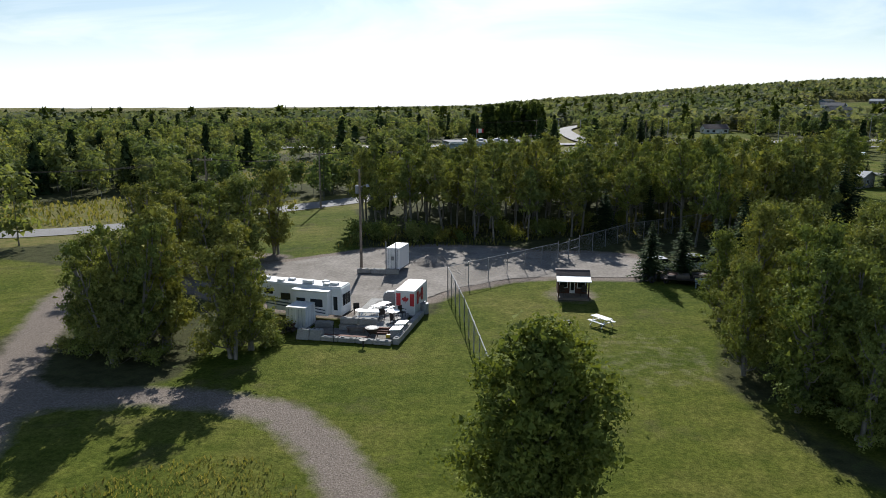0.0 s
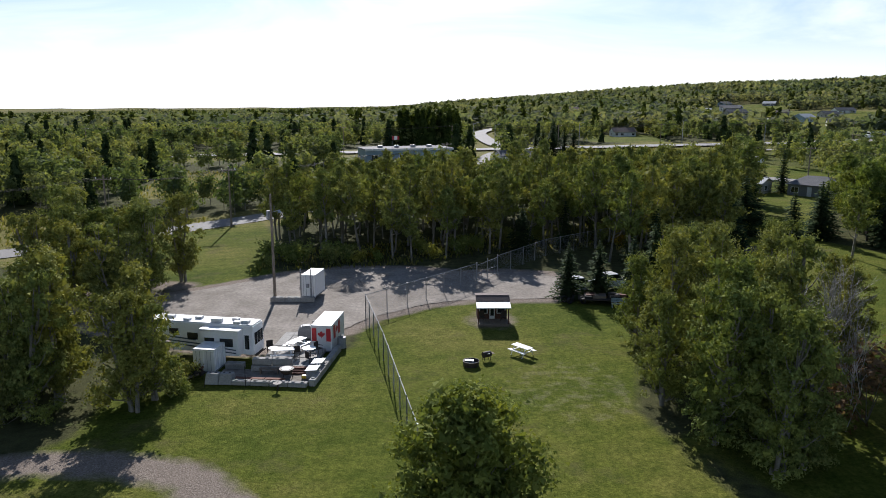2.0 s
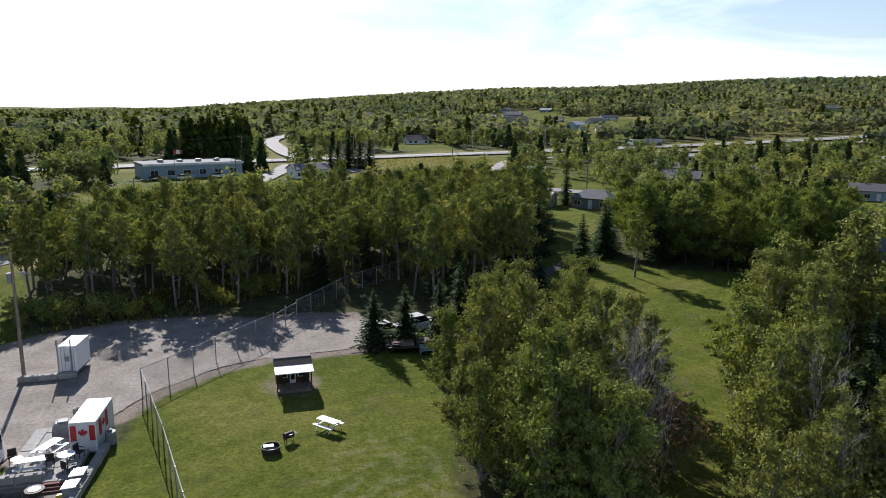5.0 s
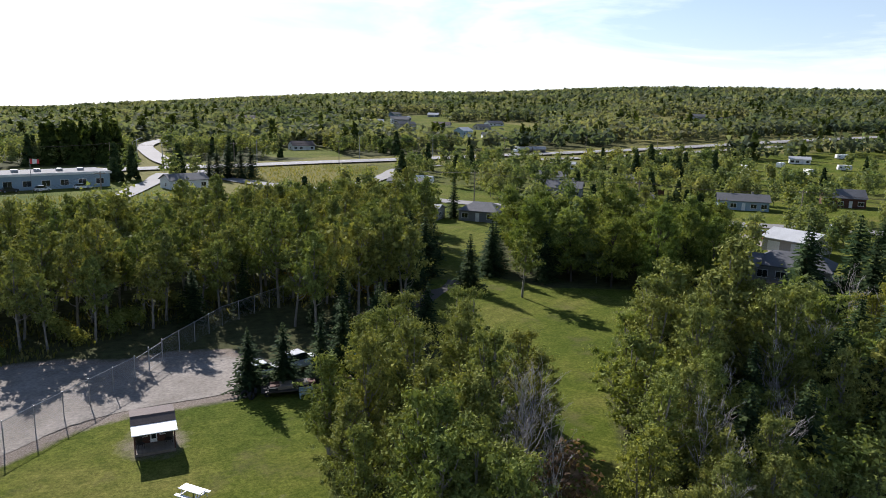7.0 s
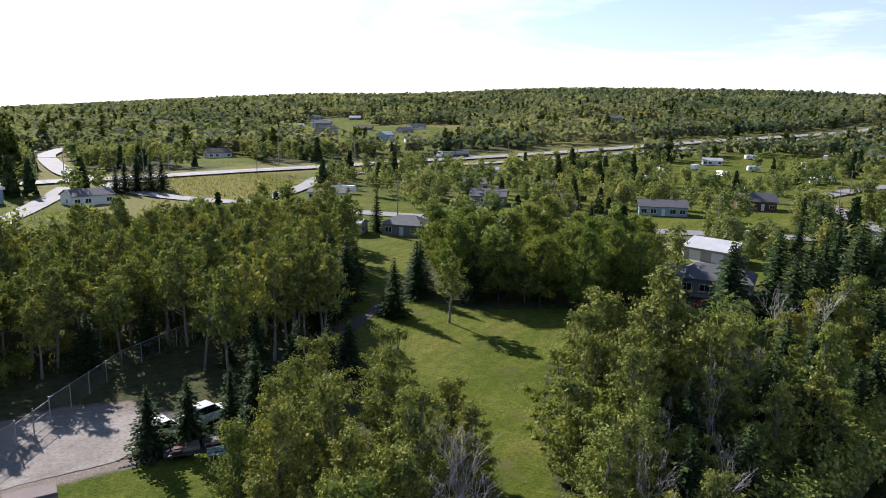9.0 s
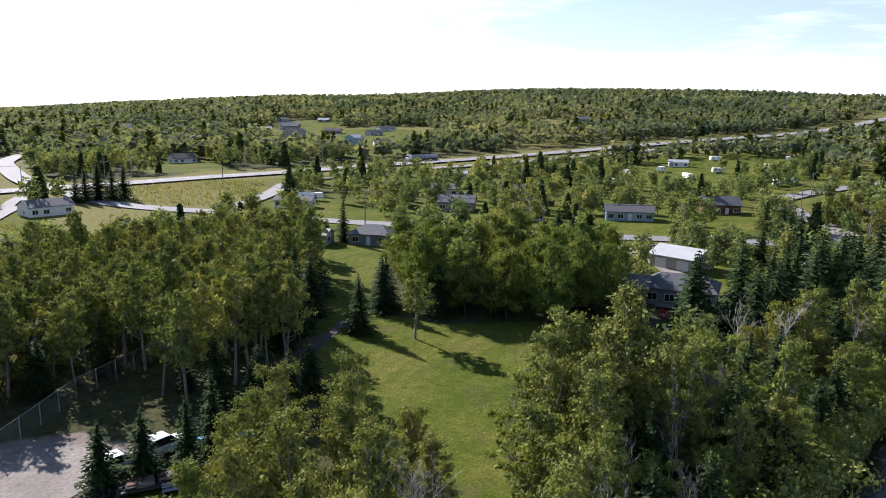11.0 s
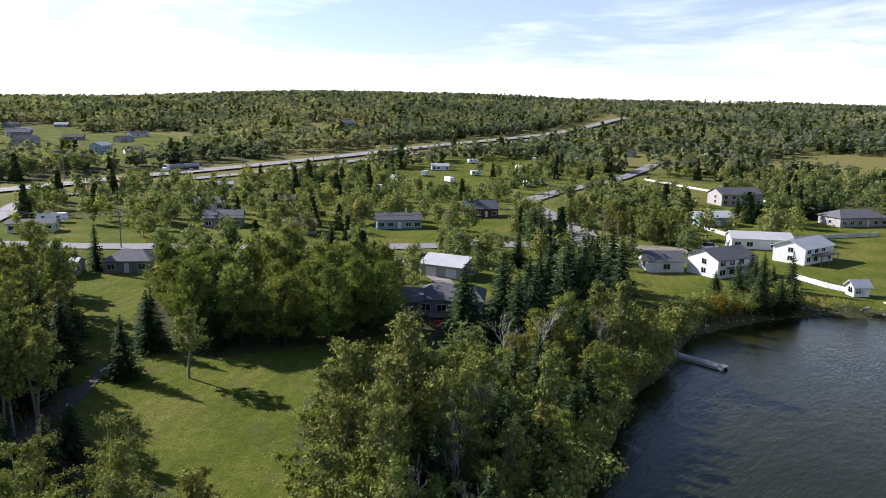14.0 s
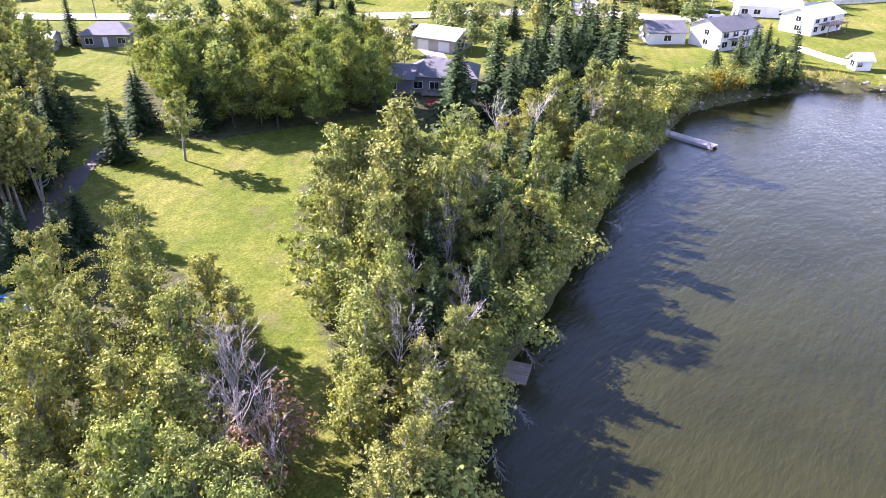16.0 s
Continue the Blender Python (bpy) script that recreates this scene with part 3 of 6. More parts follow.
def ribbon(name, line, width, material, label, lift=0.03, ragged=0.0, step=2.0, off=0.0, gap=None, seed=3):
    """A strip of road laid on the land along a rounded line."""
    rng = np.random.default_rng(seed)
    p = np.array(line, float)
    for _ in range(3):
        p = np.concatenate([p[:1], np.stack([p[:-1] * 0.75 + p[1:] * 0.25, p[:-1] * 0.25 + p[1:] * 0.75], 1).reshape(-1, 2), p[-1:]])
    d = np.r_[0, np.cumsum(np.linalg.norm(np.diff(p, axis=0), axis=1))]
    s = np.linspace(0, d[-1], max(4, int(d[-1] / step)))
    c = np.stack([np.interp(s, d, p[:, 0]), np.interp(s, d, p[:, 1])], 1)
    t = np.gradient(c, axis=0)
    t /= np.linalg.norm(t, axis=1, keepdims=True)
    nrm = np.stack([-t[:, 1], t[:, 0]], 1)
    wob = np.convolve(rng.normal(size=len(s) + 20), np.hanning(13) / 2.4, "same")[10:-10, None] * ragged
    wob2 = np.convolve(rng.normal(size=len(s) + 20), np.hanning(13) / 2.4, "same")[10:-10, None] * ragged
    rows = [c + nrm * (off + width * f + (wob if f < 0 else wob2) * (abs(f) > 0.4)) for f in (-0.5, -0.25, 0, 0.25, 0.5)]
    xy = np.stack(rows, 1).reshape(-1, 2)
    z = np.maximum(land(xy[:, 0], xy[:, 1]), -0.4) + lift + 0.0022 * np.clip(np.hypot(xy[:, 0] - 15, xy[:, 1] - 40) - 120, 0, 9999)
    n = len(s)
    i, j = np.meshgrid(np.arange(n - 1), np.arange(4), indexing="ij")
    q = np.stack([i * 5 + j, (i + 1) * 5 + j, (i + 1) * 5 + j + 1, i * 5 + j + 1], -1).reshape(-1, 4)
    if gap:
        q = q[((s[q[:, 0] // 5] % gap) < gap / 2)]
    me = bulk(name, np.c_[xy, z], q[:, ::-1])
    me.materials.append(material)
    return tagged(new(name, me), label, "road", kind="structure")


ribbon("road_highway", HIGHWAY, 13, ASPHALT, "pale grey asphalt highway with worn lanes", 0.2, step=6)
ribbon("road_highway_east", HIGHWAY_B, 8, ASPHALT, "pale grey second carriageway of the highway", 0.2, step=6)
ribbon("road_marking", HIGHWAY, 0.5, MARKING, "dashed white centre line of the highway", 0.45, step=3, gap=12)
ribbon("road_north", NORTH_ROAD, 9, ASPHALT, "pale asphalt side road climbing away", 0.2, step=6)
ribbon("road_residential", SIDE_ROAD, 7.5, ASPHALT, "pale grey residential road winding between the houses", 0.05, 0.3, 2.5)
ribbon("road_spur", SPUR, 6.5, ASPHALT, "pale grey link road across the meadow", 0.12, 0.3, 3)
ribbon("road_west", WEST_ROAD, 6.5, ASPHALT, "grey asphalt lane behind the trees", 0.05, 0.2)
ribbon("driveway_garage", GARAGE_LANE, 4.5, GRAVEL, "pale gravel driveway to the garage", 0.07, 0.5)
ribbon("driveway_shore", SHORE_LANE, 9, GRAVEL, "pale gravel yard before the white houses", 0.07, 0.5)
ribbon("path_woods", WOOD_PATH, 2.6, MUD, "bare earth path along the edge of the woods", 0.04, 0.6, 0.8)

# the gravel yard: a raggedly edged sheet
p = np.array(LOT, float)
for _ in range(3):
    q = np.roll(p, -1, 0)
    p = np.stack([p * 0.75 + q * 0.25, p * 0.25 + q * 0.75], 1).reshape(-1, 2)
rng = np.random.default_rng(5)
p += rng.normal(0, 0.04, p.shape)
bm = bmesh.new()
bm.faces.new([bm.verts.new((x, y, 0.004)) for x, y in p])
bmesh.ops.triangulate(bm, faces=bm.faces)
tagged(part("gravel_yard", bm, GRAVEL, None), "wide grey gravel yard with wheel tracks", "gravel yard", kind="structure")


# ---- trees ----
def blob_points(rng, n, blobs, skin=0.78, loose=0.42):
    """Places in a set of balls, most of them near their skins."""
    return blob_leaves(rng, n, blobs, skin, loose)[0]


def blob_leaves(rng, n, blobs, skin=0.84, loose=0.26):
    """Places in a set of lengthened clumps that point up and out, and the way each place faces."""
    b = np.array(blobs)
    w = b[:, 3] ** 2
    k = rng.choice(len(b), n, p=w / w.sum())
    d = rng.normal(size=(n, 3))
    d /= np.linalg.norm(d, axis=1, keepdims=True)
    out = np.c_[b[:, :2] - b[:, :2].mean(0), np.full(len(b), 0.8 * b[:, 3].mean() * 2)] + rng.normal(0, 0.25, (len(b), 3))
    out /= np.linalg.norm(out, axis=1, keepdims=True)
    r = b[k, 3] * np.abs(rng.normal(skin, loose, n))
    along = (d * out[k]).sum(1)
    long = rng.uniform(0.3, 1.3, len(b))[k]
    p = b[k, :3] + (d * (1, 1, 0.85) + out[k] * (along * long)[:, None]) * r[:, None]
    return p, d


def broadleaf(seed, h, spread, bare, leaves, size, blobs=16, stems=1, slim=1.0):
    """Trunk with limbs, and a crown of leaf sprays in uneven clumps with gaps."""
    rng = np.random.default_rng(seed)
    wood, balls = [], []
    for s in range(stems):
        base = rng.normal(0, 0.35 * (stems > 1), 2)
        top = base + rng.normal(0, 0.05 * h * (1 + stems), 2) * 0.5
        u = np.linspace(0, 1, 7)
        sway = np.sin(u * 3 + rng.uniform(0, 6))[:, None] * rng.normal(0, 0.02 * h, 2)
        trunk = np.c_[base + (top - base) * u[:, None] + sway - sway[:1], u * h * 0.93]
        wood.append(tube(trunk, 0.016 * h * slim * (1.05 - u) ** 0.8 + 0.015, 6))
        for k in range(int(blobs * 1.9) // stems):
            f = bare + (1 - bare) * rng.uniform(0.02, 0.98)
            g = (f - bare) / (1 - bare)
            prof = spread * (0.45 + 0.75 * np.sin(np.pi * min(1, 0.12 + g * 0.86)) ** 0.8) * (1.0 if g < 0.75 else 1.0 - (g - 0.75) * 2.2)
            ang, rr = rng.uniform(0, 2 * np.pi), prof * rng.uniform(0.15, 0.95)
            size_b = spread * rng.uniform(0.12, 0.28) * (1.15 - 0.4 * g)
            axis = np.array([np.interp(f, u, trunk[:, 0]), np.interp(f, u, trunk[:, 1])])
            c = np.r_[axis + rr * np.array([np.cos(ang), np.sin(ang)]), min(f * h, h - size_b * 0.8)]
            balls.append((*c, size_b))
            if k % 4 == 0:
                start = max(bare * 0.8, f - 0.16)
                a = np.array([np.interp(start, u, trunk[:, 0]), np.interp(start, u, trunk[:, 1]), start * h * 0.93])
                mid = (a + c) / 2 + (0, 0, -0.04 * h)
                wood.append(tube([a, mid, c], [0.006 * h * slim + 0.01, 0.004 * h * slim + 0.008, 0.008], 4))
        balls.append((*trunk[-1, :2], h - spread * 0.3, spread * 0.3))
    fill = blob_points(rng, leaves // 2, [(x, y, z, r * 0.5) for x, y, z, r in balls])
    axis = np.array([np.mean([q[0] for q in balls]), np.mean([q[1] for q in balls])])
    heart = [(*(axis + rng.normal(0, spread * 0.2, 2)), h * (bare + (1 - bare) * g), spread * 0.45) for g in (0.2, 0.35, 0.5, 0.65, 0.78)]
    fill = np.concatenate([fill, blob_points(rng, leaves // 8, heart, 0.6, 0.3)])
    at, facing = blob_leaves(rng, leaves * 2, balls)
    return joined(wood), joined([cards(rng, at, size * 0.8, 0.45, 1.5, facing), cards(rng, fill, size * 1.75)])


def conifer(seed, h, spread, sprays=1.0):
    """Spruce: a straight stem and whorls of drooping boughs set with flat sprays of needles."""
    rng = np.random.default_rng(seed)
    wood = [tube([(0, 0, 0), (0.02, 0, h * 0.5), (0, 0, h * 0.98)], [0.016 * h, 0.01 * h, 0.008], 6)]
    vs = []
    z = 0.07 * h
    while z < h * 0.985:
        f = 1 - z / h
        reach = spread * (f ** 0.78) * rng.uniform(0.7, 1.12) + 0.08
        n = max(5, int((7 + 6 * f) * sprays))
        for k in range(n):
            a = 2 * np.pi * (k + rng.uniform(-0.4, 0.4)) / n
            d, side = np.array([np.cos(a), np.sin(a), 0]), np.array([-np.sin(a), np.cos(a), 0])
            r = reach * rng.uniform(0.66, 1.12)
            m = max(2, int(r / 0.42))
            for j in range(m):
                u0, u1 = j / m, (j + 1.35) / m
                zz = lambda u: z - r * (0.34 * u - 0.12 * u * u) + rng.uniform(-0.12, 0.10)
                w = (0.10 + 0.36 * r * (1 - 0.75 * u0)) * rng.uniform(0.5, 1.2) * 0.55
                p0, p1 = d * r * u0, d * r * min(u1, 1.1)
                m1 = d * r * (u0 + u1) * 0.5
                vs.append([p0 + (0, 0, zz(u0)), m1 - side * w + (0, 0, zz(u1) - 0.10), p1 + (0, 0, zz(u1)), m1 + side * w + (0, 0, zz(u1) - 0.10)])
        z += 0.028 * h + 0.05 + 0.10 * f * rng.uniform(0.6, 1.3)
    v = np.array(vs).reshape(-1, 3)
    return joined(wood), (v, np.arange(len(v)).reshape(-1, 4))


def bare_tree(seed, h, spread):
    """A dead tree: a forked stem with fine bare branches."""
    rng = np.random.default_rng(seed)
    out = []

    def grow(a, d, length, r, depth):
        b = a + d * length
        mid = (a + b) / 2 + rng.normal(0, length * 0.06, 3)
        out.append(tube([a, mid, b], [r, r * 0.75, r * 0.5], 4 if depth < 2 else 3))
        if depth < 4:
            for _ in range(9 if depth == 0 else rng.integers(3, 5) if depth < 3 else 3):
                f = rng.uniform(0.35, 1.0)
                e = d + rng.normal(0, 0.6, 3) * spread
                e[2] = abs(e[2]) * 0.7 + 0.3
                grow(a + (b - a) * f, e / np.linalg.norm(e), length * rng.uniform(0.36, 0.6), r * 0.54, depth + 1)

    grow(np.zeros(3), np.array([0.03, 0, 1.0]), h * 0.6, 0.005 * h + 0.008, 0)
    return joined(out)


def shrub(seed, h, spread, leaves, size):
    rng = np.random.default_rng(seed)
    balls = [(*rng.normal(0, spread * 0.4, 2), rng.uniform(0.25, 0.8) * h, rng.uniform(0.25, 0.45) * spread) for _ in range(8)]
    wood = [tube([(0, 0, 0), (b[0] * 0.6, b[1] * 0.6, b[2] * 0.6), b[:3]], [0.03, 0.02, 0.01], 3) for b in balls[:5]]
    pts, facing = blob_leaves(rng, leaves * 2, balls)
    pts[:, 2] = np.abs(pts[:, 2]) + 0.04
    return joined(wood), cards(rng, pts, size * 0.8, 0.45, 1.5, facing)


def tree_kind(name, made, bark, leaf):
    wood, crown = made
    a, b = bulk(name + "_trunk", *wood), bulk(name + "_crown", *crown)
    a.materials.append(bark)
    b.materials.append(leaf)
    return a, b


def plant(name, meshes, x, y, scale, turn, label, category, group="", sink=0.05, squash=1.0):
    """One tree: an Empty at its foot with trunk and crown."""
    m = pose(x, y, max(land_z(x, y), WATER_Z) - sink, 0, 0, turn) @ Matrix.Diagonal((scale, scale, scale * squash, 1))
    ob = thing(name, label, category, m, group)
    part("trunk", meshes[0], None, ob)
    part("crown", meshes[1], None, ob)
    return ob


ASPENS = [tree_kind("aspen", broadleaf(10 + i, 12, 2.4, 0.40, 860, 0.3, 40), BARK, LEAF) for i in range(5)]
POPLARS = [tree_kind("poplar", broadleaf(30 + i, 9.5, 2.1, 0.08, 2300, 0.215, 56, 2), BARK, LEAF) for i in range(5)]
WIDE = [tree_kind("wide_poplar", broadleaf(35 + i, 9.5, 2.1, 0.13, 3200, 0.18, 66, 3), BARK, LEAF) for i in range(3)]
WILLOWS = [tree_kind("willow", broadleaf(50 + i, 7.5, 2.4, 0.1, 2200, 0.18, 48, 3), BARK, LEAF_WILLOW) for i in range(3)]
DENSE = [tree_kind("maple", broadleaf(60 + i, 12, 3.6, 0.18, 2900, 0.26, 60, 1), BARK_DARK, LEAF_DENSE) for i in range(3)]
FINE = [tree_kind("fine_poplar", broadleaf(40 + i, 9.5, 2.1, 0.06, 3700, 0.158, 70, 3), BARK, LEAF) for i in range(4)]
SPRUCES = [tree_kind("spruce", conifer(70 + i, 9, 2.7 + 0.35 * i, 1.15), BARK_DARK, NEEDLE) for i in range(4)]
SHRUBS = [tree_kind("shrub", shrub(80 + i, 1.8, 1.5, 420, 0.2), BARK, (LEAF, LEAF_WILLOW, LEAF_GOLD)[i]) for i in range(3)]
GOLD = tree_kind("turning_tree", broadleaf(95, 6, 1.8, 0.15, 900, 0.28, 14, 2), BARK, LEAF_GOLD)
REDDISH = tree_kind("reddish_shrub", shrub(96, 3.0, 2.0, 600, 0.2), BARK, LEAF_RED)
BARES = [bulk("bare_tree", *bare_tree(100 + i, 8.5, 0.6)) for i in range(3)]
for b in BARES:
    b.materials.append(DEADWOOD)
rng = np.random.default_rng(21)
taken = []


CLEAR = ([(95, 172), (84, 186), (76, 177), (65, 151), (59, 136), (65, 124), (72, 133), (78, 148)], [(80, 90), (88, 103), (101, 113), (119, 108), (104, 97.5), (95, 89.5)], [(101, 98), (122, 100), (124, 112), (106, 118)])


def free(x, y, gap):
    return all(side_of(s, np.array([x]), np.array([y]))[0] < 1.5 for s in CLEAR) and all((x - a) ** 2 + (y - b) ** 2 > gap * gap for a, b in taken)


def scatter(poly, count, gap, tries=40):
    """Places inside an outline, not too near one another."""
    p = np.array(poly, float)
    out = []
    for _ in range(count * tries):
        x, y = rng.uniform(p[:, 0].min(), p[:, 0].max()), rng.uniform(p[:, 1].min(), p[:, 1].max())
        if side_of(poly, np.array([x]), np.array([y]))[0] > 0 and free(x, y, gap):
            taken.append((x, y))
            out.append((x, y))
            if len(out) == count:
                break
    return out


def one(kind, x, y, h, label, category, group, base, names):
    taken.append((x, y))
    return plant(names, kind[rng.integers(len(kind))], x, y, h / base, rng.uniform(0, 360), label, category, group, squash=rng.uniform(0.95, 1.2))


# the lone tree near the drive
plant("broadleaf_tree", tree_kind("lone_tree", broadleaf(7, 9.5, 2.95, 0.2, 12000, 0.165, 170, 1, 1.3), BARK, LEAF_DENSE), 10.6, 47.3, 1.0, 40, "full round broadleaf tree standing alone on the lawn", "tree")
# group by the trailer
for x, y, h in ((-22.6, 66.4, 7.6), (-20.4, 66.0, 8.2), (-19.4, 69.6, 8.0), (-18.4, 66.4, 9.0), (-17.4, 64.6, 8.6), (-16.4, 67.0, 9.6), (-18.2, 69.8, 9.2), (-21.6, 72.4, 7.8), (-24.4, 70.6, 7.2), (-22.8, 76, 8.2), (-19, 63.9, 7.4),
                (-11.0, 65.6, 8.8), (-11.4, 68.8, 8.6), (-10.2, 67.4, 7.0), (-26, 88, 9.6), (-23, 96, 10.2), (-30, 97, 10), (-36, 104, 10.2), (-22, 88, 8), (-26, 102.5, 10.4), (-20.5, 101, 9.4), (-28.5, 92.5, 9.6), (-24, 91, 9.8), (-27, 95, 10), (-21.4, 93.4, 9.4), (-25.5, 98, 10), (-31.5, 91, 9), (-33, 99, 9.5)):
    one(WIDE, x, y, h, "leafy poplar with a pale trunk beside the drive", "tree", "trees by the trailer", 9.7, "poplar_tree")
for x, y, s in ((-10.0, 69.4, 0.9), (-9.3, 71, 0.8), (-13, 66.4, 0.9), (-16, 64, 0.7), (-9.5, 68.2, 0.7), (-21.5, 64.9, 0.9), (-9.0, 69.0, 0.6), (-18.4, 63.6, 0.8), (-23.6, 65.4, 0.7)):
    plant("shrub", SHRUBS[rng.integers(2)], x, y, s, rng.uniform(0, 360), "low leafy shrub at the foot of the trees", "shrub", "shrubs by the trailer")
# right-hand clump
for x, y, h in ((26.4, 61, 9.2), (28.5, 57.5, 8.8), (27.6, 63.6, 9.6), (29.8, 60.8, 9.0), (31.6, 65.8, 9.4), (31.6, 61.6, 8.6), (27.6, 75.7, 9.2), (25.6, 73.5, 7.2), (29.9, 70.7, 9.8), (33.2, 87.5, 8.5), (42.5, 89.5, 8.6), (37, 91.5, 8.6), (41, 74.4, 8.6), (30.5, 63.5, 9), (31.8, 68.0, 9.2), (28, 66, 8.8),
                (36.5, 73, 9.4), (32.5, 77.5, 9.8), (38.5, 80, 9.2), (34.5, 83, 9.4), (29.5, 81.5, 9), (40.8, 84.5, 9), (25.3, 67, 7), (30.5, 58.5, 7.2), (26.8, 79.5, 8), (43.2, 80, 8)):
    one(FINE, x, y, h, "leafy poplar in a dense clump on the lawn", "tree", "trees of the lawn clump", 9.7, "poplar_tree")
for x, y, h in ((38.3, 71.0, 9.0), (35.2, 65.6, 8.6), (33.4, 67.6, 8.4), (32.3, 64.2, 7.6), (36.9, 68.4, 9.2), (35.6, 63.2, 7.0), (37.6, 66.4, 7.8)):
    taken.append((x, y))
    ob = tagged(part("bare_tree", BARES[rng.integers(3)], None, None), "grey dead tree with fine bare branches", "dead tree", "dead trees")
    ob.matrix_basis = pose(x, y, land_z(x, y) - 0.05, 0, 0, rng.uniform(0, 360)) @ Matrix.Scale(h / 8.0, 4)
plant("reddish_shrub", REDDISH, 37.6, 64.4, 1.75, 20, "small tree with reddish fading leaves", "tree")
# strip along the shore
SHORE_WOOD = [(33, 52), (40, 60), (46, 67), (51.5, 76), (58, 84.5), (66, 90), (72, 88.5), (80, 82.5), (92, 81), (105, 85), (118, 78), (114, 73.5), (100, 73), (85, 69), (73, 66), (64, 64), (52, 60.5), (42, 55)]
for x, y, h in ((66.5, 79.6, 13.2), (63.3, 82.9, 11.8), (61, 76.5, 12), (64, 74, 11.4), (106.7, 75.5, 11)):
    one(POPLARS, x, y, h, "tall leafy poplar on the lake bank", "tree", "trees on the bank", 9.7, "poplar_tree")
for x, y in scatter(SHORE_WOOD, 82, 3.1):
    f, k = (x - 40) / 60, rng.random()
    low = min(1.0, 0.58 - 0.035 * side_of(LAKE, np.array([x]), np.array([y]))[0])
    if k < 0.24 and x > 50:
        one(SPRUCES, x, y, rng.uniform(6.5, 9.5) * max(low, 0.8), "dark green spruce on the lake bank", "tree", "spruces on the bank", 9.0, "spruce_tree")
    elif k < 0.62:
        one(FINE if x < 66 else POPLARS, x, y, low * min(rng.uniform(7.5, 9.8) + 2.2 * np.sin(min(1, max(0, f)) * 3.1), 7.0 if 72 < x < 96 and y > 73 else 99), "leafy poplar on the lake bank", "tree", "trees on the bank", 9.7, "poplar_tree")
    else:
        one(WILLOWS, x, y, rng.uniform(5.5, 8.5) * low, "pale green many-stemmed willow on the lake bank", "tree", "willows on the bank", 7.5, "willow_tree")
for x, y, h in ((51.5, 61.0, 6.8), (46, 59.5, 7), (47.5, 63.2, 8), (43.5, 57, 6.5), (55, 63, 7), (92, 79, 9.5), (89.5, 83, 9.0), (101, 75.5, 8.5), (54, 68, 7.5), (70, 72, 9), (62, 70, 8)):
    ob = tagged(part("bare_tree", BARES[rng.integers(3)], None, None), "grey dead tree with fine bare branches", "dead tree", "dead trees")
    ob.matrix_basis = pose(x, y, land_z(x, y) - 0.1, 0, 0, rng.uniform(0, 360)) @ Matrix.Scale(h / 8.0, 4)
for i, (x, y) in enumerate(scatter([(40, 54.5), (52, 59.3), (64, 62.6), (85, 67), (100, 71.5), (119, 73), (131, 75), (148, 68.5), (158, 61.5), (160, 65), (148, 73), (131, 79), (119, 77), (100, 75), (64, 66), (40, 58)], 84, 1.5)):
    plant("shrub", SHRUBS[2 if i % 23 == 0 else i % 2], x, y, rng.uniform(1.0, 2.0), rng.uniform(0, 360), "low shrub on the lake bank", "shrub", "shrubs on the bank")
# brush hanging over the waterline
edge = np.array(LAKE[4:15], float)
run = np.r_[0, np.cumsum(np.linalg.norm(np.diff(edge, axis=0), axis=1))]
for i, u in enumerate(np.arange(0, run[-1], 1.35)):
    x, y = np.interp(u, run, edge[:, 0]) + rng.normal(0, 0.4), np.interp(u, run, edge[:, 1]) + rng.uniform(0.7, 2.0)
    if 54 < x < 60 or 116 < x < 124:
        continue
    plant("shrub", SHRUBS[i % 2], x, y, rng.uniform(0.9, 1.9), rng.uniform(0, 360), "leafy brush hanging over the waterline", "shrub", "brush on the waterline", squash=rng.uniform(0.8, 1.3))
# spruces by the shore houses and along the lawn
for x, y, h in ((97, 95, 12), (105, 93.5, 12), (108.5, 90, 10.5), (112, 93, 10.5), (117, 94, 12), (121, 91, 13), (126, 94, 11.5), (132, 93.5, 13), (135, 89.5, 13), (129, 85, 12), (138, 94, 11.5), (118, 84, 9), (124, 86, 10),
                (142, 97, 11), (129, 99, 11), (159, 67.5, 6), (155.6, 63, 6.5), (149.4, 67.2, 7.5), (152.5, 64.5, 7), (152, 72, 7), (156, 69, 6.5), (160, 71, 7), (168, 66, 7), (165, 73, 7), (171, 72, 6), (149, 75, 6),
                (59.4, 121, 8), (67.1, 128.5, 9), (73.1, 121.9, 8), (57, 132.1, 9.5), (53, 128, 9), (58, 141, 9), (62.5, 142.5, 9), (88, 186, 9), (84, 186.5, 6), (69.5, 131.5, 9),
                (56.8, 62.8, 7), (69.8, 66.2, 9), (68, 68.5, 8.5), (23, 94.2, 6.4), (26.2, 94, 6.6), (29.6, 93.4, 6.2), (32.3, 95.4, 7), (36.8, 97.8, 7.4), (41, 99.5, 6.5), (20.5, 118, 6.5), (27, 121, 6.5), (34, 112, 5.5), (45, 103.5, 6),
                (46, 291, 11), (50, 292, 12), (54, 290, 11), (58, 293, 11.5), (43, 289, 9), (130, 158, 8), (152, 120, 8), (180, 128, 9), (186, 136, 8), (190, 141, 9), (177, 120, 8), (172, 126, 9), (196, 147, 8)):
    one(SPRUCES, x, y, h, "dark green spruce with drooping boughs", "tree", "spruces", 9.0, "spruce_tree")
one(ASPENS, 64.7, 114.7, 9.7, "slender aspen standing alone on the lawn", "tree", "", 12.0, "aspen_tree")
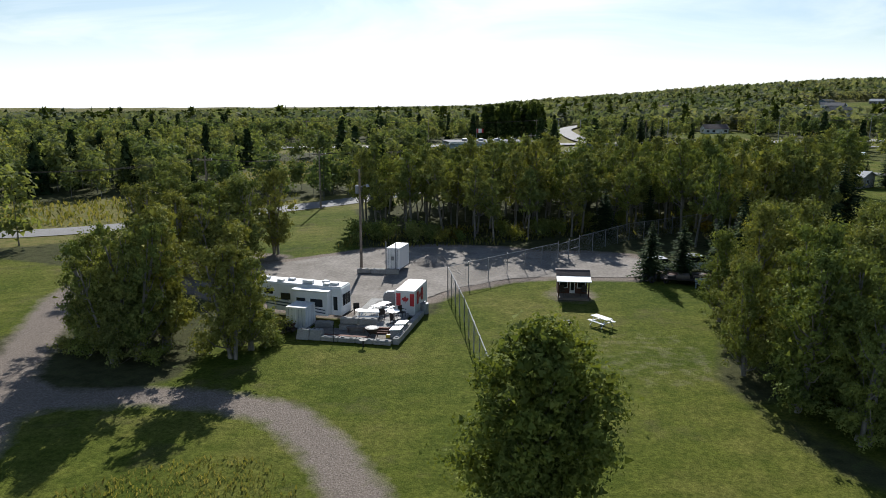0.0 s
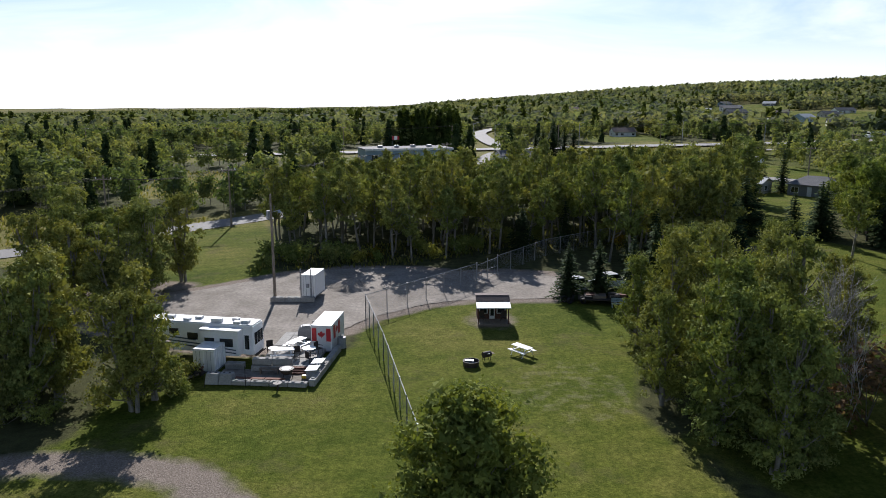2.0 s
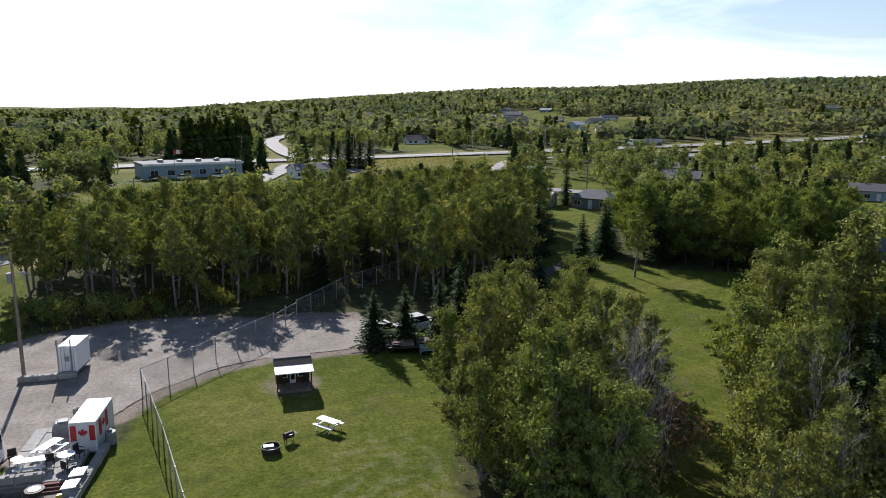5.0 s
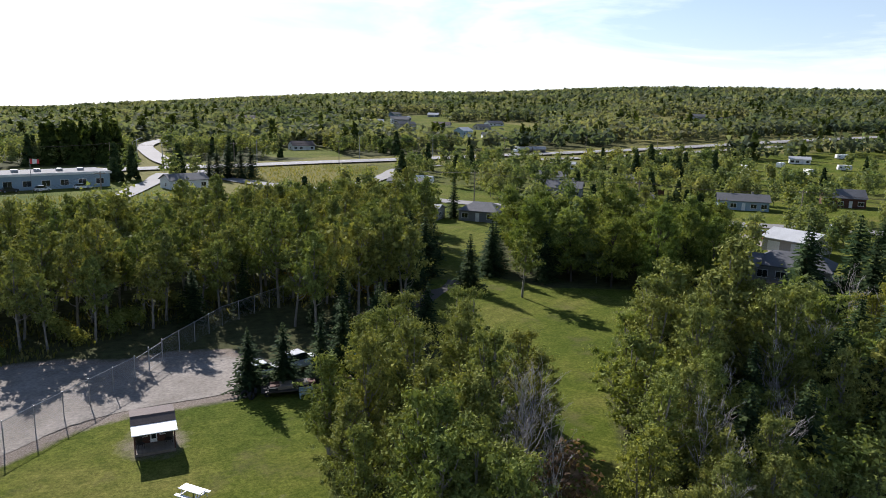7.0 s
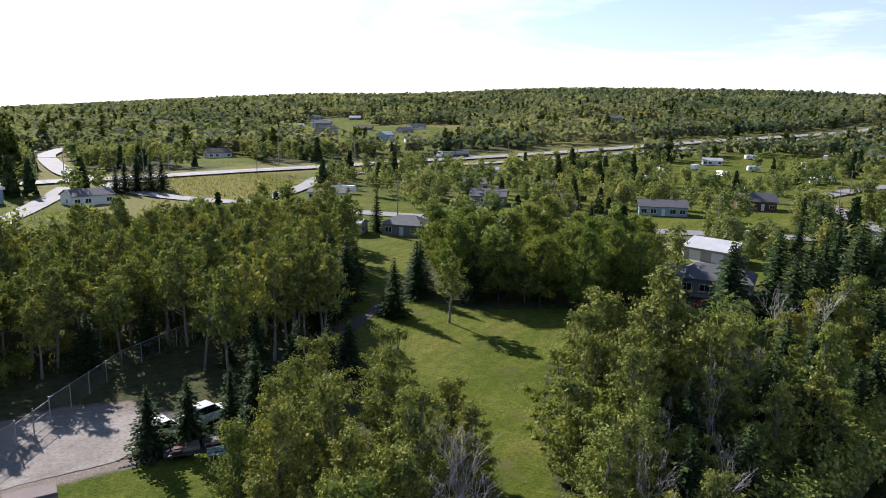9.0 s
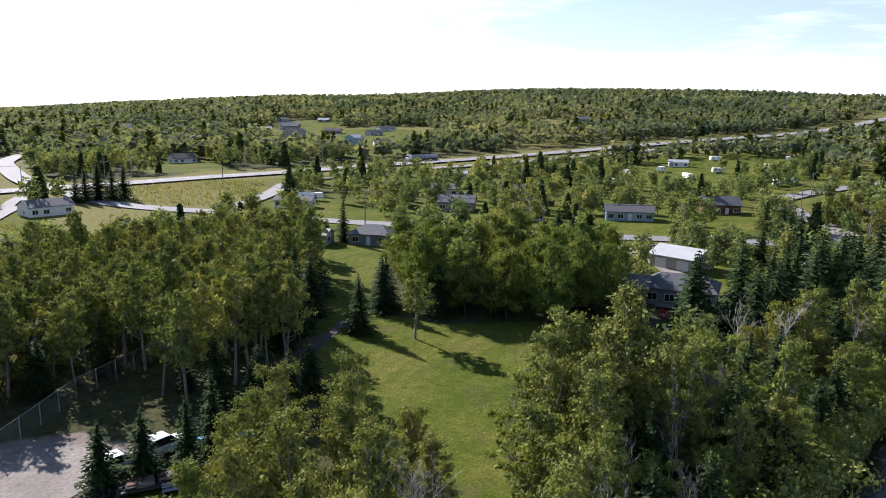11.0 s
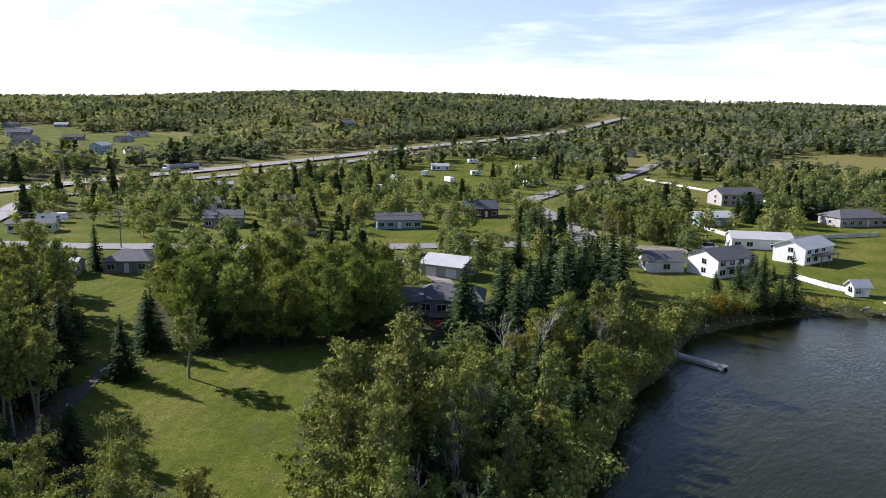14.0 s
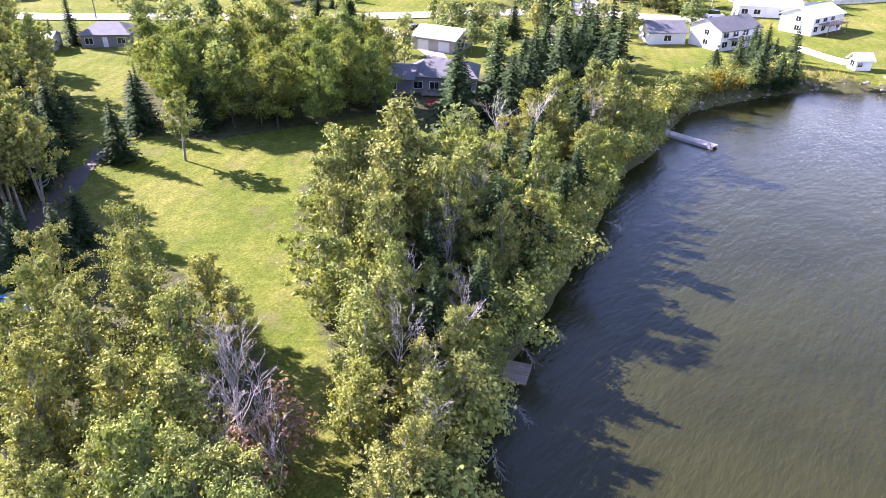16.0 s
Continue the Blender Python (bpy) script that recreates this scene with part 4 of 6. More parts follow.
for x, y, h in ((39, 103, 7.5), (35.5, 106, 7), (51, 124, 9.5), (48, 119.5, 8), (56.5, 147, 10), (101.6, 98, 12.5), (101.5, 88.5, 11), (113, 87.5, 11.5), (60.5, 153, 10)):
    one(SPRUCES, x, y, h, "dark green spruce with drooping boughs", "tree", "spruces", 9.0, "spruce_tree")
for x, y in scatter([(45, 117), (50, 120), (54, 126), (58, 134), (64, 147), (70, 160), (76, 176), (70, 180), (60, 165), (52, 142), (46, 128)], 22, 3.2):
    one(ASPENS, x, y, rng.uniform(9, 12), "tall aspen with a bare pale stem in the wood", "tree", "trees of the wood", 12.0, "aspen_tree")
for x, y in scatter([(40, 53.6), (52, 58.6), (64, 61.8), (85, 66.3), (100, 70.8), (110, 70.6), (110, 73), (100, 73.5), (85, 69.5), (64, 65), (52, 61.5), (42, 56.5)], 26, 1.9):
    one(WILLOWS, x, y, rng.uniform(3.0, 5.0), "pale green many-stemmed willow on the lake bank", "tree", "willows on the bank", 7.5, "willow_tree")
# dark grove beyond the lawn
for x, y in scatter([(71, 118), (78, 112.5), (88, 110), (96, 107.5), (102, 115), (110, 124), (100, 138), (88, 150), (80, 150), (76, 135)], 36, 4.0):
    one(DENSE, x, y, rng.uniform(8.6, 11.4), "dense leafy broadleaf tree of the grove", "tree", "trees of the grove", 12.0, "broadleaf_tree")
# row of poplars inside the road's bend, clipped row behind the workshop
for i in range(24):
    u = i / 23
    x, y = 216 - 15 * u ** 1.6 + rng.normal(0, 2.5), 139 - 40 * u + rng.normal(0, 1.5)
    one(POPLARS, x, y, rng.uniform(6.5, 9.5), "bright green poplar in a row inside the road bend", "tree", "trees at the road bend", 9.7, "poplar_tree")
for i in range(20):
    u = i / 19
    one(SPRUCES, 276 + 16 * u + rng.normal(0, 0.6), 107 - 27 * u, rng.uniform(6.5, 8.5), "dark slender conifer in a garden row", "tree", "garden row of conifers", 9.0, "spruce_tree")
# the home wood: tall aspens, bare below
WOOD = [(-13, 119), (-4, 114), (2, 113), (8, 115), (18, 125), (32, 128), (45, 124.5), (50, 129), (54, 140), (60, 152), (66, 165), (52, 172), (30, 168), (10, 160), (-6, 150), (-14, 140), (-16, 122)]
for x, y in scatter(WOOD, 200, 3.3):
    one(ASPENS, x, y, rng.uniform(8.8, 11.6) - 0.6 * min(1, max(0, (12 - x) / 14)), "tall aspen with a bare pale stem in the wood", "tree", "trees of the wood", 12.0, "aspen_tree")
for x, y in scatter([(2, 113), (14, 116.5), (24, 119.5), (36, 120), (44, 113), (48, 118), (40, 124), (30, 126), (18, 122)], 16, 3.0):
    one(ASPENS, x, y, rng.uniform(8.5, 11.5), "tall aspen with a bare pale stem in the wood", "tree", "trees of the wood", 12.0, "aspen_tree")
for x, y in ((36, 108.5), (39, 111), (41.5, 113.6), (44, 117), (33, 107.5), (37.6, 113.5), (31.5, 112), (47.2, 116.8), (49.4, 122.0), (45.6, 112.8)):
    one(ASPENS, x, y, rng.uniform(10.0, 11.8), "tall aspen at the corner of the wood", "tree", "trees of the wood", 12.0, "aspen_tree")
for x, y in ((10, 114), (5.5, 112.5)):
    one(ASPENS, x, y, rng.uniform(7.5, 9.0), "slender aspen at the edge of the wood", "tree", "trees of the wood", 12.0, "aspen_tree")
for i, (x, y) in enumerate(scatter([(-14, 105), (6, 112), (18, 121), (32, 124), (46, 118), (52, 124), (58, 138), (50, 142), (30, 132), (10, 122), (-14, 114)], 44, 1.9)):
    plant("shrub", SHRUBS[2 if i % 7 == 0 else i % 2], x, y, rng.uniform(0.7, 1.4), rng.uniform(0, 360), "low shrub under the aspens", "shrub", "shrubs of the wood")


# ---- woods further off, one sheet of many trees each ----
def template(seed, kind, n, size):
    """A tree of height one for the woods: clumped crown or tapering spruce, leaves facing outwards."""
    r = np.random.default_rng(seed)
    if kind == "spruce":
        z = r.uniform(0.05, 1.0, n) ** 1.25
        a, rad = r.uniform(0, 6.28, n), 0.22 * (1.03 - z) * r.uniform(0.55, 1.05, n)
        c = np.stack([rad * np.cos(a), rad * np.sin(a), z], 1)
        facing = np.stack([np.cos(a), np.sin(a), np.full(n, -0.1)], 1)
    else:
        k = 5 if n < 40 else 13
        zc = r.uniform(0.24, 0.86, k)
        wide = 0.20 * np.sin(np.pi * (0.2 + 0.75 * zc)) ** 0.7
        ang, far = r.uniform(0, 6.28, k), r.uniform(0.1, 1.0, k)
        balls = [(wide[i] * far[i] * np.cos(ang[i]), wide[i] * far[i] * np.sin(ang[i]), zc[i], r.uniform(0.09, 0.16) * (1.4 if n < 40 else 1.0)) for i in range(k)]
        c, facing = blob_leaves(r, n, balls, 0.8, 0.25)
        c[:, 2] = np.abs(c[:, 2])
    return cards(r, c, size, 0.5, 1.3, facing)[0].reshape(n, 3, 3)


def woods(name, places, heights, kind, n, size, material, label, seed, wide=1.0):
    r = np.random.default_rng(seed)
    tpl = [template(seed * 10 + i, kind, n, size) for i in range(4)]
    pick = r.integers(0, 4, len(places))
    out = []
    zs = land(places[:, 0], places[:, 1])
    for i in range(4):
        k = pick == i
        if not k.any():
            continue
        a = r.uniform(0, 6.28, k.sum())
        h, w = heights[k], heights[k] * r.uniform(0.85, 1.25, k.sum()) * wide
        t = tpl[i].reshape(-1, 3)
        x = (np.cos(a)[:, None] * t[:, 0] - np.sin(a)[:, None] * t[:, 1]) * w[:, None] + places[k, 0][:, None]
        y = (np.sin(a)[:, None] * t[:, 0] + np.cos(a)[:, None] * t[:, 1]) * w[:, None] + places[k, 1][:, None]
        z = t[:, 2] * h[:, None] + zs[k][:, None]
        out.append(np.stack([x, y, z], -1).reshape(-1, 3))
    v = np.concatenate(out)
    me = bulk(name, v, np.arange(len(v)).reshape(-1, 3))
    me.materials.append(material)
    return tagged(new(name, me), label, "woods", kind="stuff")


def stems(name, places, heights, material, label, width=0.012):
    """Thin trunks for the woods further off."""
    z = land(places[:, 0], places[:, 1])
    ang = rng.uniform(0, 3.14, len(places))
    out = []
    for k in range(3):
        dx, dy = np.cos(ang + k * 2.094) * heights * width, np.sin(ang + k * 2.094) * heights * width
        ex, ey = np.cos(ang + (k + 1) * 2.094) * heights * width, np.sin(ang + (k + 1) * 2.094) * heights * width
        x, y = places[:, 0], places[:, 1]
        out.append(np.stack([np.stack([x + dx, y + dy, z - 0.1], 1), np.stack([x + ex, y + ey, z - 0.1], 1),
                             np.stack([x + ex * 0.4, y + ey * 0.4, z + heights * 0.8], 1), np.stack([x + dx * 0.4, y + dy * 0.4, z + heights * 0.8], 1)], 1))
    v = np.concatenate(out).reshape(-1, 3)
    me = bulk(name, v, np.arange(len(v)).reshape(-1, 4))
    me.materials.append(material)
    return tagged(new(name, me), label, "woods", kind="stuff")


ROADS = ((HIGHWAY, 32), (HIGHWAY_B, 26), (NORTH_ROAD, 9), (SIDE_ROAD, 10), (SPUR, 6), (WEST_ROAD, 6.5), (GARAGE_LANE, 5), (SHORE_LANE, 9))


def open_ground(x, y):
    """Where no far tree may stand: roads, yards, fields, water, and the near ground built above."""
    bad = (side_of(LAKE, x, y) > -3) | ((x > -20) & (x < 76) & (y < 130)) | ((x > -52) & (x < -18) & (y < 106))
    for line, w in ROADS:
        bad |= beside(line, x, y) < w
    for a, b, r in YARDS:
        bad |= beside(yard_axis(a, b, r), x, y) < r * 0.75
    for s in FIELDS:
        bad |= side_of(s, x, y) > -1
    for s in CLEAR:
        bad |= side_of(s, x, y) > -2.5
    for s in LAWNS[:8] + [LOT, WOOD, SHORE_WOOD]:
        bad |= side_of(s, x, y) > -2
    return bad


def sown(n, r0, r1, a0, a1, dens=None, seed=1):
    r = np.random.default_rng(seed)
    rad, az = np.sqrt(r.uniform(r0 * r0, r1 * r1, n)), np.radians(r.uniform(a0, a1, n))
    x, y = 15 + rad * np.sin(az), 40 + rad * np.cos(az)
    keep = ~open_ground(x, y)
    if dens is not None:
        keep &= r.random(n) < dens(x, y)
    return np.stack([x, y], 1)[keep]


def village(x, y):
    """Thinner among the houses, full in the woods."""
    thin = ((x > 95) & (x < 470) & (y < 345) & (y > 80)) | ((x > 40) & (x < 470) & (y > 80) & (y < 345) & (x + y > 290))
    lawn = blended(x, y, LAWNS[8:])
    return np.where(thin, 0.7, 1.0) * np.where(lawn > 0.5, 0.7, 1.0)


def hills(x, y):
    return np.clip(0.9 - 2.0 * np.clip(np.sin(x / 83 + np.sin(y / 140) * 2) * np.sin(y / 117 + 0.6 + np.cos(x / 190)) - 0.55, 0, 1), 0.05, 1)


rs = np.random.default_rng(77)
pl = sown(5600, 55, 420, -50, 95, village, 11)
sp = rs.random(len(pl)) < 0.09
near = np.hypot(pl[:, 0] - 15, pl[:, 1] - 40) < 230
ht = rs.uniform(6.5, 11.5, len(pl))
ht = np.where(village(pl[:, 0], pl[:, 1]) < 0.9, ht * 0.92, ht)
woods("aspen_wood", pl[near & ~sp], ht[near & ~sp], "leaf", 480, 0.062, WOODS, "aspen wood with rounded green crowns", 3)
stems("aspen_stems", pl[near & ~sp], ht[near & ~sp], BARK, "pale thin stems of the aspen wood")
woods("middle_wood", pl[~near & ~sp], ht[~near & ~sp], "leaf", 210, 0.082, WOODS, "green wood of mixed broadleaf trees", 4)
woods("spruce_wood", pl[sp], ht[sp] * 1.1, "spruce", 240, 0.13, NEEDLE, "dark spruces scattered through the woods", 5)
pl = sown(24000, 420, 1000, -45, 92, hills, 12)
sp = rs.random(len(pl)) < 0.08
ht = rs.uniform(8, 13, len(pl))
# broadleaf crowns from here outwards carry haze in their leaf colour
woods("far_wood", pl[~sp], ht[~sp] * 1.05, "leaf", 19, 0.225, HAZED_LEAF, "mixed wood rising over the hillside, leaf colour greyed for haze", 6, 1.1)
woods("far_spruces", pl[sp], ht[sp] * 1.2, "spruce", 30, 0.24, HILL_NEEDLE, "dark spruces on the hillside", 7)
pl = sown(46000, 1000, 2300, -42, 90, hills, 13)
ht = rs.uniform(10, 15, len(pl))
sp = rs.random(len(pl)) < 0.07
woods("hill_wood", pl[~sp], ht[~sp], "leaf", 8, 0.37, HAZED_LEAF, "green woods on the far hills, haze put into the leaf colour", 8, 1.1)
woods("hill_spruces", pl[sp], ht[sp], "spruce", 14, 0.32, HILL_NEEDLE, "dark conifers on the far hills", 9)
px, py = np.meshgrid(np.arange(-12, 40, 4.0), np.arange(300 + 60, 300 + 100, 5.0))
pl = np.stack([px.ravel(), py.ravel()], 1) + rs.normal(0, 1.2, (px.size, 2))
woods("spruce_stand", pl[pl[:, 0] < 16], rs.uniform(11, 17, (pl[:, 0] < 16).sum()), "spruce", 220, 0.13, HILL_NEEDLE, "dense stand of tall dark spruces by the highway", 10)


# ---- buildings ----
def house(x, y, rot, L, W, wh, rh, wall, roof, label, category="house", windows=None, door=True, hip=0.0, deck=False, chimney=False, garage=0, group="", name="house", storey=1):
    """A house with its front along local x at y = 0: walls, roof with eaves, windows with panes, door."""
    ob = thing(name, label, category, pose(x, y, land_z(x, y) - 0.05, 0, 0, rot), group)
    bm = box(-L / 2, 0, -0.6, L / 2, W, wh)
    if not hip:
        for sx in (-1, 1):
            t = bm.faces.new([bm.verts.new((sx * L / 2, v, z)) for v, z in ((0, wh), (W, wh), (W / 2, wh + rh - 0.05))])
    bmesh.ops.recalc_face_normals(bm, faces=bm.faces)
    part("wall", bm, wall, ob)
    o, th = 0.45, 0.16
    bm = bmesh.new()
    hx = L / 2 + o
    ez = wh - rh * o / (W / 2)
    rx = hx - hip
    top = [bm.verts.new(c) for c in ((-hx, -o, ez + th), (hx, -o, ez + th), (hx, W + o, ez + th), (-hx, W + o, ez + th), (-rx, W / 2, wh + rh + th), (rx, W / 2, wh + rh + th))]
    low = [bm.verts.new((v.co.x, v.co.y, v.co.z - th)) for v in top]
    for f in ((0, 1, 5, 4), (2, 3, 4, 5)):
        bm.faces.new([top[i] for i in f])
        bm.faces.new([low[i] for i in reversed(f)])
    for f in ((1, 2, 5), (3, 0, 4)):
        if hip:
            bm.faces.new([top[i] for i in f])
            bm.faces.new([low[i] for i in reversed(f)])
    for a, b in ((0, 1), (2, 3)) + (((1, 2), (3, 0)) if hip else ((1, 5), (5, 2), (3, 4), (4, 0))):
        bm.faces.new((top[a], low[a], low[b], top[b]))
    bmesh.ops.recalc_face_normals(bm, faces=bm.faces)
    rf = part("roof", bm, roof, ob)
    if chimney:
        part("chimney", box(L * 0.18, W * 0.55, wh, L * 0.18 + 0.6, W * 0.55 + 0.6, wh + rh + 0.8, 0.03), CONCRETE, rf)
    n = windows if windows is not None else max(2, int(L / 3.2))
    span = L / max(1, n + (1 if door else 0))
    for s in range(storey):
        zb = 0.75 + s * 2.0
        for i in range(n):
            c = -L / 2 + span * (i + 0.5) + (span if door and i >= n / 2 and s == 0 else 0)
            w = min(1.5, span * 0.6)
            window(ob, c, -0.02, zb, w, 1.15)
    for sx in (-1, 1):
        for s in range(storey):
            window(ob, sx * (L / 2 + 0.02), W * 0.45, 0.75 + s * 2.0, 1.2, 1.1, side=sx)
    if door:
        c = -L / 2 + span * (math.ceil(n / 2) + 0.5)
        part("door", box(c - 0.48, -0.06, 0.05, c + 0.48, 0.02, 2.1, 0.01), SIDING_WHITE, ob)
    for g in range(garage):
        c = -L / 2 + L * (g + 0.5) / garage
        d = part("garage_door", box(c - 1.25, -0.05, 0.05, c + 1.25, 0.02, 2.15, 0.01), SIDING_WHITE if wall is not SIDING_WHITE else ROOF_PALE, ob)
        for k in range(3):
            part("panel", box(c - 1.2, -0.075, 0.15 + k * 0.66, c + 1.2, -0.045, 0.72 + k * 0.66, 0.008), SIDING_WHITE if wall is not SIDING_WHITE else ROOF_PALE, d)
    if deck:
        d = part("deck", box(-L * 0.3, -2.6, 0.27 + (storey - 1) * 2.0, L * 0.32, -0.01, 0.45 + (storey - 1) * 2.0, 0.02), WOOD_GREY, ob)
        for px in (-L * 0.29, 0.0, L * 0.31):
            part("deck_leg", box(px - 0.08, -2.5, -0.4, px + 0.08, -2.34, 0.28 + (storey - 1) * 2.0), WOOD_GREY, d)
        for k in range(9):
            px = -L * 0.3 + k * L * 0.62 / 8
            part("post", box(px - 0.05, -2.58, 0.45 + (storey - 1) * 2.0, px + 0.05, -2.48, 1.4 + (storey - 1) * 2.0), WOOD_GREY, d)
        part("rail", box(-L * 0.3, -2.6, 1.36 + (storey - 1) * 2.0, L * 0.32, -2.46, 1.44 + (storey - 1) * 2.0), WOOD_GREY, d)
    return ob


def window(ob, c, face, z, w, h, side=0):
    """A window in a wall: a raised frame with a dark pane in it."""
    def at(u0, d0, z0, u1, d1, z1, bm=None):
        if side:
            return box(min(c + side * d0, c + side * d1), face + u0, z0, max(c + side * d0, c + side * d1), face + u1, z1, 0, bm)
        return box(c + u0, face - d1, z0, c + u1, face - d0, z1, 0, bm)
    bm = at(-w / 2 - 0.08, -0.03, z - 0.08, -w / 2, 0.05, z + h + 0.08)
    at(w / 2, -0.03, z - 0.08, w / 2 + 0.08, 0.05, z + h + 0.08, bm)
    at(-w / 2, -0.03, z - 0.08, w / 2, 0.05, z, bm)
    at(-w / 2, -0.03, z + h, w / 2, 0.05, z + h + 0.08, bm)
    at(-0.025, -0.03, z, 0.025, 0.04, z + h, bm)
    wd = part("window", bm, SIDING_WHITE, ob)
    part("pane", at(-w / 2, -0.02, z, w / 2, 0.02, z + h), GLASS, wd)
    return wd


house(90.8, 178.7, -46, 9.4, 8, 2.6, 1.6, SIDING_GREY, SHINGLE, "grey bungalow with a dark shingle roof at the lawn's end", hip=3.0, windows=2)
house(79.5, 184.5, -46, 6, 6, 2.5, 1.0, SIDING_TAN, ROOF_PALE, "small outbuilding with a pale metal roof", "shed", windows=1)
house(131.2, 126.0, -80, 9.6, 8.5, 2.7, 1.5, SIDING_TAN, ROOF_PALE, "garage with a pale ridged roof and two doors", "garage", windows=0, door=False, garage=2)
house(109.5, 107.0, -58, 11, 8.5, 2.8, 1.7, SIDING_GREY, SHINGLE, "low grey house with a dark roof among spruces", hip=2.5, windows=3, chimney=True, deck=True)
house(104.0, 113.5, -58, 7, 7.5, 2.6, 1.4, SIDING_GREY, SHINGLE, "grey wing of the low house", windows=1, door=False)
house(140.8, 216.3, -41, 11, 8.5, 2.9, 1.8, SIDING_GREY, SHINGLE, "dark grey house with a raised deck", deck=True, windows=3, chimney=True)
house(174.8, 176.2, -41, 13.5, 8, 2.7, 1.6, SIDING_BLUE, SHINGLE, "blue-grey bungalow with white trim", windows=4, chimney=True)
house(212.3, 172, -40, 11, 8, 3.0, 2.2, WOOD_BROWN, SHINGLE, "dark brown house with a steep roof", windows=3)
house(174.5, 78.4, -24, 11.5, 8.5, 4.1, 1.8, SIDING_WHITE, SHINGLE, "white two-storey lake house with a grey roof", storey=2, deck=True, windows=3, chimney=True)
house(168.6, 91.6, -48, 8, 7, 2.6, 1.6, SIDING_WHITE, SHINGLE, "white garage with a grey gable roof", "garage", windows=1, door=False)
house(204, 67.6, -17, 13, 8, 3.9, 1.7, SIDING_WHITE, ROOF_PALE, "white two-storey lake house with a pale roof and deck", storey=2, deck=True, windows=3)
house(213.5, 83, -62, 15, 7, 2.8, 1.4, SIDING_WHITE, ROOF_PALE, "long white bungalow with a pale roof", windows=4)
house(247.8, 105.2, -43, 11.5, 8, 2.9, 1.5, SIDING_GREEN, ROOF_PALE, "green workshop with a pale metal roof", "workshop", windows=1, garage=1, door=False)
house(310.5, 115, -40, 18, 10, 4.5, 2.2, SIDING_TAN, SHINGLE, "large tan house behind a row of trees", storey=2, windows=4)
house(280.5, 68.5, -40, 18, 10, 3.0, 2.0, SIDING_TAN, SHINGLE, "long tan house with a dark hipped roof", hip=4.0, windows=5)
house(172.3, 54.2, -48, 3.2, 2.6, 2.1, 1.0, SIDING_WHITE, ROOF_PALE, "small white garden shed by the water", "shed", windows=1)
house(99.5, 247, -40, 12, 5, 2.5, 0.9, SIDING_WHITE, SHINGLE, "white mobile home with a shallow roof", windows=4, group="mobile homes")
house(201, 305, -40, 11, 5, 2.5, 0.9, SIDING_WHITE, ROOF_PALE, "white mobile home with a pale roof", windows=4, group="mobile homes")
house(344, 294, -45, 10, 6, 2.6, 1.2, SIDING_WHITE, ROOF_PALE, "white cabin near the highway", windows=3)
house(148, 190, -35, 9, 7, 2.6, 1.4, SIDING_TAN, SHINGLE, "tan bungalow half hidden by trees", windows=3)
house(160, 253, -40, 11, 8, 2.7, 1.6, SIDING_WHITE, SHINGLE, "white bungalow half hidden by trees", windows=3)
house(146, 268, -40, 10, 7, 2.7, 1.6, SIDING_GREY, SHINGLE, "grey bungalow half hidden by trees", windows=3)
house(185, 240, -40, 12, 7, 2.7, 1.3, WOOD_BROWN, SHINGLE, "brown bungalow half hidden by trees", windows=3)
house(152, 106, -50, 7, 6, 2.5, 1.4, SIDING_GREY, SHINGLE, "grey outbuilding among the spruces", "shed", windows=1)
for i, (x, y, L, s) in enumerate(((280, 717, 16, 2), (247, 609, 17, 2), (296, 647, 16, 1), (262, 523, 13, 2), (356, 648, 17, 1), (272, 505, 12, 1), (583, 575, 16, 1), (362, 815, 13, 1), (329, 846, 15, 1), (63, 709, 22, 1),
                                  (137, 773, 20, 2), (257, 762, 18, 1), (274, 694, 15, 2), (182, 785, 18, 1), (113, 437, 13, 1), (232, 650, 14, 2), (318, 600, 13, 1), (560, 590, 14, 2), (610, 560, 12, 1), (310, 770, 12, 1), (40, 720, 14, 1), (520, 250, 14, 1), (560, 200, 16, 1), (900, 330, 14, 2))):
    house(x, y, (-20, 10, -35, 30, 5)[i % 5], L, 9, 2.7 * s, 2.2, (SIDING_WHITE, SIDING_TAN, SIDING_GREY, SIDING_BLUE, SIDING_WHITE)[i % 5], (SHINGLE, SHINGLE, SHINGLE_BROWN, ROOF_PALE)[i % 4],
          ("white", "tan", "grey", "blue-grey", "white")[i % 5] + " family house on the far hillside", storey=s, windows=3, group="hillside houses")

# long store by the highway
st = thing("store_building", "long low blue-grey store with a flat roof", "store", pose(-3, 269.5, 0, 0, 0, 18.5))
part("wall", box(-15.5, 0, -0.3, 15.5, 14, 4.3, 0.03), SIDING_BLUE, st)
part("roof", box(-15.9, -0.5, 4.3, 15.9, 14.4, 4.75, 0.05), SHINGLE, st)
part("fascia", box(-15.95, -0.56, 4.05, 15.95, -0.42, 4.7), SIDING_WHITE, st)
for i in range(6):
    window(st, -12.5 + i * 5, -0.02, 1.0, 2.2, 1.6)
for i in range(4):
    part("roof_unit", box(-10 + i * 6, 5, 4.75, -8.4 + i * 6, 6.6, 5.6, 0.05), STEEL, st)
fl = thing("flagpole", "flagpole with a red and white flag beside the store", "flagpole", pose(-8.5, 262, 0))
part("pole", rod((0, 0, 0), (0, 0, 9.6), 0.09, 0.05), STEEL, fl)
for i, (m0, a, b) in enumerate(((RED, 0.05, 0.65), (WHITE, 0.65, 1.75), (RED, 1.75, 2.35))):
    part("flag", prism([(a, 8.0), (b, 8.0 + 0.1 * (i == 1)), (b, 9.3), (a, 9.4)], -0.02, 0.02), m0, fl)
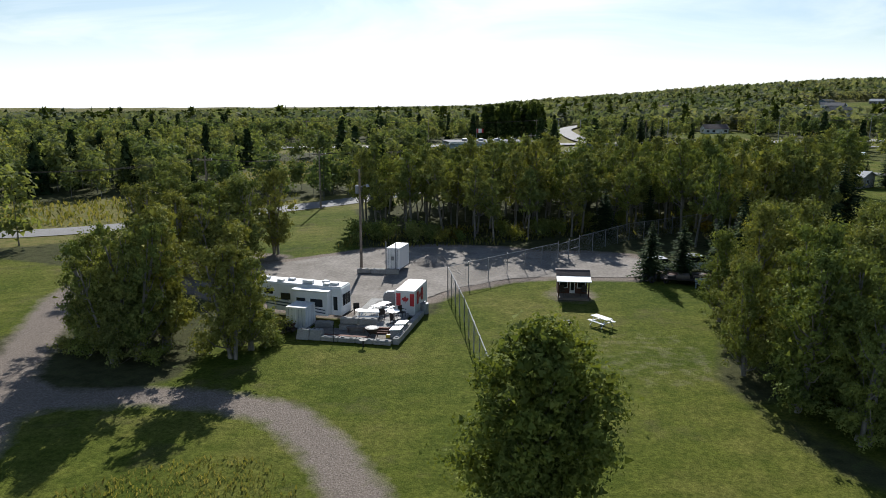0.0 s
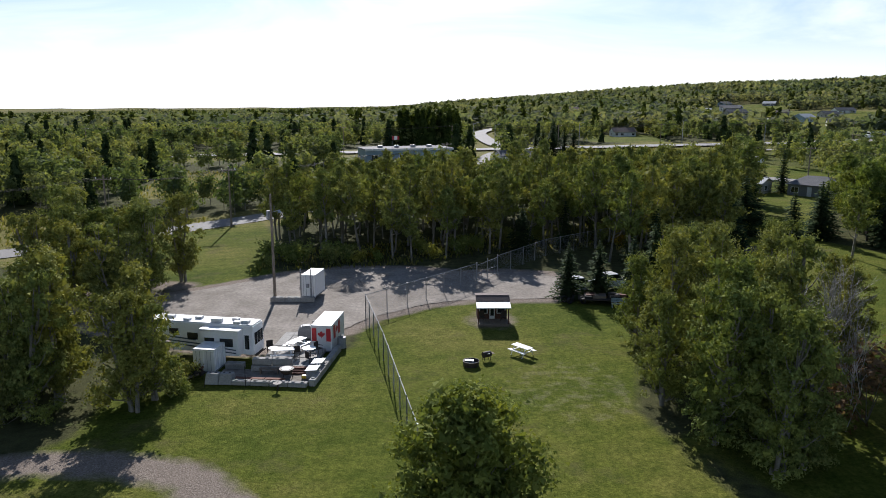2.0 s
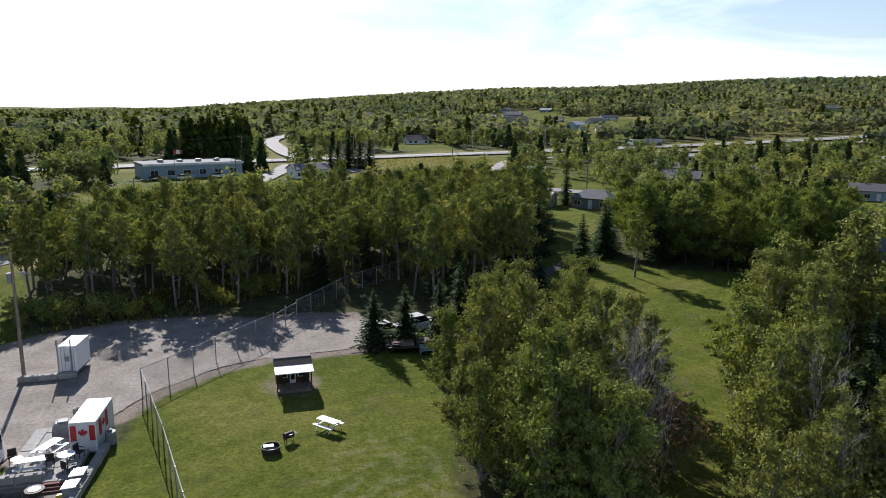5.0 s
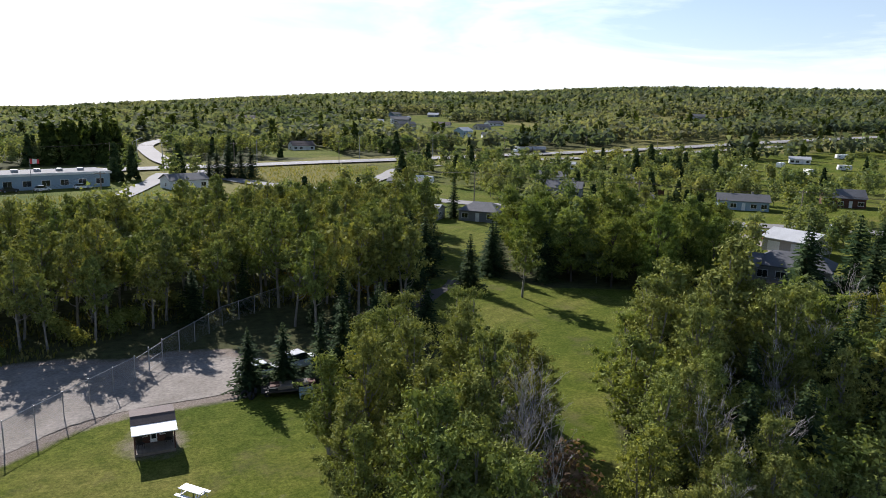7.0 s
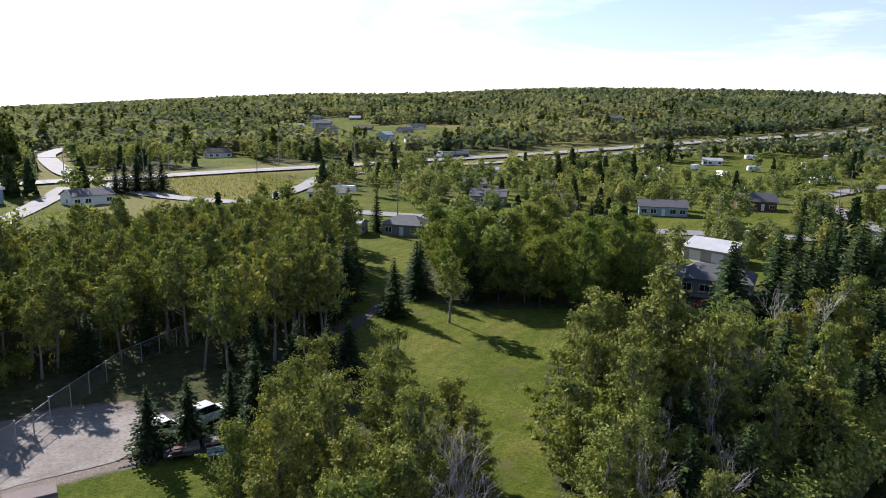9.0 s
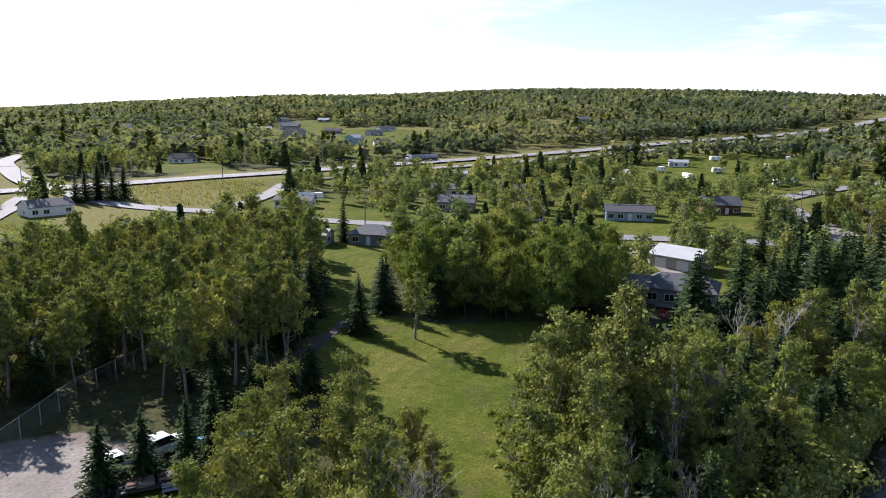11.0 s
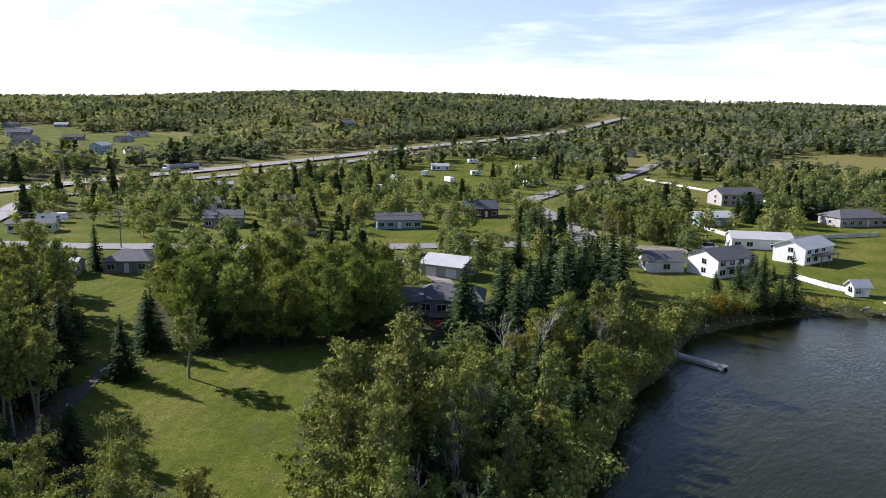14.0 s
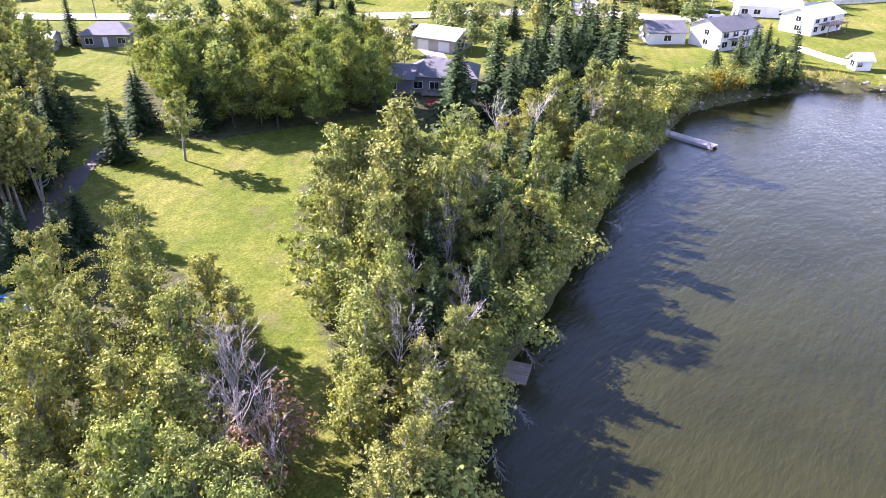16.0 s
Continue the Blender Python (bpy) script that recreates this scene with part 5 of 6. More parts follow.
house(34, 262, 18, 12, 8, 2.8, 1.6, SIDING_WHITE, SHINGLE, "low white building beside the store", windows=3)


# ---- trailers and cars ----
def wheel(ob, x, y, r=0.36, w=0.24):
    wh = part("wheel", rod((x, y - w / 2, r), (x, y + w / 2, r), r, sides=16), RUBBER, ob)
    part("rim", rod((x, y - w / 2 - 0.01, r), (x, y + w / 2 + 0.01, r), r * 0.55, sides=12), STEEL, wh)


def car(x, y, rot, paint, label, tall=0.0, group="parked cars"):
    ob = thing("car", label, "car", pose(x, y, land_z(x, y) + 0.06, 0, 0, rot), group)
    low = prism([(-2.2, 0.35), (2.2, 0.35), (2.25, 0.7), (2.1, 0.88 + tall * 0.3), (1.1, 0.98 + tall * 0.3), (-2.0, 1.0 + tall * 0.3), (-2.25, 0.9)], -0.88, 0.88)
    bmesh.ops.bevel(low, geom=low.edges[:], offset=0.07, segments=2, affect="EDGES")
    part("body", low, paint, ob)
    t = 1.45 + tall
    cab = prism([(1.15, 0.94 + tall * 0.3), (0.45, t), (-1.3, t), (-1.95, 0.96 + tall * 0.3)], -0.78, 0.78)
    bmesh.ops.bevel(cab, geom=cab.edges[:], offset=0.06, segments=2, affect="EDGES")
    cb = part("cabin", cab, GLASS, ob, "dark glazed cabin")
    part("roof", box(-1.25, -0.72, t - 0.03, 0.4, 0.72, t + 0.04, 0.02), paint, cb)
    for sx in (-1.4, 1.4):
        for sy in (-0.8, 0.8):
            wheel(ob, sx, sy)
    for sy in (-0.6, 0.6):
        part("headlight", box(2.16, sy - 0.16, 0.66, 2.24, sy + 0.16, 0.8, 0.02), WHITE, ob)
        part("taillight", box(-2.28, sy - 0.14, 0.72, -2.2, sy + 0.14, 0.86, 0.02), RED, ob)
    return ob


def caravan(x, y, rot, label, L=6.5, group="camp trailers"):
    ob = thing("travel_trailer", label, "trailer", pose(x, y, land_z(x, y), 0, 0, rot), group)
    b = prism([(-L / 2, 0.55), (L / 2, 0.55), (L / 2 + 0.35, 1.3), (L / 2, 2.75), (-L / 2, 2.75), (-L / 2 - 0.1, 1.5)], -1.2, 1.2)
    bmesh.ops.bevel(b, geom=b.edges[:], offset=0.09, segments=2, affect="EDGES")
    bd = part("body", b, WHITE, ob)
    part("roof", box(-L / 2 + 0.1, -1.1, 2.74, L / 2 - 0.1, 1.1, 2.8, 0.02), WHITE_ROOF, bd)
    part("roof_vent", box(-0.3, -0.3, 2.8, 0.3, 0.3, 2.98, 0.03), WHITE, bd)
    for sx in (-L * 0.3, L * 0.22):
        part("window", box(sx - 0.5, -1.225, 1.5, sx + 0.5, -1.18, 2.1, 0.02), GLASS, bd)
    part("stripe", box(-L / 2 + 0.1, -1.215, 1.05, L / 2 - 0.1, -1.19, 1.2), NAVY, bd)
    part("door", box(0.05, -1.225, 0.7, 0.7, -1.18, 2.4, 0.02), WHITE_ROOF, bd)
    for sx in (-0.45, 0.45):
        wheel(ob, sx, -1.0, 0.33)
        wheel(ob, sx, 1.0, 0.33)
    part("hitch", rod((L / 2, 0, 0.6), (L / 2 + 1.2, 0, 0.6), 0.06), DARK, ob)
    return ob


for i, (x, y, r) in enumerate(((314, 281, 20), (269, 260, -30), (298, 252, 60), (327, 230, 10), (393, 306, -20), (309, 214, 40), (335, 262, -35), (285, 277, 75), (350, 244, 15), (322, 215, -10), (246, 252, 30), (112, 262, -35), (432, 283, 30), (380, 262, 60))):
    caravan(x, y, r, "white travel trailer on its camp site", 6.0 + (i % 3))
for x, y, r, p, lab, t in ((143, 140.5, -20, CAR_DARK, "dark car on the gravel driveway", 0.1), (140.5, 136.5, -25, CAR_RED, "dark red car on the gravel driveway", 0.1), (203, 93, -50, CAR_WHITE, "white van in the gravel yard", 0.55), 
                           (165, 140, -40, CAR_WHITE, "white pickup beside the road", 0.3), (24.6, 96.8, 15, CAR_WHITE, "white car parked under the spruces", 0.2), (28.6, 98.2, 20, CAR_WHITE, "white car parked behind the spruces", 0.3), (-14, 262, 20, CAR_DARK, "dark car before the store", 0.1), (-6, 263, 20, CAR_WHITE, "white car before the store", 0.2), (4, 267, 20, CAR_WHITE, "white car before the store", 0.2),
                           (330, 222, 30, CAR_WHITE, "white car on the camp ground", 0.2), (318, 238, 30, CAR_DARK, "dark car on the camp ground", 0.2), (-66, 300, 15, CAR_DARK, "dark car on the highway", 0.1)):
    car(x, y, r, p, lab, t)

# tanker lorry on the highway
lr = thing("tanker_lorry", "grey lorry with two tank trailers on the highway", "lorry", pose(233.7, 387, land_z(233.7, 387) + 0.75, 0, 0, 8))
cb = part("cab", prism([(-11.5, 0.6), (-8.6, 0.6), (-8.6, 3.6), (-10.0, 3.7), (-10.4, 2.2), (-11.5, 2.0)], -1.25, 1.25), WHITE, lr)
part("windscreen", box(-10.42, -1.1, 2.3, -10.1, 1.1, 3.2, 0.02), GLASS, cb)
for x0, x1 in ((-8.2, 0.6), (1.6, 11.5)):
    tk = part("tank", rod((x0, 0, 2.3), (x1, 0, 2.3), 1.25, sides=20), STEEL, lr)
    part("chassis", box(x0, -0.9, 0.75, x1, 0.9, 1.05, 0.02), DARK, tk)
for x in (-10.6, -7.4, -6.2, -1.0, 0.0, 2.6, 3.8, 9.4, 10.6):
    for y in (-1.0, 1.0):
        wheel(lr, x, y, 0.5, 0.35)

# fifth-wheel trailer
rv = thing("fifth_wheel_trailer", "large white fifth-wheel trailer with dark stripes and a slide-out", "trailer", pose(-5.2, 74.85, 0.03, 0, 0, 170) @ Matrix.Diagonal((0.93, 0.74, 0.94, 1)))
# local x runs towards the nose, local y towards the near side negative
b = prism([(0.0, 0.62), (7.6, 0.62), (7.9, 1.5), (10.6, 1.55), (10.9, 2.2), (10.4, 3.2), (0.06, 3.2)], -2.5, 0.0)
bmesh.ops.bevel(b, geom=b.edges[:], offset=0.07, segments=2, affect="EDGES")
bd = part("body", b, WHITE, rv)
part("roof", box(0.15, -2.4, 3.18, 10.3, -0.1, 3.25, 0.02), WHITE_ROOF, bd)
for x, y, s in ((1.0, -0.9, 0.35), (2.2, -1.7, 0.3), (3.6, -0.7, 0.5), (5.6, -1.5, 0.32), (6.4, -0.7, 0.3), (8.2, -1.3, 0.35), (1.7, -0.6, 0.3)):
    part("roof_vent", box(x - s, y - 0.3, 3.25, x + s, y + 0.3, 3.25 + s * 0.6, 0.04), WHITE_ROOF if s < 0.45 else WHITE, bd)
sl = part("slide_out", box(1.0, -0.02, 0.75, 4.5, 1.1, 2.88, 0.04), WHITE, rv)
part("slide_roof", box(0.93, -0.02, 2.92, 4.57, 1.2, 3.0, 0.02), WHITE_ROOF, sl)
for x0, x1 in ((1.5, 2.7), (3.2, 4.1)):
    part("window", box(x0, 1.08, 1.55, x1, 1.13, 2.25, 0.02), GLASS, sl)
for x0, x1, z0, z1 in ((0.45, 0.85, 1.1, 2.35), (5.2, 6.2, 1.7, 2.3), (7.0, 7.9, 2.1, 2.6)):
    part("window", box(x0, -0.02, z0, x1, 0.03, z1, 0.02), GLASS, bd)
for y0 in (-2.2, -1.5, -0.8):
    part("window", box(-0.03, y0, 1.5, 0.02, y0 + 0.55, 2.55, 0.02), GLASS, bd)
for k, (x0, x1, z0) in enumerate(((4.7, 10.2, 1.25), (4.7, 9.3, 0.95), (5.4, 9.9, 1.6))):
    part("stripe", prism([(x0, z0), (x1, z0 + 0.35), (x1 - 0.3, z0 + 0.42), (x0, z0 + 0.13)], 0.004, 0.014), NAVY, bd)
for k, (x0, x1, z0) in enumerate(((1.25, 3.9, 0.95), (1.25, 3.2, 1.22))):
    part("stripe", prism([(x0, z0), (x1, z0 + 0.2), (x1 - 0.2, z0 + 0.27), (x0, z0 + 0.1)], 1.104, 1.114), NAVY, sl)
part("bumper", box(-0.18, -2.4, 0.55, 0.02, -0.1, 0.68, 0.02), DARK, bd)
for x in (3.9, 4.9):
    wheel(rv, x, -0.15, 0.38)
    wheel(rv, x, -2.3, 0.38)
for x in (8.6,):
    for y in (-0.5, -2.0):
        part("landing_leg", rod((x, y, 0.0), (x, y, 1.6), 0.06), STEEL, rv)


# ---- the patio and its things ----
def steel_box(name, m, L, W, H, label, category, ribs=True, doors=True):
    """A ribbed steel container: walls with pressed ribs, corner posts, doors with rods."""
    ob = thing(name, label, category, m)
    bd = part("body", box(-W / 2 + 0.04, 0.04, 0.08, W / 2 - 0.04, L - 0.04, H - 0.05), WHITE, ob)
    part("roof", box(-W / 2, 0, H - 0.08, W / 2, L, H, 0.02), WHITE_ROOF, bd)
    part("base", box(-W / 2, 0, 0, W / 2, L, 0.12, 0.02), GREY, bd)
    for sx in (-1, 1):
        for y in (0, L):
            x0, y0 = sx * W / 2, y
            part("corner_post", box(min(x0, x0 - sx * 0.1), max(0, y0 - 0.1), 0.0, max(x0, x0 - sx * 0.1), min(L, y0 + 0.1), H, 0.01), WHITE, ob)
    if ribs:
        n = int((L - 0.3) / 0.3)
        for sx in (-1, 1):
            for i in range(n):
                y = 0.22 + i * 0.3
                part("rib", box(sx * W / 2 - 0.05 * (sx > 0), y, 0.14, sx * W / 2 + 0.05 * (sx < 0), y + 0.12, H - 0.1), WHITE, bd)
    if doors:
        for c in (-W / 4, W / 4):
            d = part("door", box(c - W / 4 + 0.1, -0.01, 0.14, c + W / 4 - 0.02, 0.06, H - 0.12, 0.01), WHITE, ob)
            for u in (-0.15, 0.15):
                part("lock_rod", rod((c + u, -0.03, 0.16), (c + u, -0.03, H - 0.14), 0.018), STEEL, d)
    return ob


def maple_leaf(s, depth):
    """The eleven-pointed leaf as a thin plate in x, z."""
    half = [(0, 1.0), (0.14, 0.66), (0.30, 0.76), (0.24, 0.30), (0.50, 0.56), (0.56, 0.42), (0.86, 0.46), (0.76, 0.18), (0.86, 0.06), (0.42, -0.30), (0.46, -0.46), (0.06, -0.40), (0.05, -0.85)]
    pts = half + [(-x, z) for x, z in reversed(half[1:])]
    bm = bmesh.new()
    lo = [bm.verts.new((x * s, 0, z * s)) for x, z in pts]
    f = bm.faces.new(lo)
    out = bmesh.ops.extrude_face_region(bm, geom=[f])
    bmesh.ops.translate(bm, vec=(0, -depth, 0), verts=[v for v in out["geom"] if isinstance(v, bmesh.types.BMVert)])
    bmesh.ops.triangulate(bm, faces=[f for f in bm.faces if len(f.verts) > 4])
    bmesh.ops.recalc_face_normals(bm, faces=bm.faces)
    return bm


fb = steel_box("storage_container", pose(-0.25, 77.2, 0.05, 0, 0, -6), 4.15, 1.75, 2.3, "white steel container painted with red maple leaf flags", "container", ribs=False, doors=False)
for x0, x1 in ((-0.8, -0.42), (0.42, 0.8)):
    part("red_bar", box(x0, -0.012, 0.95, x1, 0.03, 2.05), RED, fb)
ob = part("leaf_emblem", maple_leaf(0.36, 0.015), RED, fb, loc=(0, 0.005, 1.5))
for y0, y1 in ((0.75, 1.2), (2.25, 2.7)):
    part("red_bar", box(0.83, y0, 0.95, 0.888, y1, 2.05), RED, fb)
ob = part("leaf_emblem", maple_leaf(0.36, 0.015), RED, fb, loc=(0.868, 1.72, 1.5))
ob.rotation_euler = (0, 0, radians(90))
steel_box("storage_container", pose(-8.5, 72.6, 0.05, 0, 0, -8), 1.9, 1.75, 1.85, "small white ribbed steel container beside the trailer", "container")
cn = steel_box("storage_container", pose(-4.4, 93.1, 0.3, 0, 0, -9), 3.1, 1.5, 2.45, "tall white steel container on concrete blocks", "container", ribs=False)
part("control_box", box(-0.2, -0.2, 1.1, 0.1, -0.02, 1.5, 0.02), GREY, cn)
for x in (-0.78, 0.35):
    part("pipe", rod((x, -0.12, -0.25), (x, -0.12, 3.1), 0.06), GREY, cn)


def lock_block(m, w=1.5, h=0.5, d=0.5, name="concrete_block", label="weathered grey concrete block", group="concrete blocks"):
    bm = box(-w / 2, -d / 2, 0, w / 2, d / 2, h, 0.04)
    for x in (-w / 4, w / 4):
        box(x - 0.12, -0.12, h - 0.01, x + 0.12, 0.12, h + 0.06, 0.02, bm)
    ob = part(name, bm, CONCRETE, None)
    tagged(ob, label, "block", group)
    ob.matrix_basis = m
    return ob


low_block = lock_block(pose(-5.0, 70.32, 0.02, 0, 0, -4), 1.38, 0.34)
for i in range(1, 4):
    copy_thing(low_block, pose(-5.0 + i * 1.42, 70.32 - i * 0.11, 0.02, 0, 0, -4 + rng.uniform(-1, 1)))
first = lock_block(pose(0.35, 70.7, 0.02, 0, 0, 84))
for i in range(1, 5):
    copy_thing(first, pose(0.35 + i * 0.16, 70.7 + i * 1.54, 0.02, 0, 0, 84 + rng.uniform(-1, 1)))
for i in range(2):
    copy_thing(first, pose(-4.2 + i * 1.54, 73.0, 0.02, 0, 0, rng.uniform(-1, 1)))
    copy_thing(first, pose(-4.1 + i * 1.54, 73.05, 0.585, 0, 0, rng.uniform(-1, 1)))
for i in range(3):
    copy_thing(first, pose(-6.9 + i * 1.54 - 0.6, 92.5, 0.02, 0, 0, rng.uniform(-2, 2)))
copy_thing(first, pose(-1.6, 84.3, 0.08, 0, 0, 8))
copy_thing(first, pose(-6.4, 73.55, 0.02, 0, 0, -3))
pt = thing("patio_terrace", "raised terrace of grey concrete slabs", "terrace", pose(-2.2, 77.3, 0, 0, 0, -3), kind="structure")
k = 0
for i in range(5):
    for j in range(9):
        part("slab", box(-2.2 + i * 0.9, -4.1 + j * 0.92, 0.02, -1.34 + i * 0.9, -3.22 + j * 0.92, 0.36 + 0.012 * ((i * 7 + j * 3) % 4), 0.01), CONCRETE, pt)
bm = box(-7.2, 70.7, 0.0, 0.1, 73.2, 0.09)
tagged(part("patio_gravel", bm, GRAVEL, None), "grey gravel floor of the sunken patio", "gravel", kind="structure")
tb = thing("timber_edging", "red-brown timbers laid along the block wall", "timber edging", pose(-4.2, 70.95, 0.09, 0, 0, -4))
for i in range(3):
    part("timber", box(-2.2 + i * 1.5, -0.1, 0.0, -0.75 + i * 1.5, 0.1, 0.16, 0.01), WOOD_RED, tb)
    part("timber", box(-2.2 + i * 1.5, 0.12, 0.0, -0.75 + i * 1.5, 0.3, 0.14, 0.01), WOOD_RED, tb)
sp_ = thing("timber_steps", "brown timber steps up to the terrace", "steps", pose(-1.25, 72.6, 0.09))
for i in range(3):
    part("tread", box(-0.7, i * 0.28 - 0.5, i * 0.11, 0.7, i * 0.28 - 0.22, i * 0.11 + 0.12, 0.01), WOOD_RED, sp_)


def picnic(x, y, z, rot, material, label):
    ob = thing("picnic_table", label, "picnic table", pose(x, y, z, 0, 0, rot))
    for i in range(5):
        part("top_board", box(-0.92, -0.37 + i * 0.15, 0.72, 0.92, -0.235 + i * 0.15, 0.76, 0.006), material, ob)
    for sy in (-1, 1):
        for i in range(2):
            y0 = sy * 0.62 + i * 0.15 - 0.15
            part("seat_board", box(-0.92, y0, 0.42, 0.92, y0 + 0.135, 0.46, 0.006), material, ob)
    for sx in (-0.62, 0.62):
        part("seat_beam", box(sx - 0.04, -0.76, 0.34, sx + 0.04, 0.76, 0.42), material, ob)
        for sy in (-1, 1):
            part("leg", rod((sx, sy * 0.68, 0), (sx, sy * 0.25, 0.72), 0.045, sides=4), material, ob)
    return ob


picnic(16.4, 76.9, 0.0, -49, WHITE, "white painted picnic table on the lawn")
picnic(-2.3, 77.0, 0.4, 62, WHITE, "white picnic table on the terrace")
picnic(-2.9, 74.9, 0.4, 4, WHITE, "white picnic table behind the block wall")
rt = thing("round_table", "round white garden table", "table", pose(-0.9, 75.2, 0.4))
part("tabletop", rod((0, 0, 0.70), (0, 0, 0.74), 0.55, sides=24), WHITE, rt)
part("pedestal", rod((0, 0, 0.0), (0, 0, 0.70), 0.05), STEEL, rt)
part("foot", rod((0, 0, 0.0), (0, 0, 0.04), 0.3, sides=16), STEEL, rt)
rt = thing("round_table", "small round pale table beside the wall", "table", pose(-3.9, 75.6, 0.4))
part("tabletop", rod((0, 0, 0.55), (0, 0, 0.59), 0.38, sides=24), WHITE, rt)
part("pedestal", rod((0, 0, 0.0), (0, 0, 0.55), 0.04), STEEL, rt)


def garden_chair(m, material, label):
    ob = thing("garden_chair", label, "chair", m, "garden chairs")
    part("seat", box(-0.26, -0.25, 0.38, 0.26, 0.25, 0.43, 0.02), material, ob)
    part("backrest", box(-0.26, 0.22, 0.43, 0.26, 0.27, 0.95, 0.02), material, ob)
    for sx in (-0.22, 0.22):
        for sy in (-0.2, 0.2):
            part("leg", rod((sx, sy, 0), (sx, sy, 0.38), 0.022, sides=6), material, ob)
    for sx in (-0.28, 0.28):
        part("armrest", box(sx - 0.03, -0.22, 0.6, sx + 0.03, 0.24, 0.64, 0.01), material, ob)
    return ob


c0 = garden_chair(pose(-0.35, 74.2, 0.4, 0, 0, 100), DARK, "dark garden chair by the round table")
for x, y, r in ((-0.3, 76.0, 60), (-0.6, 73.9, 140), (-1.9, 75.3, 190), (-4.3, 76.2, 20)):
    copy_thing(c0, pose(x, y, 0.4, 0, 0, r))
bn = thing("garden_bench", "grey wooden bench before the block wall", "bench", pose(-3.4, 72.25, 0.09))
for i in range(3):
    part("seat_board", box(-0.75, -0.2 + i * 0.14, 0.42, 0.75, -0.08 + i * 0.14, 0.46, 0.006), WOOD_GREY, bn)
for sx in (-0.65, 0.65):
    part("leg", box(sx - 0.05, -0.2, 0, sx + 0.05, 0.2, 0.42, 0.01), WOOD_GREY, bn)
cv = thing("covered_grill", "barbecue under a grey fitted cover", "grill", pose(-2.0, 79.7, 0.4, 0, 0, 10))
b = prism([(-0.75, 0), (0.75, 0), (0.7, 0.85), (0.4, 1.2), (-0.4, 1.2), (-0.7, 0.85)], -0.4, 0.4)
bmesh.ops.bevel(b, geom=b.edges[:], offset=0.09, segments=2, affect="EDGES")
part("cover", b, GREY, cv)
wt = thing("water_tank", "grey plastic tank beside the container", "tank", pose(1.25, 78.4, 0.02))
part("body", rod((0, 0, 0.02), (0, 0, 0.95), 0.38, 0.36, 20), GREY, wt)
part("cap", rod((0, 0, 1.0), (0, 0, 1.12), 0.14, 0.12, 12), GREY, wt)
for x, y in ((0.2, 71.6), (0.35, 73.1)):
    cb = thing("storage_cabinet", "waist-high cabinet with a white sloping lid", "cabinet", pose(x - 0.1, y, 0.09, 0, 0, -6), "patio cabinets")
    part("body", box(-0.42, -0.5, 0, 0.32, 0.5, 0.68, 0.02), GREY, cb)
    part("lid", prism([(-0.5, 0.67), (0.4, 0.75), (0.4, 0.8), (-0.5, 0.72)], -0.55, 0.55), WHITE, cb)
    part("handle", box(-0.52, -0.15, 0.63, -0.46, 0.15, 0.67), DARK, cb)
fp = thing("fire_bowl", "black iron fire bowl on a stand", "fire pit", pose(-1.9, 71.5, 0.09))
bm = bmesh.new()
bmesh.ops.create_uvsphere(bm, u_segments=20, v_segments=10, radius=0.5)
bmesh.ops.delete(bm, geom=[v for v in bm.verts if v.co.z > 0.01], context="VERTS")
bmesh.ops.translate(bm, vec=(0, 0, 0.72), verts=bm.verts)
bmesh.ops.solidify(bm, geom=bm.faces[:], thickness=0.03)
part("bowl", bm, DARK, fp)
part("ring", rod((0, 0, 0.70), (0, 0, 0.74), 0.56, sides=24), DARK, fp)
part("ash", rod((0, 0, 0.745), (0, 0, 0.76), 0.36, sides=20), ROOF_PALE, fp)
for a in range(3):
    part("leg", rod((0.45 * math.cos(a * 2.1), 0.45 * math.sin(a * 2.1), 0), (0.3 * math.cos(a * 2.1), 0.3 * math.sin(a * 2.1), 0.5), 0.03), DARK, fp)
tagged(part("toy_truck", box(-0.75, 71.2, 0.09, -0.3, 71.55, 0.35, 0.06), YELLOW, None), "small yellow plastic toy on the gravel", "toy")
for dx in (0.0, 1.02):
    wg = thing("concrete_wedge", "pale sloping concrete block with lifting slots", "block", pose(-7.2 + dx, 70.85, 0.0, 0, 0, -3), "wedge blocks")
    b = prism([(-0.5, 0), (0.5, 0), (0.48, 0.75), (-0.48, 0.75)], -0.65, 0.45)
    for v in b.verts:
        if v.co.z > 0.5:
            v.co.y *= 0.45
    bmesh.ops.bevel(b, geom=b.edges[:], offset=0.04, segments=1, affect="EDGES")
    part("block_body", b, CONCRETE, wg)
    for sx in (-0.2, 0.2):
        part("slot", box(sx - 0.07, -0.1, 0.74, sx + 0.07, 0.06, 0.765), DARK, wg)
wp = thing("firewood_pile", "untidy pile of dark split firewood", "firewood", pose(-9.4, 71.7, 0.0, 0, 0, 4))
for i in range(46):
    u, w, z = rng.uniform(-1.3, 1.3), rng.uniform(-0.4, 0.4), rng.uniform(0.08, 0.85)
    part("log", rod((u - 0.2, w - 0.2, z), (u + rng.uniform(-0.1, 0.25), w + 0.2, z + rng.uniform(-0.1, 0.1)), rng.uniform(0.06, 0.11), sides=6), (WOOD_GREY, DARK, WOOD_BROWN)[i % 3], wp)
for x, y, h in ((-4.6, 70.0, 1.6), (-7.6, 69.9, 0.9), (-2.1, 69.6, 0.7)):
    sk = thing("garden_stake", "thin dark stake in the grass by the wall", "stake", pose(x, y, 0), "garden stakes")
    part("stake", rod((0, 0, -0.05), (0, 0, h), 0.03, 0.02), DARK, sk)
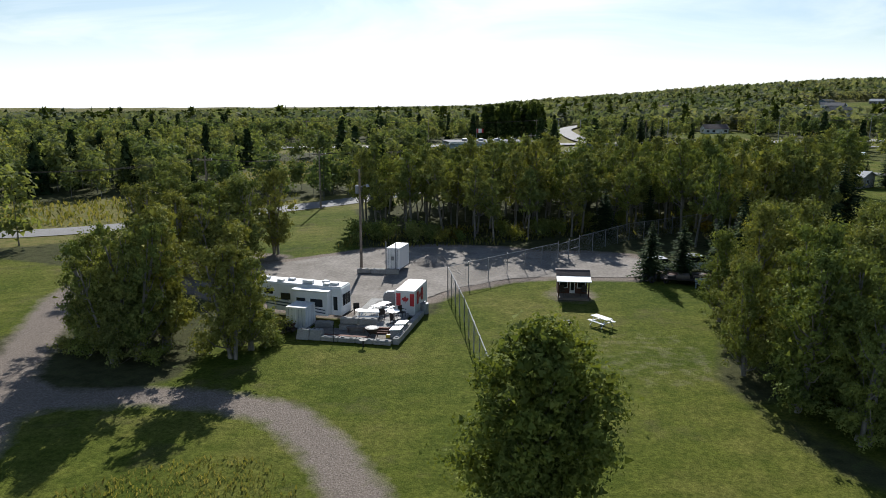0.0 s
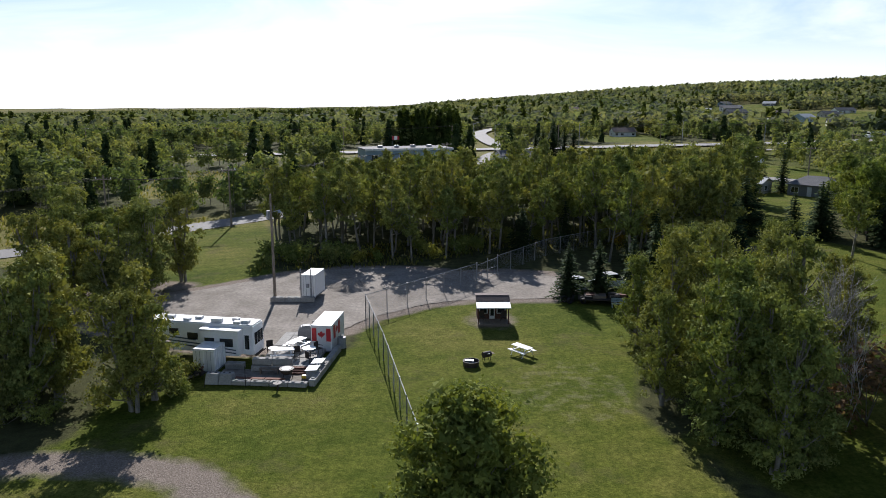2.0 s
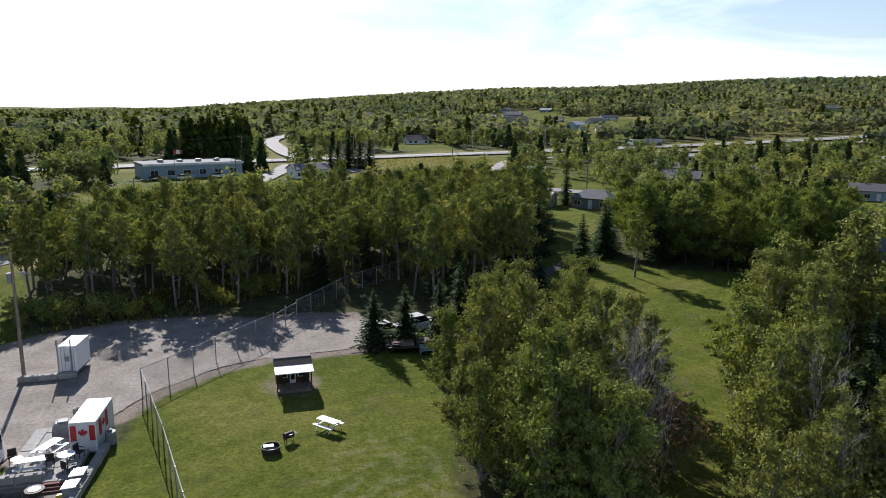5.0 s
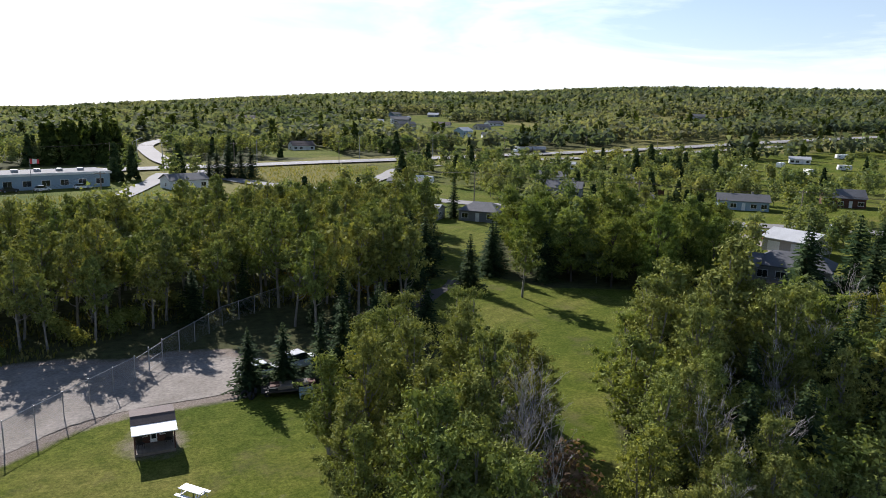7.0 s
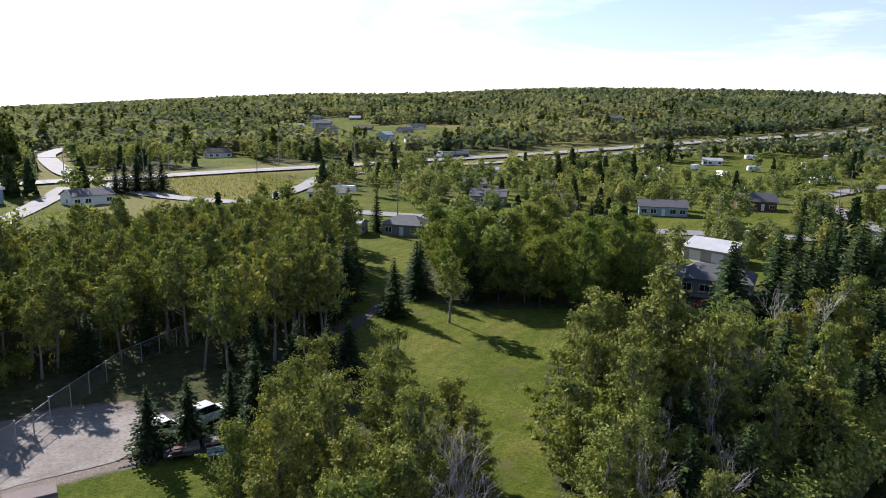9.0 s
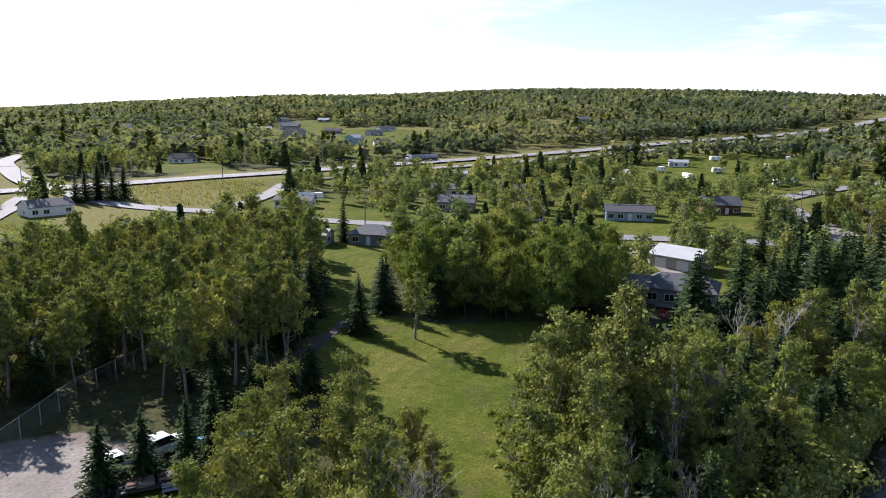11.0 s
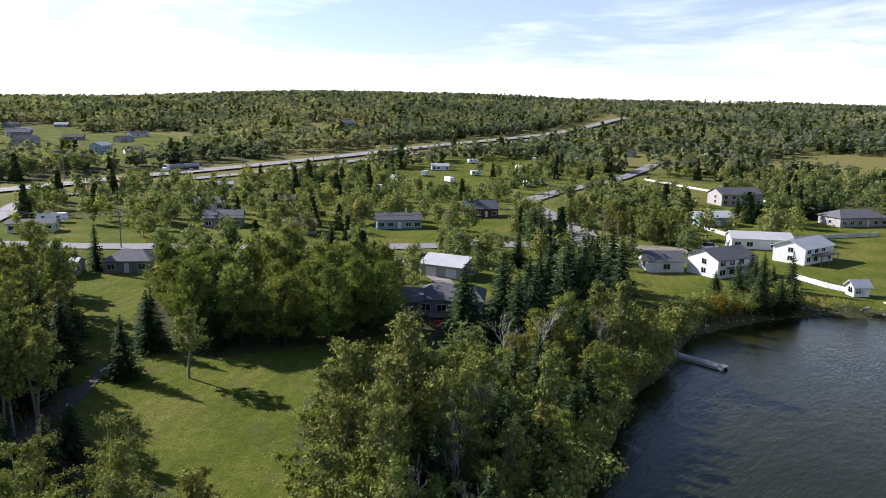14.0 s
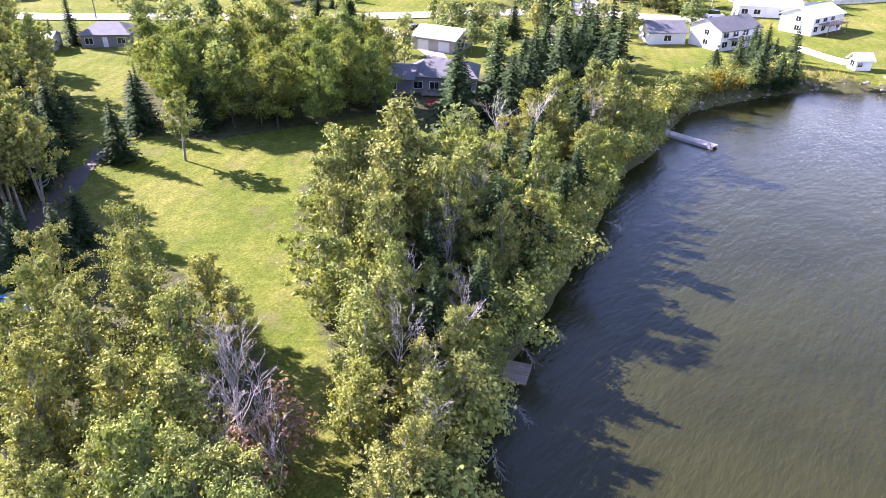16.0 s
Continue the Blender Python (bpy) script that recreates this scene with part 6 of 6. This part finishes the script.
bd_ = thing("bird_bath", "dark bowl on a short post in the grass", "bird bath", pose(-2.1, 69.35, 0))
part("post", rod((0, 0, 0), (0, 0, 0.45), 0.06), DARK, bd_)
part("bowl", rod((0, 0, 0.45), (0, 0, 0.55), 0.15, 0.32, 18), DARK, bd_)

# pole with a yard lamp
pl_ = thing("utility_pole", "tall wooden utility pole with a yard lamp", "utility pole", pose(-8.0, 93.3, 0))
part("pole", rod((0, 0, -0.1), (0, 0, 11.2), 0.17, 0.11, 12), WOOD_GREY, pl_)
arm = part("lamp_arm", rod((0, 0, 9.3), (0.9, -0.3, 9.6), 0.03), STEEL, pl_)
part("lamp_head", rod((0.9, -0.3, 9.65), (0.95, -0.32, 9.35), 0.10, 0.2, 14), STEEL, arm)
part("transformer", rod((-0.3, 0, 8.6), (-0.3, 0, 9.5), 0.2, sides=14), GREY, pl_)
# gravel heap
bm = bmesh.new()
bmesh.ops.create_cone(bm, cap_ends=True, cap_tris=True, segments=28, radius1=2.6, radius2=0.3, depth=0.9)
bmesh.ops.subdivide_edges(bm, edges=bm.edges[:], cuts=3, use_grid_fill=True)
for v in bm.verts:
    n3 = noise.noise(v.co * 0.8) * 0.35 + noise.noise(v.co * 2.6) * 0.14
    v.co += Vector((n3, n3 * 0.6, n3 * 0.8 if v.co.z > -0.4 else 0))
bmesh.ops.translate(bm, vec=(-0.8, 98.6, 0.42), verts=bm.verts)
tagged(part("soil_mound", bm, GRAVEL, None), "low mound of dumped grey gravel in the yard", "mound")

# garden shed with a porch
sh = thing("garden_shed", "brown board shed with a white porch roof and deck", "shed", pose(14.5, 84.4, 0.0, 0, 0, 1))
part("wall", box(-1.4, 1.7, 0.1, 1.4, 3.8, 2.05), WOOD_BROWN, sh)
rf = part("roof", prism([(-1.6, 0), (1.6, 0), (1.6, 0.09), (-1.6, 0.09)], 0, 2.55), SHINGLE_BROWN, sh)
rf.matrix_basis = pose(0, 1.55, 2.5, 0, 0, 0) @ pose(0, 0, 0, -10, 0, 0)
r2 = part("roof", box(-1.6, 0, 0, 1.6, 0.9, 0.08), SHINGLE_BROWN, sh)
r2.matrix_basis = pose(0, 0.85, 2.12) @ pose(0, 0, 0, 27, 0, 0)
pr = part("porch_roof", box(-1.6, 0, 0, 1.6, 1.5, 0.07, 0.01), WHITE_ROOF, sh, "white sheet porch roof")
pr.matrix_basis = pose(0, -0.45, 1.86) @ pose(0, 0, 0, 10, 0, 0)
dk = part("deck", box(-1.45, 0, 0.0, 1.45, 1.7, 0.2), WOOD_GREY, sh)
for i in range(18):
    part("deck_board", box(-1.45 + i * 0.161, -0.03, 0.2, -1.30 + i * 0.161, 1.68, 0.235, 0.004), WOOD_GREY, dk)
for x in (-1.4, 0.0, 1.4):
    if x:
        part("post", box(x - 0.05, 0.0, 0.2, x + 0.05, 0.1, 1.95), WOOD_BROWN, sh)
dr = part("door", box(-0.25, 1.64, 0.25, 0.25, 1.71, 1.85, 0.01), SIDING_WHITE, sh, "white glazed door")
part("pane", box(-0.16, 1.625, 0.55, 0.16, 1.65, 1.7), GLASS, dr)
for x in (-0.85, 0.85):
    w0 = part("window", box(x - 0.42, 1.66, 0.75, x + 0.42, 1.71, 1.6, 0.01), SIDING_WHITE, sh)
    part("pane", box(x - 0.34, 1.645, 0.83, x + 0.34, 1.68, 1.52), GLASS, w0)
garden_chair(pose(13.5, 85.3, 0.24, 0, 0, 20), DARK, "dark chair on the shed's deck")
garden_chair(pose(15.5, 85.4, 0.24, 0, 0, -20), DARK, "dark chair on the shed's deck")
# fire ring and log seat
fr = thing("fire_ring", "black steel fire ring on the lawn", "fire ring", pose(12.1, 74.4, 0))
b = bmesh.new()
bmesh.ops.create_cone(b, cap_ends=False, segments=28, radius1=0.62, radius2=0.66, depth=0.42)
bmesh.ops.translate(b, vec=(0, 0, 0.21), verts=b.verts)
bmesh.ops.solidify(b, geom=b.faces[:], thickness=0.04)
part("ring", b, DARK, fr)
part("ash_bed", rod((0, 0, 0.0), (0, 0, 0.12), 0.6, sides=24), GREY, fr)
part("grate", box(-0.5, -0.12, 0.4, 0.2, 0.3, 0.42), STEEL, fr)
gr = thing("charcoal_grill", "small black charcoal grill beside the fire ring", "grill", pose(13.4, 75.6, 0, 0, 0, 30))
part("barrel", rod((-0.35, 0, 0.5), (0.35, 0, 0.5), 0.24, sides=16), DARK, gr)
part("lid_handle", box(-0.15, -0.3, 0.6, 0.15, -0.24, 0.64), STEEL, gr)
for sx in (-0.28, 0.28):
    for sy in (-0.14, 0.14):
        part("leg", rod((sx, sy, 0), (sx, sy, 0.4), 0.025), DARK, gr)
part("shelf", box(0.32, -0.2, 0.5, 0.65, 0.2, 0.54), WOOD_GREY, gr)

# clutter under the spruces
pool = thing("swimming_pool", "round above-ground pool with a bright blue cover", "pool", pose(34.6, 96.4, 0))
part("wall", rod((0, 0, 0), (0, 0, 0.9), 2.1, sides=36), SIDING_BLUE, pool)
part("cover", rod((0, 0, 0.9), (0, 0, 0.95), 2.0, sides=36), TARP_BLUE, pool)
part("rim", rod((0, 0, 0.85), (0, 0, 0.92), 2.16, sides=36), WHITE, pool)
tagged(part("tarpaulin", box(31.2, 96.6, 0.02, 33.0, 98.2, 0.9, 0.25), TARP_BLUE, None), "bright blue tarpaulin over a stack", "tarpaulin")
tr = thing("flatbed_trailer", "low dark flatbed trailer loaded with timber", "trailer", pose(28.0, 92.0, 0.03, 0, 0, -7))
part("bed", box(-4.2, -0.9, 0.5, 4.2, 0.9, 0.62, 0.02), DARK, tr)
for i in range(26):
    x = rng.uniform(-4, 3.4)
    part("timber", box(x, rng.uniform(-0.8, 0.4), 0.62, x + rng.uniform(0.5, 1.4), rng.uniform(0.45, 0.85), rng.uniform(0.75, 1.2), 0.02), (WOOD_GREY, DARK, WOOD_BROWN, RUBBER)[i % 4], tr)
for sx in (-0.5, 0.5):
    wheel(tr, sx, -0.95, 0.34)
    wheel(tr, sx, 0.95, 0.34)
bn = thing("garden_bench", "pale blue painted bench under the spruces", "bench", pose(27.6, 90.7, 0, 0, 0, -8))
for i in range(3):
    part("seat_board", box(-0.7, -0.2 + i * 0.14, 0.42, 0.7, -0.08 + i * 0.14, 0.46, 0.006), SIDING_BLUE, bn)
    part("back_board", box(-0.7, 0.22, 0.55 + i * 0.15, 0.7, 0.25, 0.67 + i * 0.15, 0.006), SIDING_BLUE, bn)
for sx in (-0.6, 0.6):
    part("leg", box(sx - 0.05, -0.2, 0, sx + 0.05, 0.24, 0.42, 0.01), SIDING_BLUE, bn)
for i, (x, y) in enumerate(((22.4, 92.6), (22.9, 92.0), (23.4, 92.9), (24.3, 92.1))):
    tr = thing("old_tyre", "worn black tyre leaning in the grass", "tyre", pose(x, y, 0.02, 0, 0, 40 * i), "old tyres")
    bm = bmesh.new()
    bmesh.ops.create_cone(bm, cap_ends=False, segments=20, radius1=0.36, radius2=0.36, depth=0.22, matrix=pose(0, 0, 0.36, 90))
    bmesh.ops.solidify(bm, geom=bm.faces[:], thickness=0.12)
    part("tyre", bm, RUBBER, tr)


bn = thing("garden_bench", "red painted bench beside the low house", "bench", pose(102.6, 103.6, 0, 0, 0, -58))
for i in range(3):
    part("seat_board", box(-1.0, -0.3 + i * 0.2, 0.42, 1.0, -0.12 + i * 0.2, 0.47, 0.006), CAR_RED, bn)
    part("back_board", box(-1.0, 0.3, 0.6 + i * 0.2, 1.0, 0.34, 0.78 + i * 0.2, 0.006), CAR_RED, bn)
for sx in (-0.85, 0.85):
    part("leg", box(sx - 0.06, -0.28, -0.05, sx + 0.06, 0.3, 0.42, 0.01), CAR_RED, bn)


# ---- fence, poles, shore ----
def wire_panel(L, h):
    """A bay of chain link: crossing flat wires."""
    vs = []
    for s in (-1, 1):
        for i in range(int((L + h) / 0.16)):
            a = i * 0.16 - (h if s > 0 else 0)
            x0, x1 = a, a + h
            z0, z1 = (0.05, h) if s > 0 else (h, 0.05)
            t0, t1 = max(0, (0 - x0) / h), min(1, (L - x0) / h)
            if t1 <= t0:
                continue
            p, q = (x0 + t0 * h, z0 + t0 * (z1 - z0)), (x0 + t1 * h, z0 + t1 * (z1 - z0))
            vs += [(p[0] - 0.008, 0.003 * s, p[1]), (q[0] - 0.008, 0.003 * s, q[1]), (q[0] + 0.008, 0.003 * s, q[1]), (p[0] + 0.008, 0.003 * s, p[1])]
    me = bulk("wire_mesh", vs, np.arange(len(vs)).reshape(-1, 4))
    me.materials.append(STEEL)
    return me


def chain_fence(line, label, h=2.3, bay=3.0):
    ob = thing("chain_link_fence", label, "fence", pose(line[0][0], line[0][1], 0), "yard fences")
    x0, y0 = line[0]
    for (ax, ay), (bx, by) in zip(line, line[1:]):
        L = math.hypot(bx - ax, by - ay)
        n = max(1, round(L / bay))
        me = wire_panel(L / n, h)
        ang = math.degrees(math.atan2(by - ay, bx - ax))
        for i in range(n + 1):
            u = i / n
            px, py = ax + (bx - ax) * u - x0, ay + (by - ay) * u - y0
            part("post", rod((px, py, -0.1), (px, py, h + 0.08), 0.045, sides=8), STEEL, ob)
            if i < n:
                w = part("wire_mesh", me, STEEL, ob)
                w.matrix_basis = pose(px, py, 0, 0, 0, ang)
        part("top_rail", rod((ax - x0, ay - y0, h), (bx - x0, by - y0, h), 0.032, sides=6), STEEL, ob)
    return ob


chain_fence([(2.3, 87.0), (5.05, 75.5), (7.65, 63.0), (8.5, 59.0)], "galvanised chain-link fence running down the lawn")
chain_fence([(2.3, 87.0), (13.6, 100.6)], "galvanised chain-link fence along the gravel yard")
chain_fence([(16.3, 105.0), (23.6, 115.5), (37.0, 127.0), (46, 133)], "galvanised chain-link fence into the wood")
gt = thing("fence_gate", "tall galvanised pipe gate in the fence", "gate", pose(13.6, 100.6, 0, 0, 0, math.degrees(math.atan2(4.4, 2.7))))
for x in (0.0, 2.55, 5.15):
    part("gate_post", rod((x, 0, -0.1), (x, 0, 2.45), 0.06), STEEL, gt)
for a, b in ((0.1, 2.45), (2.65, 5.05)):
    for z in (0.2, 1.1, 2.1):
        part("gate_rail", rod((a, 0, z), (b, 0, z), 0.03), STEEL, gt)
    w = part("wire_mesh", wire_panel(b - a, 2.0), STEEL, gt)
    w.matrix_basis = pose(a, 0, 0.05)


def line_pole(x, y, h, lamp=False):
    ob = thing("utility_pole", "weathered wooden power pole with a crossarm" if not lamp else "tall grey street lamp beside the highway", "utility pole" if not lamp else "street lamp", pose(x, y, land_z(x, y)), "power poles" if not lamp else "street lamps")
    part("pole", rod((0, 0, -0.2), (0, 0, h), 0.17, 0.12), WOOD_GREY if not lamp else STEEL, ob)
    if lamp:
        part("lamp_arm", rod((0, 0, h), (1.8, 1.8, h + 0.5), 0.06), STEEL, ob)
        part("lamp_head", box(1.6, 1.6, h + 0.4, 2.4, 2.4, h + 0.6, 0.05), STEEL, ob)
    else:
        part("crossarm", box(-1.2, -0.06, h - 0.7, 1.2, 0.06, h - 0.55), WOOD_GREY, ob)
        for sx in (-1.1, 0, 1.1):
            part("insulator", rod((sx, 0, h - 0.55), (sx, 0, h - 0.3), 0.06), WHITE, ob)
    return ob


def wires(name, pts, hs, label):
    """Sagging wires from pole to pole."""
    ob = thing(name, label, "wires", pose(pts[0][0], pts[0][1], 0))
    for off in (-1.1, 0.0, 1.1):
        for (a, ha), (b, hb) in zip(zip(pts, hs), zip(pts[1:], hs[1:])):
            u = np.linspace(0, 1, 9)
            za, zb = land_z(*a) + ha - 0.35, land_z(*b) + hb - 0.35
            p = np.stack([a[0] + (b[0] - a[0]) * u + off - pts[0][0], a[1] + (b[1] - a[1]) * u - pts[0][1], za + (zb - za) * u - 4 * 0.9 * u * (1 - u)], 1)
            part("wire", bulk("wire", *tube(p, np.full(9, 0.025), 3)), DARK, ob)
    return ob


POLES = [(-120, 278), (-75, 284), (-30, 297), (12, 314), (56, 318), (104, 337), (152, 346), (200, 358), (255, 362), (310, 366)]
for x, y in POLES:
    line_pole(x, y, 11.5)
wires("power_line", POLES, [11.5] * len(POLES), "dark sagging power wires along the highway")
POLES2 = [(84, 236), (104, 206), (134, 173), (160, 146), (190, 117), (222, 139), (246, 166), (284, 184)]
for x, y in POLES2:
    line_pole(x, y, 9.5)
wires("power_line", POLES2, [9.5] * len(POLES2), "thin power wires beside the residential road")
WPOLES = [(-62, 100), (-40, 124), (-26, 138), (-8, 168), (10, 214)]
for x, y in WPOLES:
    line_pole(x, y, 10)
wires("power_line", WPOLES, [10] * len(WPOLES), "thin power wires beside the lane")
for x, y in ((30, 321), (70, 347), (22, 346), (125, 372), (170, 383), (20, 330)):
    line_pole(x, y, 11, True)

# archway over a drive, white garden fences
ar = thing("timber_archway", "pale timber archway over a driveway", "archway", pose(205, 122, 0, 0, 0, -45))
for sx in (-2.4, 2.4):
    part("post", rod((sx, 0, 0), (sx, 0, 4.2), 0.14), WOOD_GREY, ar)
part("beam", rod((-2.9, 0, 4.2), (2.9, 0, 4.2), 0.14), WOOD_GREY, ar)


def board_fence(line, label, h, bay=2.5, material=SIDING_WHITE):
    ob = thing("board_fence", label, "fence", pose(line[0][0], line[0][1], land_z(*line[0])), "board fences")
    for (ax, ay), (bx, by) in zip(line, line[1:]):
        L, ang = math.hypot(bx - ax, by - ay), math.degrees(math.atan2(by - ay, bx - ax))
        n = max(1, round(L / bay))
        for i in range(n):
            x, y = ax + (bx - ax) * i / n, ay + (by - ay) * i / n
            z = land_z(x, y) - land_z(*line[0])
            b = part("panel", box(0, -0.03, 0.05, L / n - 0.05, 0.03, h, 0.01), material, ob)
            b.matrix_basis = pose(x - line[0][0], y - line[0][1], z, 0, 0, ang)
            p = part("post", box(-0.07, -0.07, -0.1, 0.07, 0.07, h + 0.12), material, ob)
            p.matrix_basis = pose(x - line[0][0], y - line[0][1], z, 0, 0, ang)
    return ob


board_fence([(181, 68), (176, 61), (174, 56)], "low white board fence by the water", 1.1)
board_fence([(398, 190), (380, 184), (343, 130), (336, 123), (320, 100), (300, 60)], "long pale fence along the field", 1.0)
board_fence([(238, 106), (225, 92), (236, 80), (262, 62)], "white board fence round the garden", 1.1)
board_fence([(160, 222), (178, 212)], "brown board fence behind a garden", 1.8, material=WOOD_BROWN)

dk = thing("boat_dock", "weathered grey floating boat dock", "dock", pose(119.8, 73.4, -1.55, 0, 0, -100))
for i in range(24):
    part("plank", box(i * 0.42, -0.75, 0.12, i * 0.42 + 0.38, 0.75, 0.18, 0.008), DEADWOOD, dk)
for sy in (-0.7, 0.7):
    part("float", box(0.0, sy - 0.18, -0.35, 10.0, sy + 0.18, 0.11, 0.03), GREY, dk)
for sx in (3.0, 9.7):
    part("pile", rod((sx, -0.85, -1.2), (sx, -0.85, 0.7), 0.06), WOOD_GREY, dk)
rf_ = thing("moored_raft", "weathered plywood raft moored among branches", "raft", pose(56.6, 58.8, -1.72, 0, 0, 20))
for i in range(7):
    part("plank", box(-1.35 + i * 0.39, -1.1, 0.1, -0.99 + i * 0.39, 1.1, 0.16, 0.008), WOOD_GREY, rf_)
for sy in (-0.9, 0.9):
    part("float", box(-1.3, sy - 0.2, -0.2, 1.3, sy + 0.2, 0.1, 0.03), DARK, rf_)
jt = thing("boat_lift", "pale boat lift with a canopy at the landing", "boat lift", pose(170.5, 47.5, -1.6, 0, 0, -60))
part("canopy", box(-2.6, -1.3, 1.5, 2.6, 1.3, 1.7, 0.1), WHITE, jt)
for sx in (-2.3, 2.3):
    for sy in (-1.1, 1.1):
        part("post", rod((sx, sy, -1.0), (sx, sy, 1.5), 0.06), STEEL, jt)
# boulders on the bank, one mesh shared by all in each size
stones = []
for i in range(4):
    bm = bmesh.new()
    bmesh.ops.create_icosphere(bm, subdivisions=2, radius=0.5)
    for v in bm.verts:
        v.co *= 1 + 0.35 * noise.noise(v.co * 2.2 + Vector((i * 7.1, 0, 0)))
        v.co.z *= 0.7
    me = bpy.data.meshes.new("boulder")
    bm.to_mesh(me)
    bm.free()
    me.materials.append(ROCK)
    stones.append(me)
shore_pts = [(100, 70.5), (110, 70.2), (119, 71.8), (131, 73.5), (148, 67), (160, 59.6), (165.5, 50), (174, 40)]
d = np.r_[0, np.cumsum([math.dist(a, b) for a, b in zip(shore_pts, shore_pts[1:])])]
for i in range(110):
    s = rng.uniform(d[2] * 0.6, d[-1]) if i % 4 else rng.uniform(0, d[-1])
    x, y = np.interp(s, d, [p[0] for p in shore_pts]) + rng.normal(0, 0.5), np.interp(s, d, [p[1] for p in shore_pts]) + rng.normal(0, 0.5)
    k = rng.uniform(0.35, 0.85)
    ob = tagged(part("boulder", stones[i % 4], ROCK, None), "grey boulder on the lake bank", "rock", "boulders on the bank")
    ob.matrix_basis = pose(x, y, max(land_z(x, y), -2.0) + 0.05, 0, 0, rng.uniform(0, 360)) @ Matrix.Scale(k, 4)
# branches fallen into the water
for x, y, a in ((60, 60.5, -40), (63.5, 60.8, -20), (53.5, 57.4, -35), (48.5, 55.6, -50), (86, 65.3, -30)):
    ob = tagged(part("fallen_branch", BARES[0], DEADWOOD, None), "bare grey branch fallen over the water", "branch", "fallen branches")
    ob.matrix_basis = pose(x, y, -1.5, 78, 0, a) @ Matrix.Scale(0.42, 4)

# tall weeds and meadow grass
def tufts(name, pts, h, label, seed):
    r = np.random.default_rng(seed)
    n = len(pts)
    z = land(pts[:, 0], pts[:, 1])
    a, s = r.uniform(0, 6.28, n), h * r.uniform(0.5, 1.4, n)
    dx, dy = np.cos(a) * s * 0.3, np.sin(a) * s * 0.3
    lx, ly = r.normal(0, 0.25, n) * s, r.normal(0, 0.25, n) * s
    x, y = pts[:, 0], pts[:, 1]
    v = np.stack([np.stack([x - dx * 0.5, y - dy * 0.5, z - 0.03], 1), np.stack([x + dx * 0.5, y + dy * 0.5, z - 0.03], 1), np.stack([x + dx * 0.7 + lx, y + dy * 0.7 + ly, z + s], 1), np.stack([x - dx * 0.7 + lx, y - dy * 0.7 + ly, z + s * 0.8], 1)], 1)
    me = bulk(name, v.reshape(-1, 3), np.arange(4 * n).reshape(-1, 4))
    me.materials.append(WEEDS)
    return tagged(new(name, me), label, "grass", kind="stuff")


def in_shapes(n, shapes, seed, grow=0.0):
    r, out = np.random.default_rng(seed), []
    for s in shapes:
        p = np.array(s)
        c = r.uniform(p.min(0), p.max(0), (n, 2))
        out.append(c[side_of(s, c[:, 0], c[:, 1]) > grow])
    return np.concatenate(out)


tufts("weeds", in_shapes(5200, [FIELDS[6]], 31), 0.14, "tall dry weeds and grass beside the drive", 1)
tufts("meadow_grass", in_shapes(4200, [FIELDS[1], FIELDS[0], FIELDS[2]], 32), 0.6, "tall yellowing meadow grass", 2)
tufts("bank_grass", in_shapes(9000, [[(33, 50), (45, 56), (64, 62), (100, 71), (119, 73), (148, 68), (165, 52), (168, 58), (150, 76), (119, 80), (100, 78), (64, 68), (45, 64)]], 33), 0.5, "rough grass on the lake bank", 3)
tufts("wood_grass", in_shapes(7000, [[(-14, 105), (6, 110), (18, 118), (32, 121), (48, 112), (60, 135), (50, 142), (30, 140), (10, 128), (-14, 116)]], 34), 0.45, "rough grass under the aspens", 4)
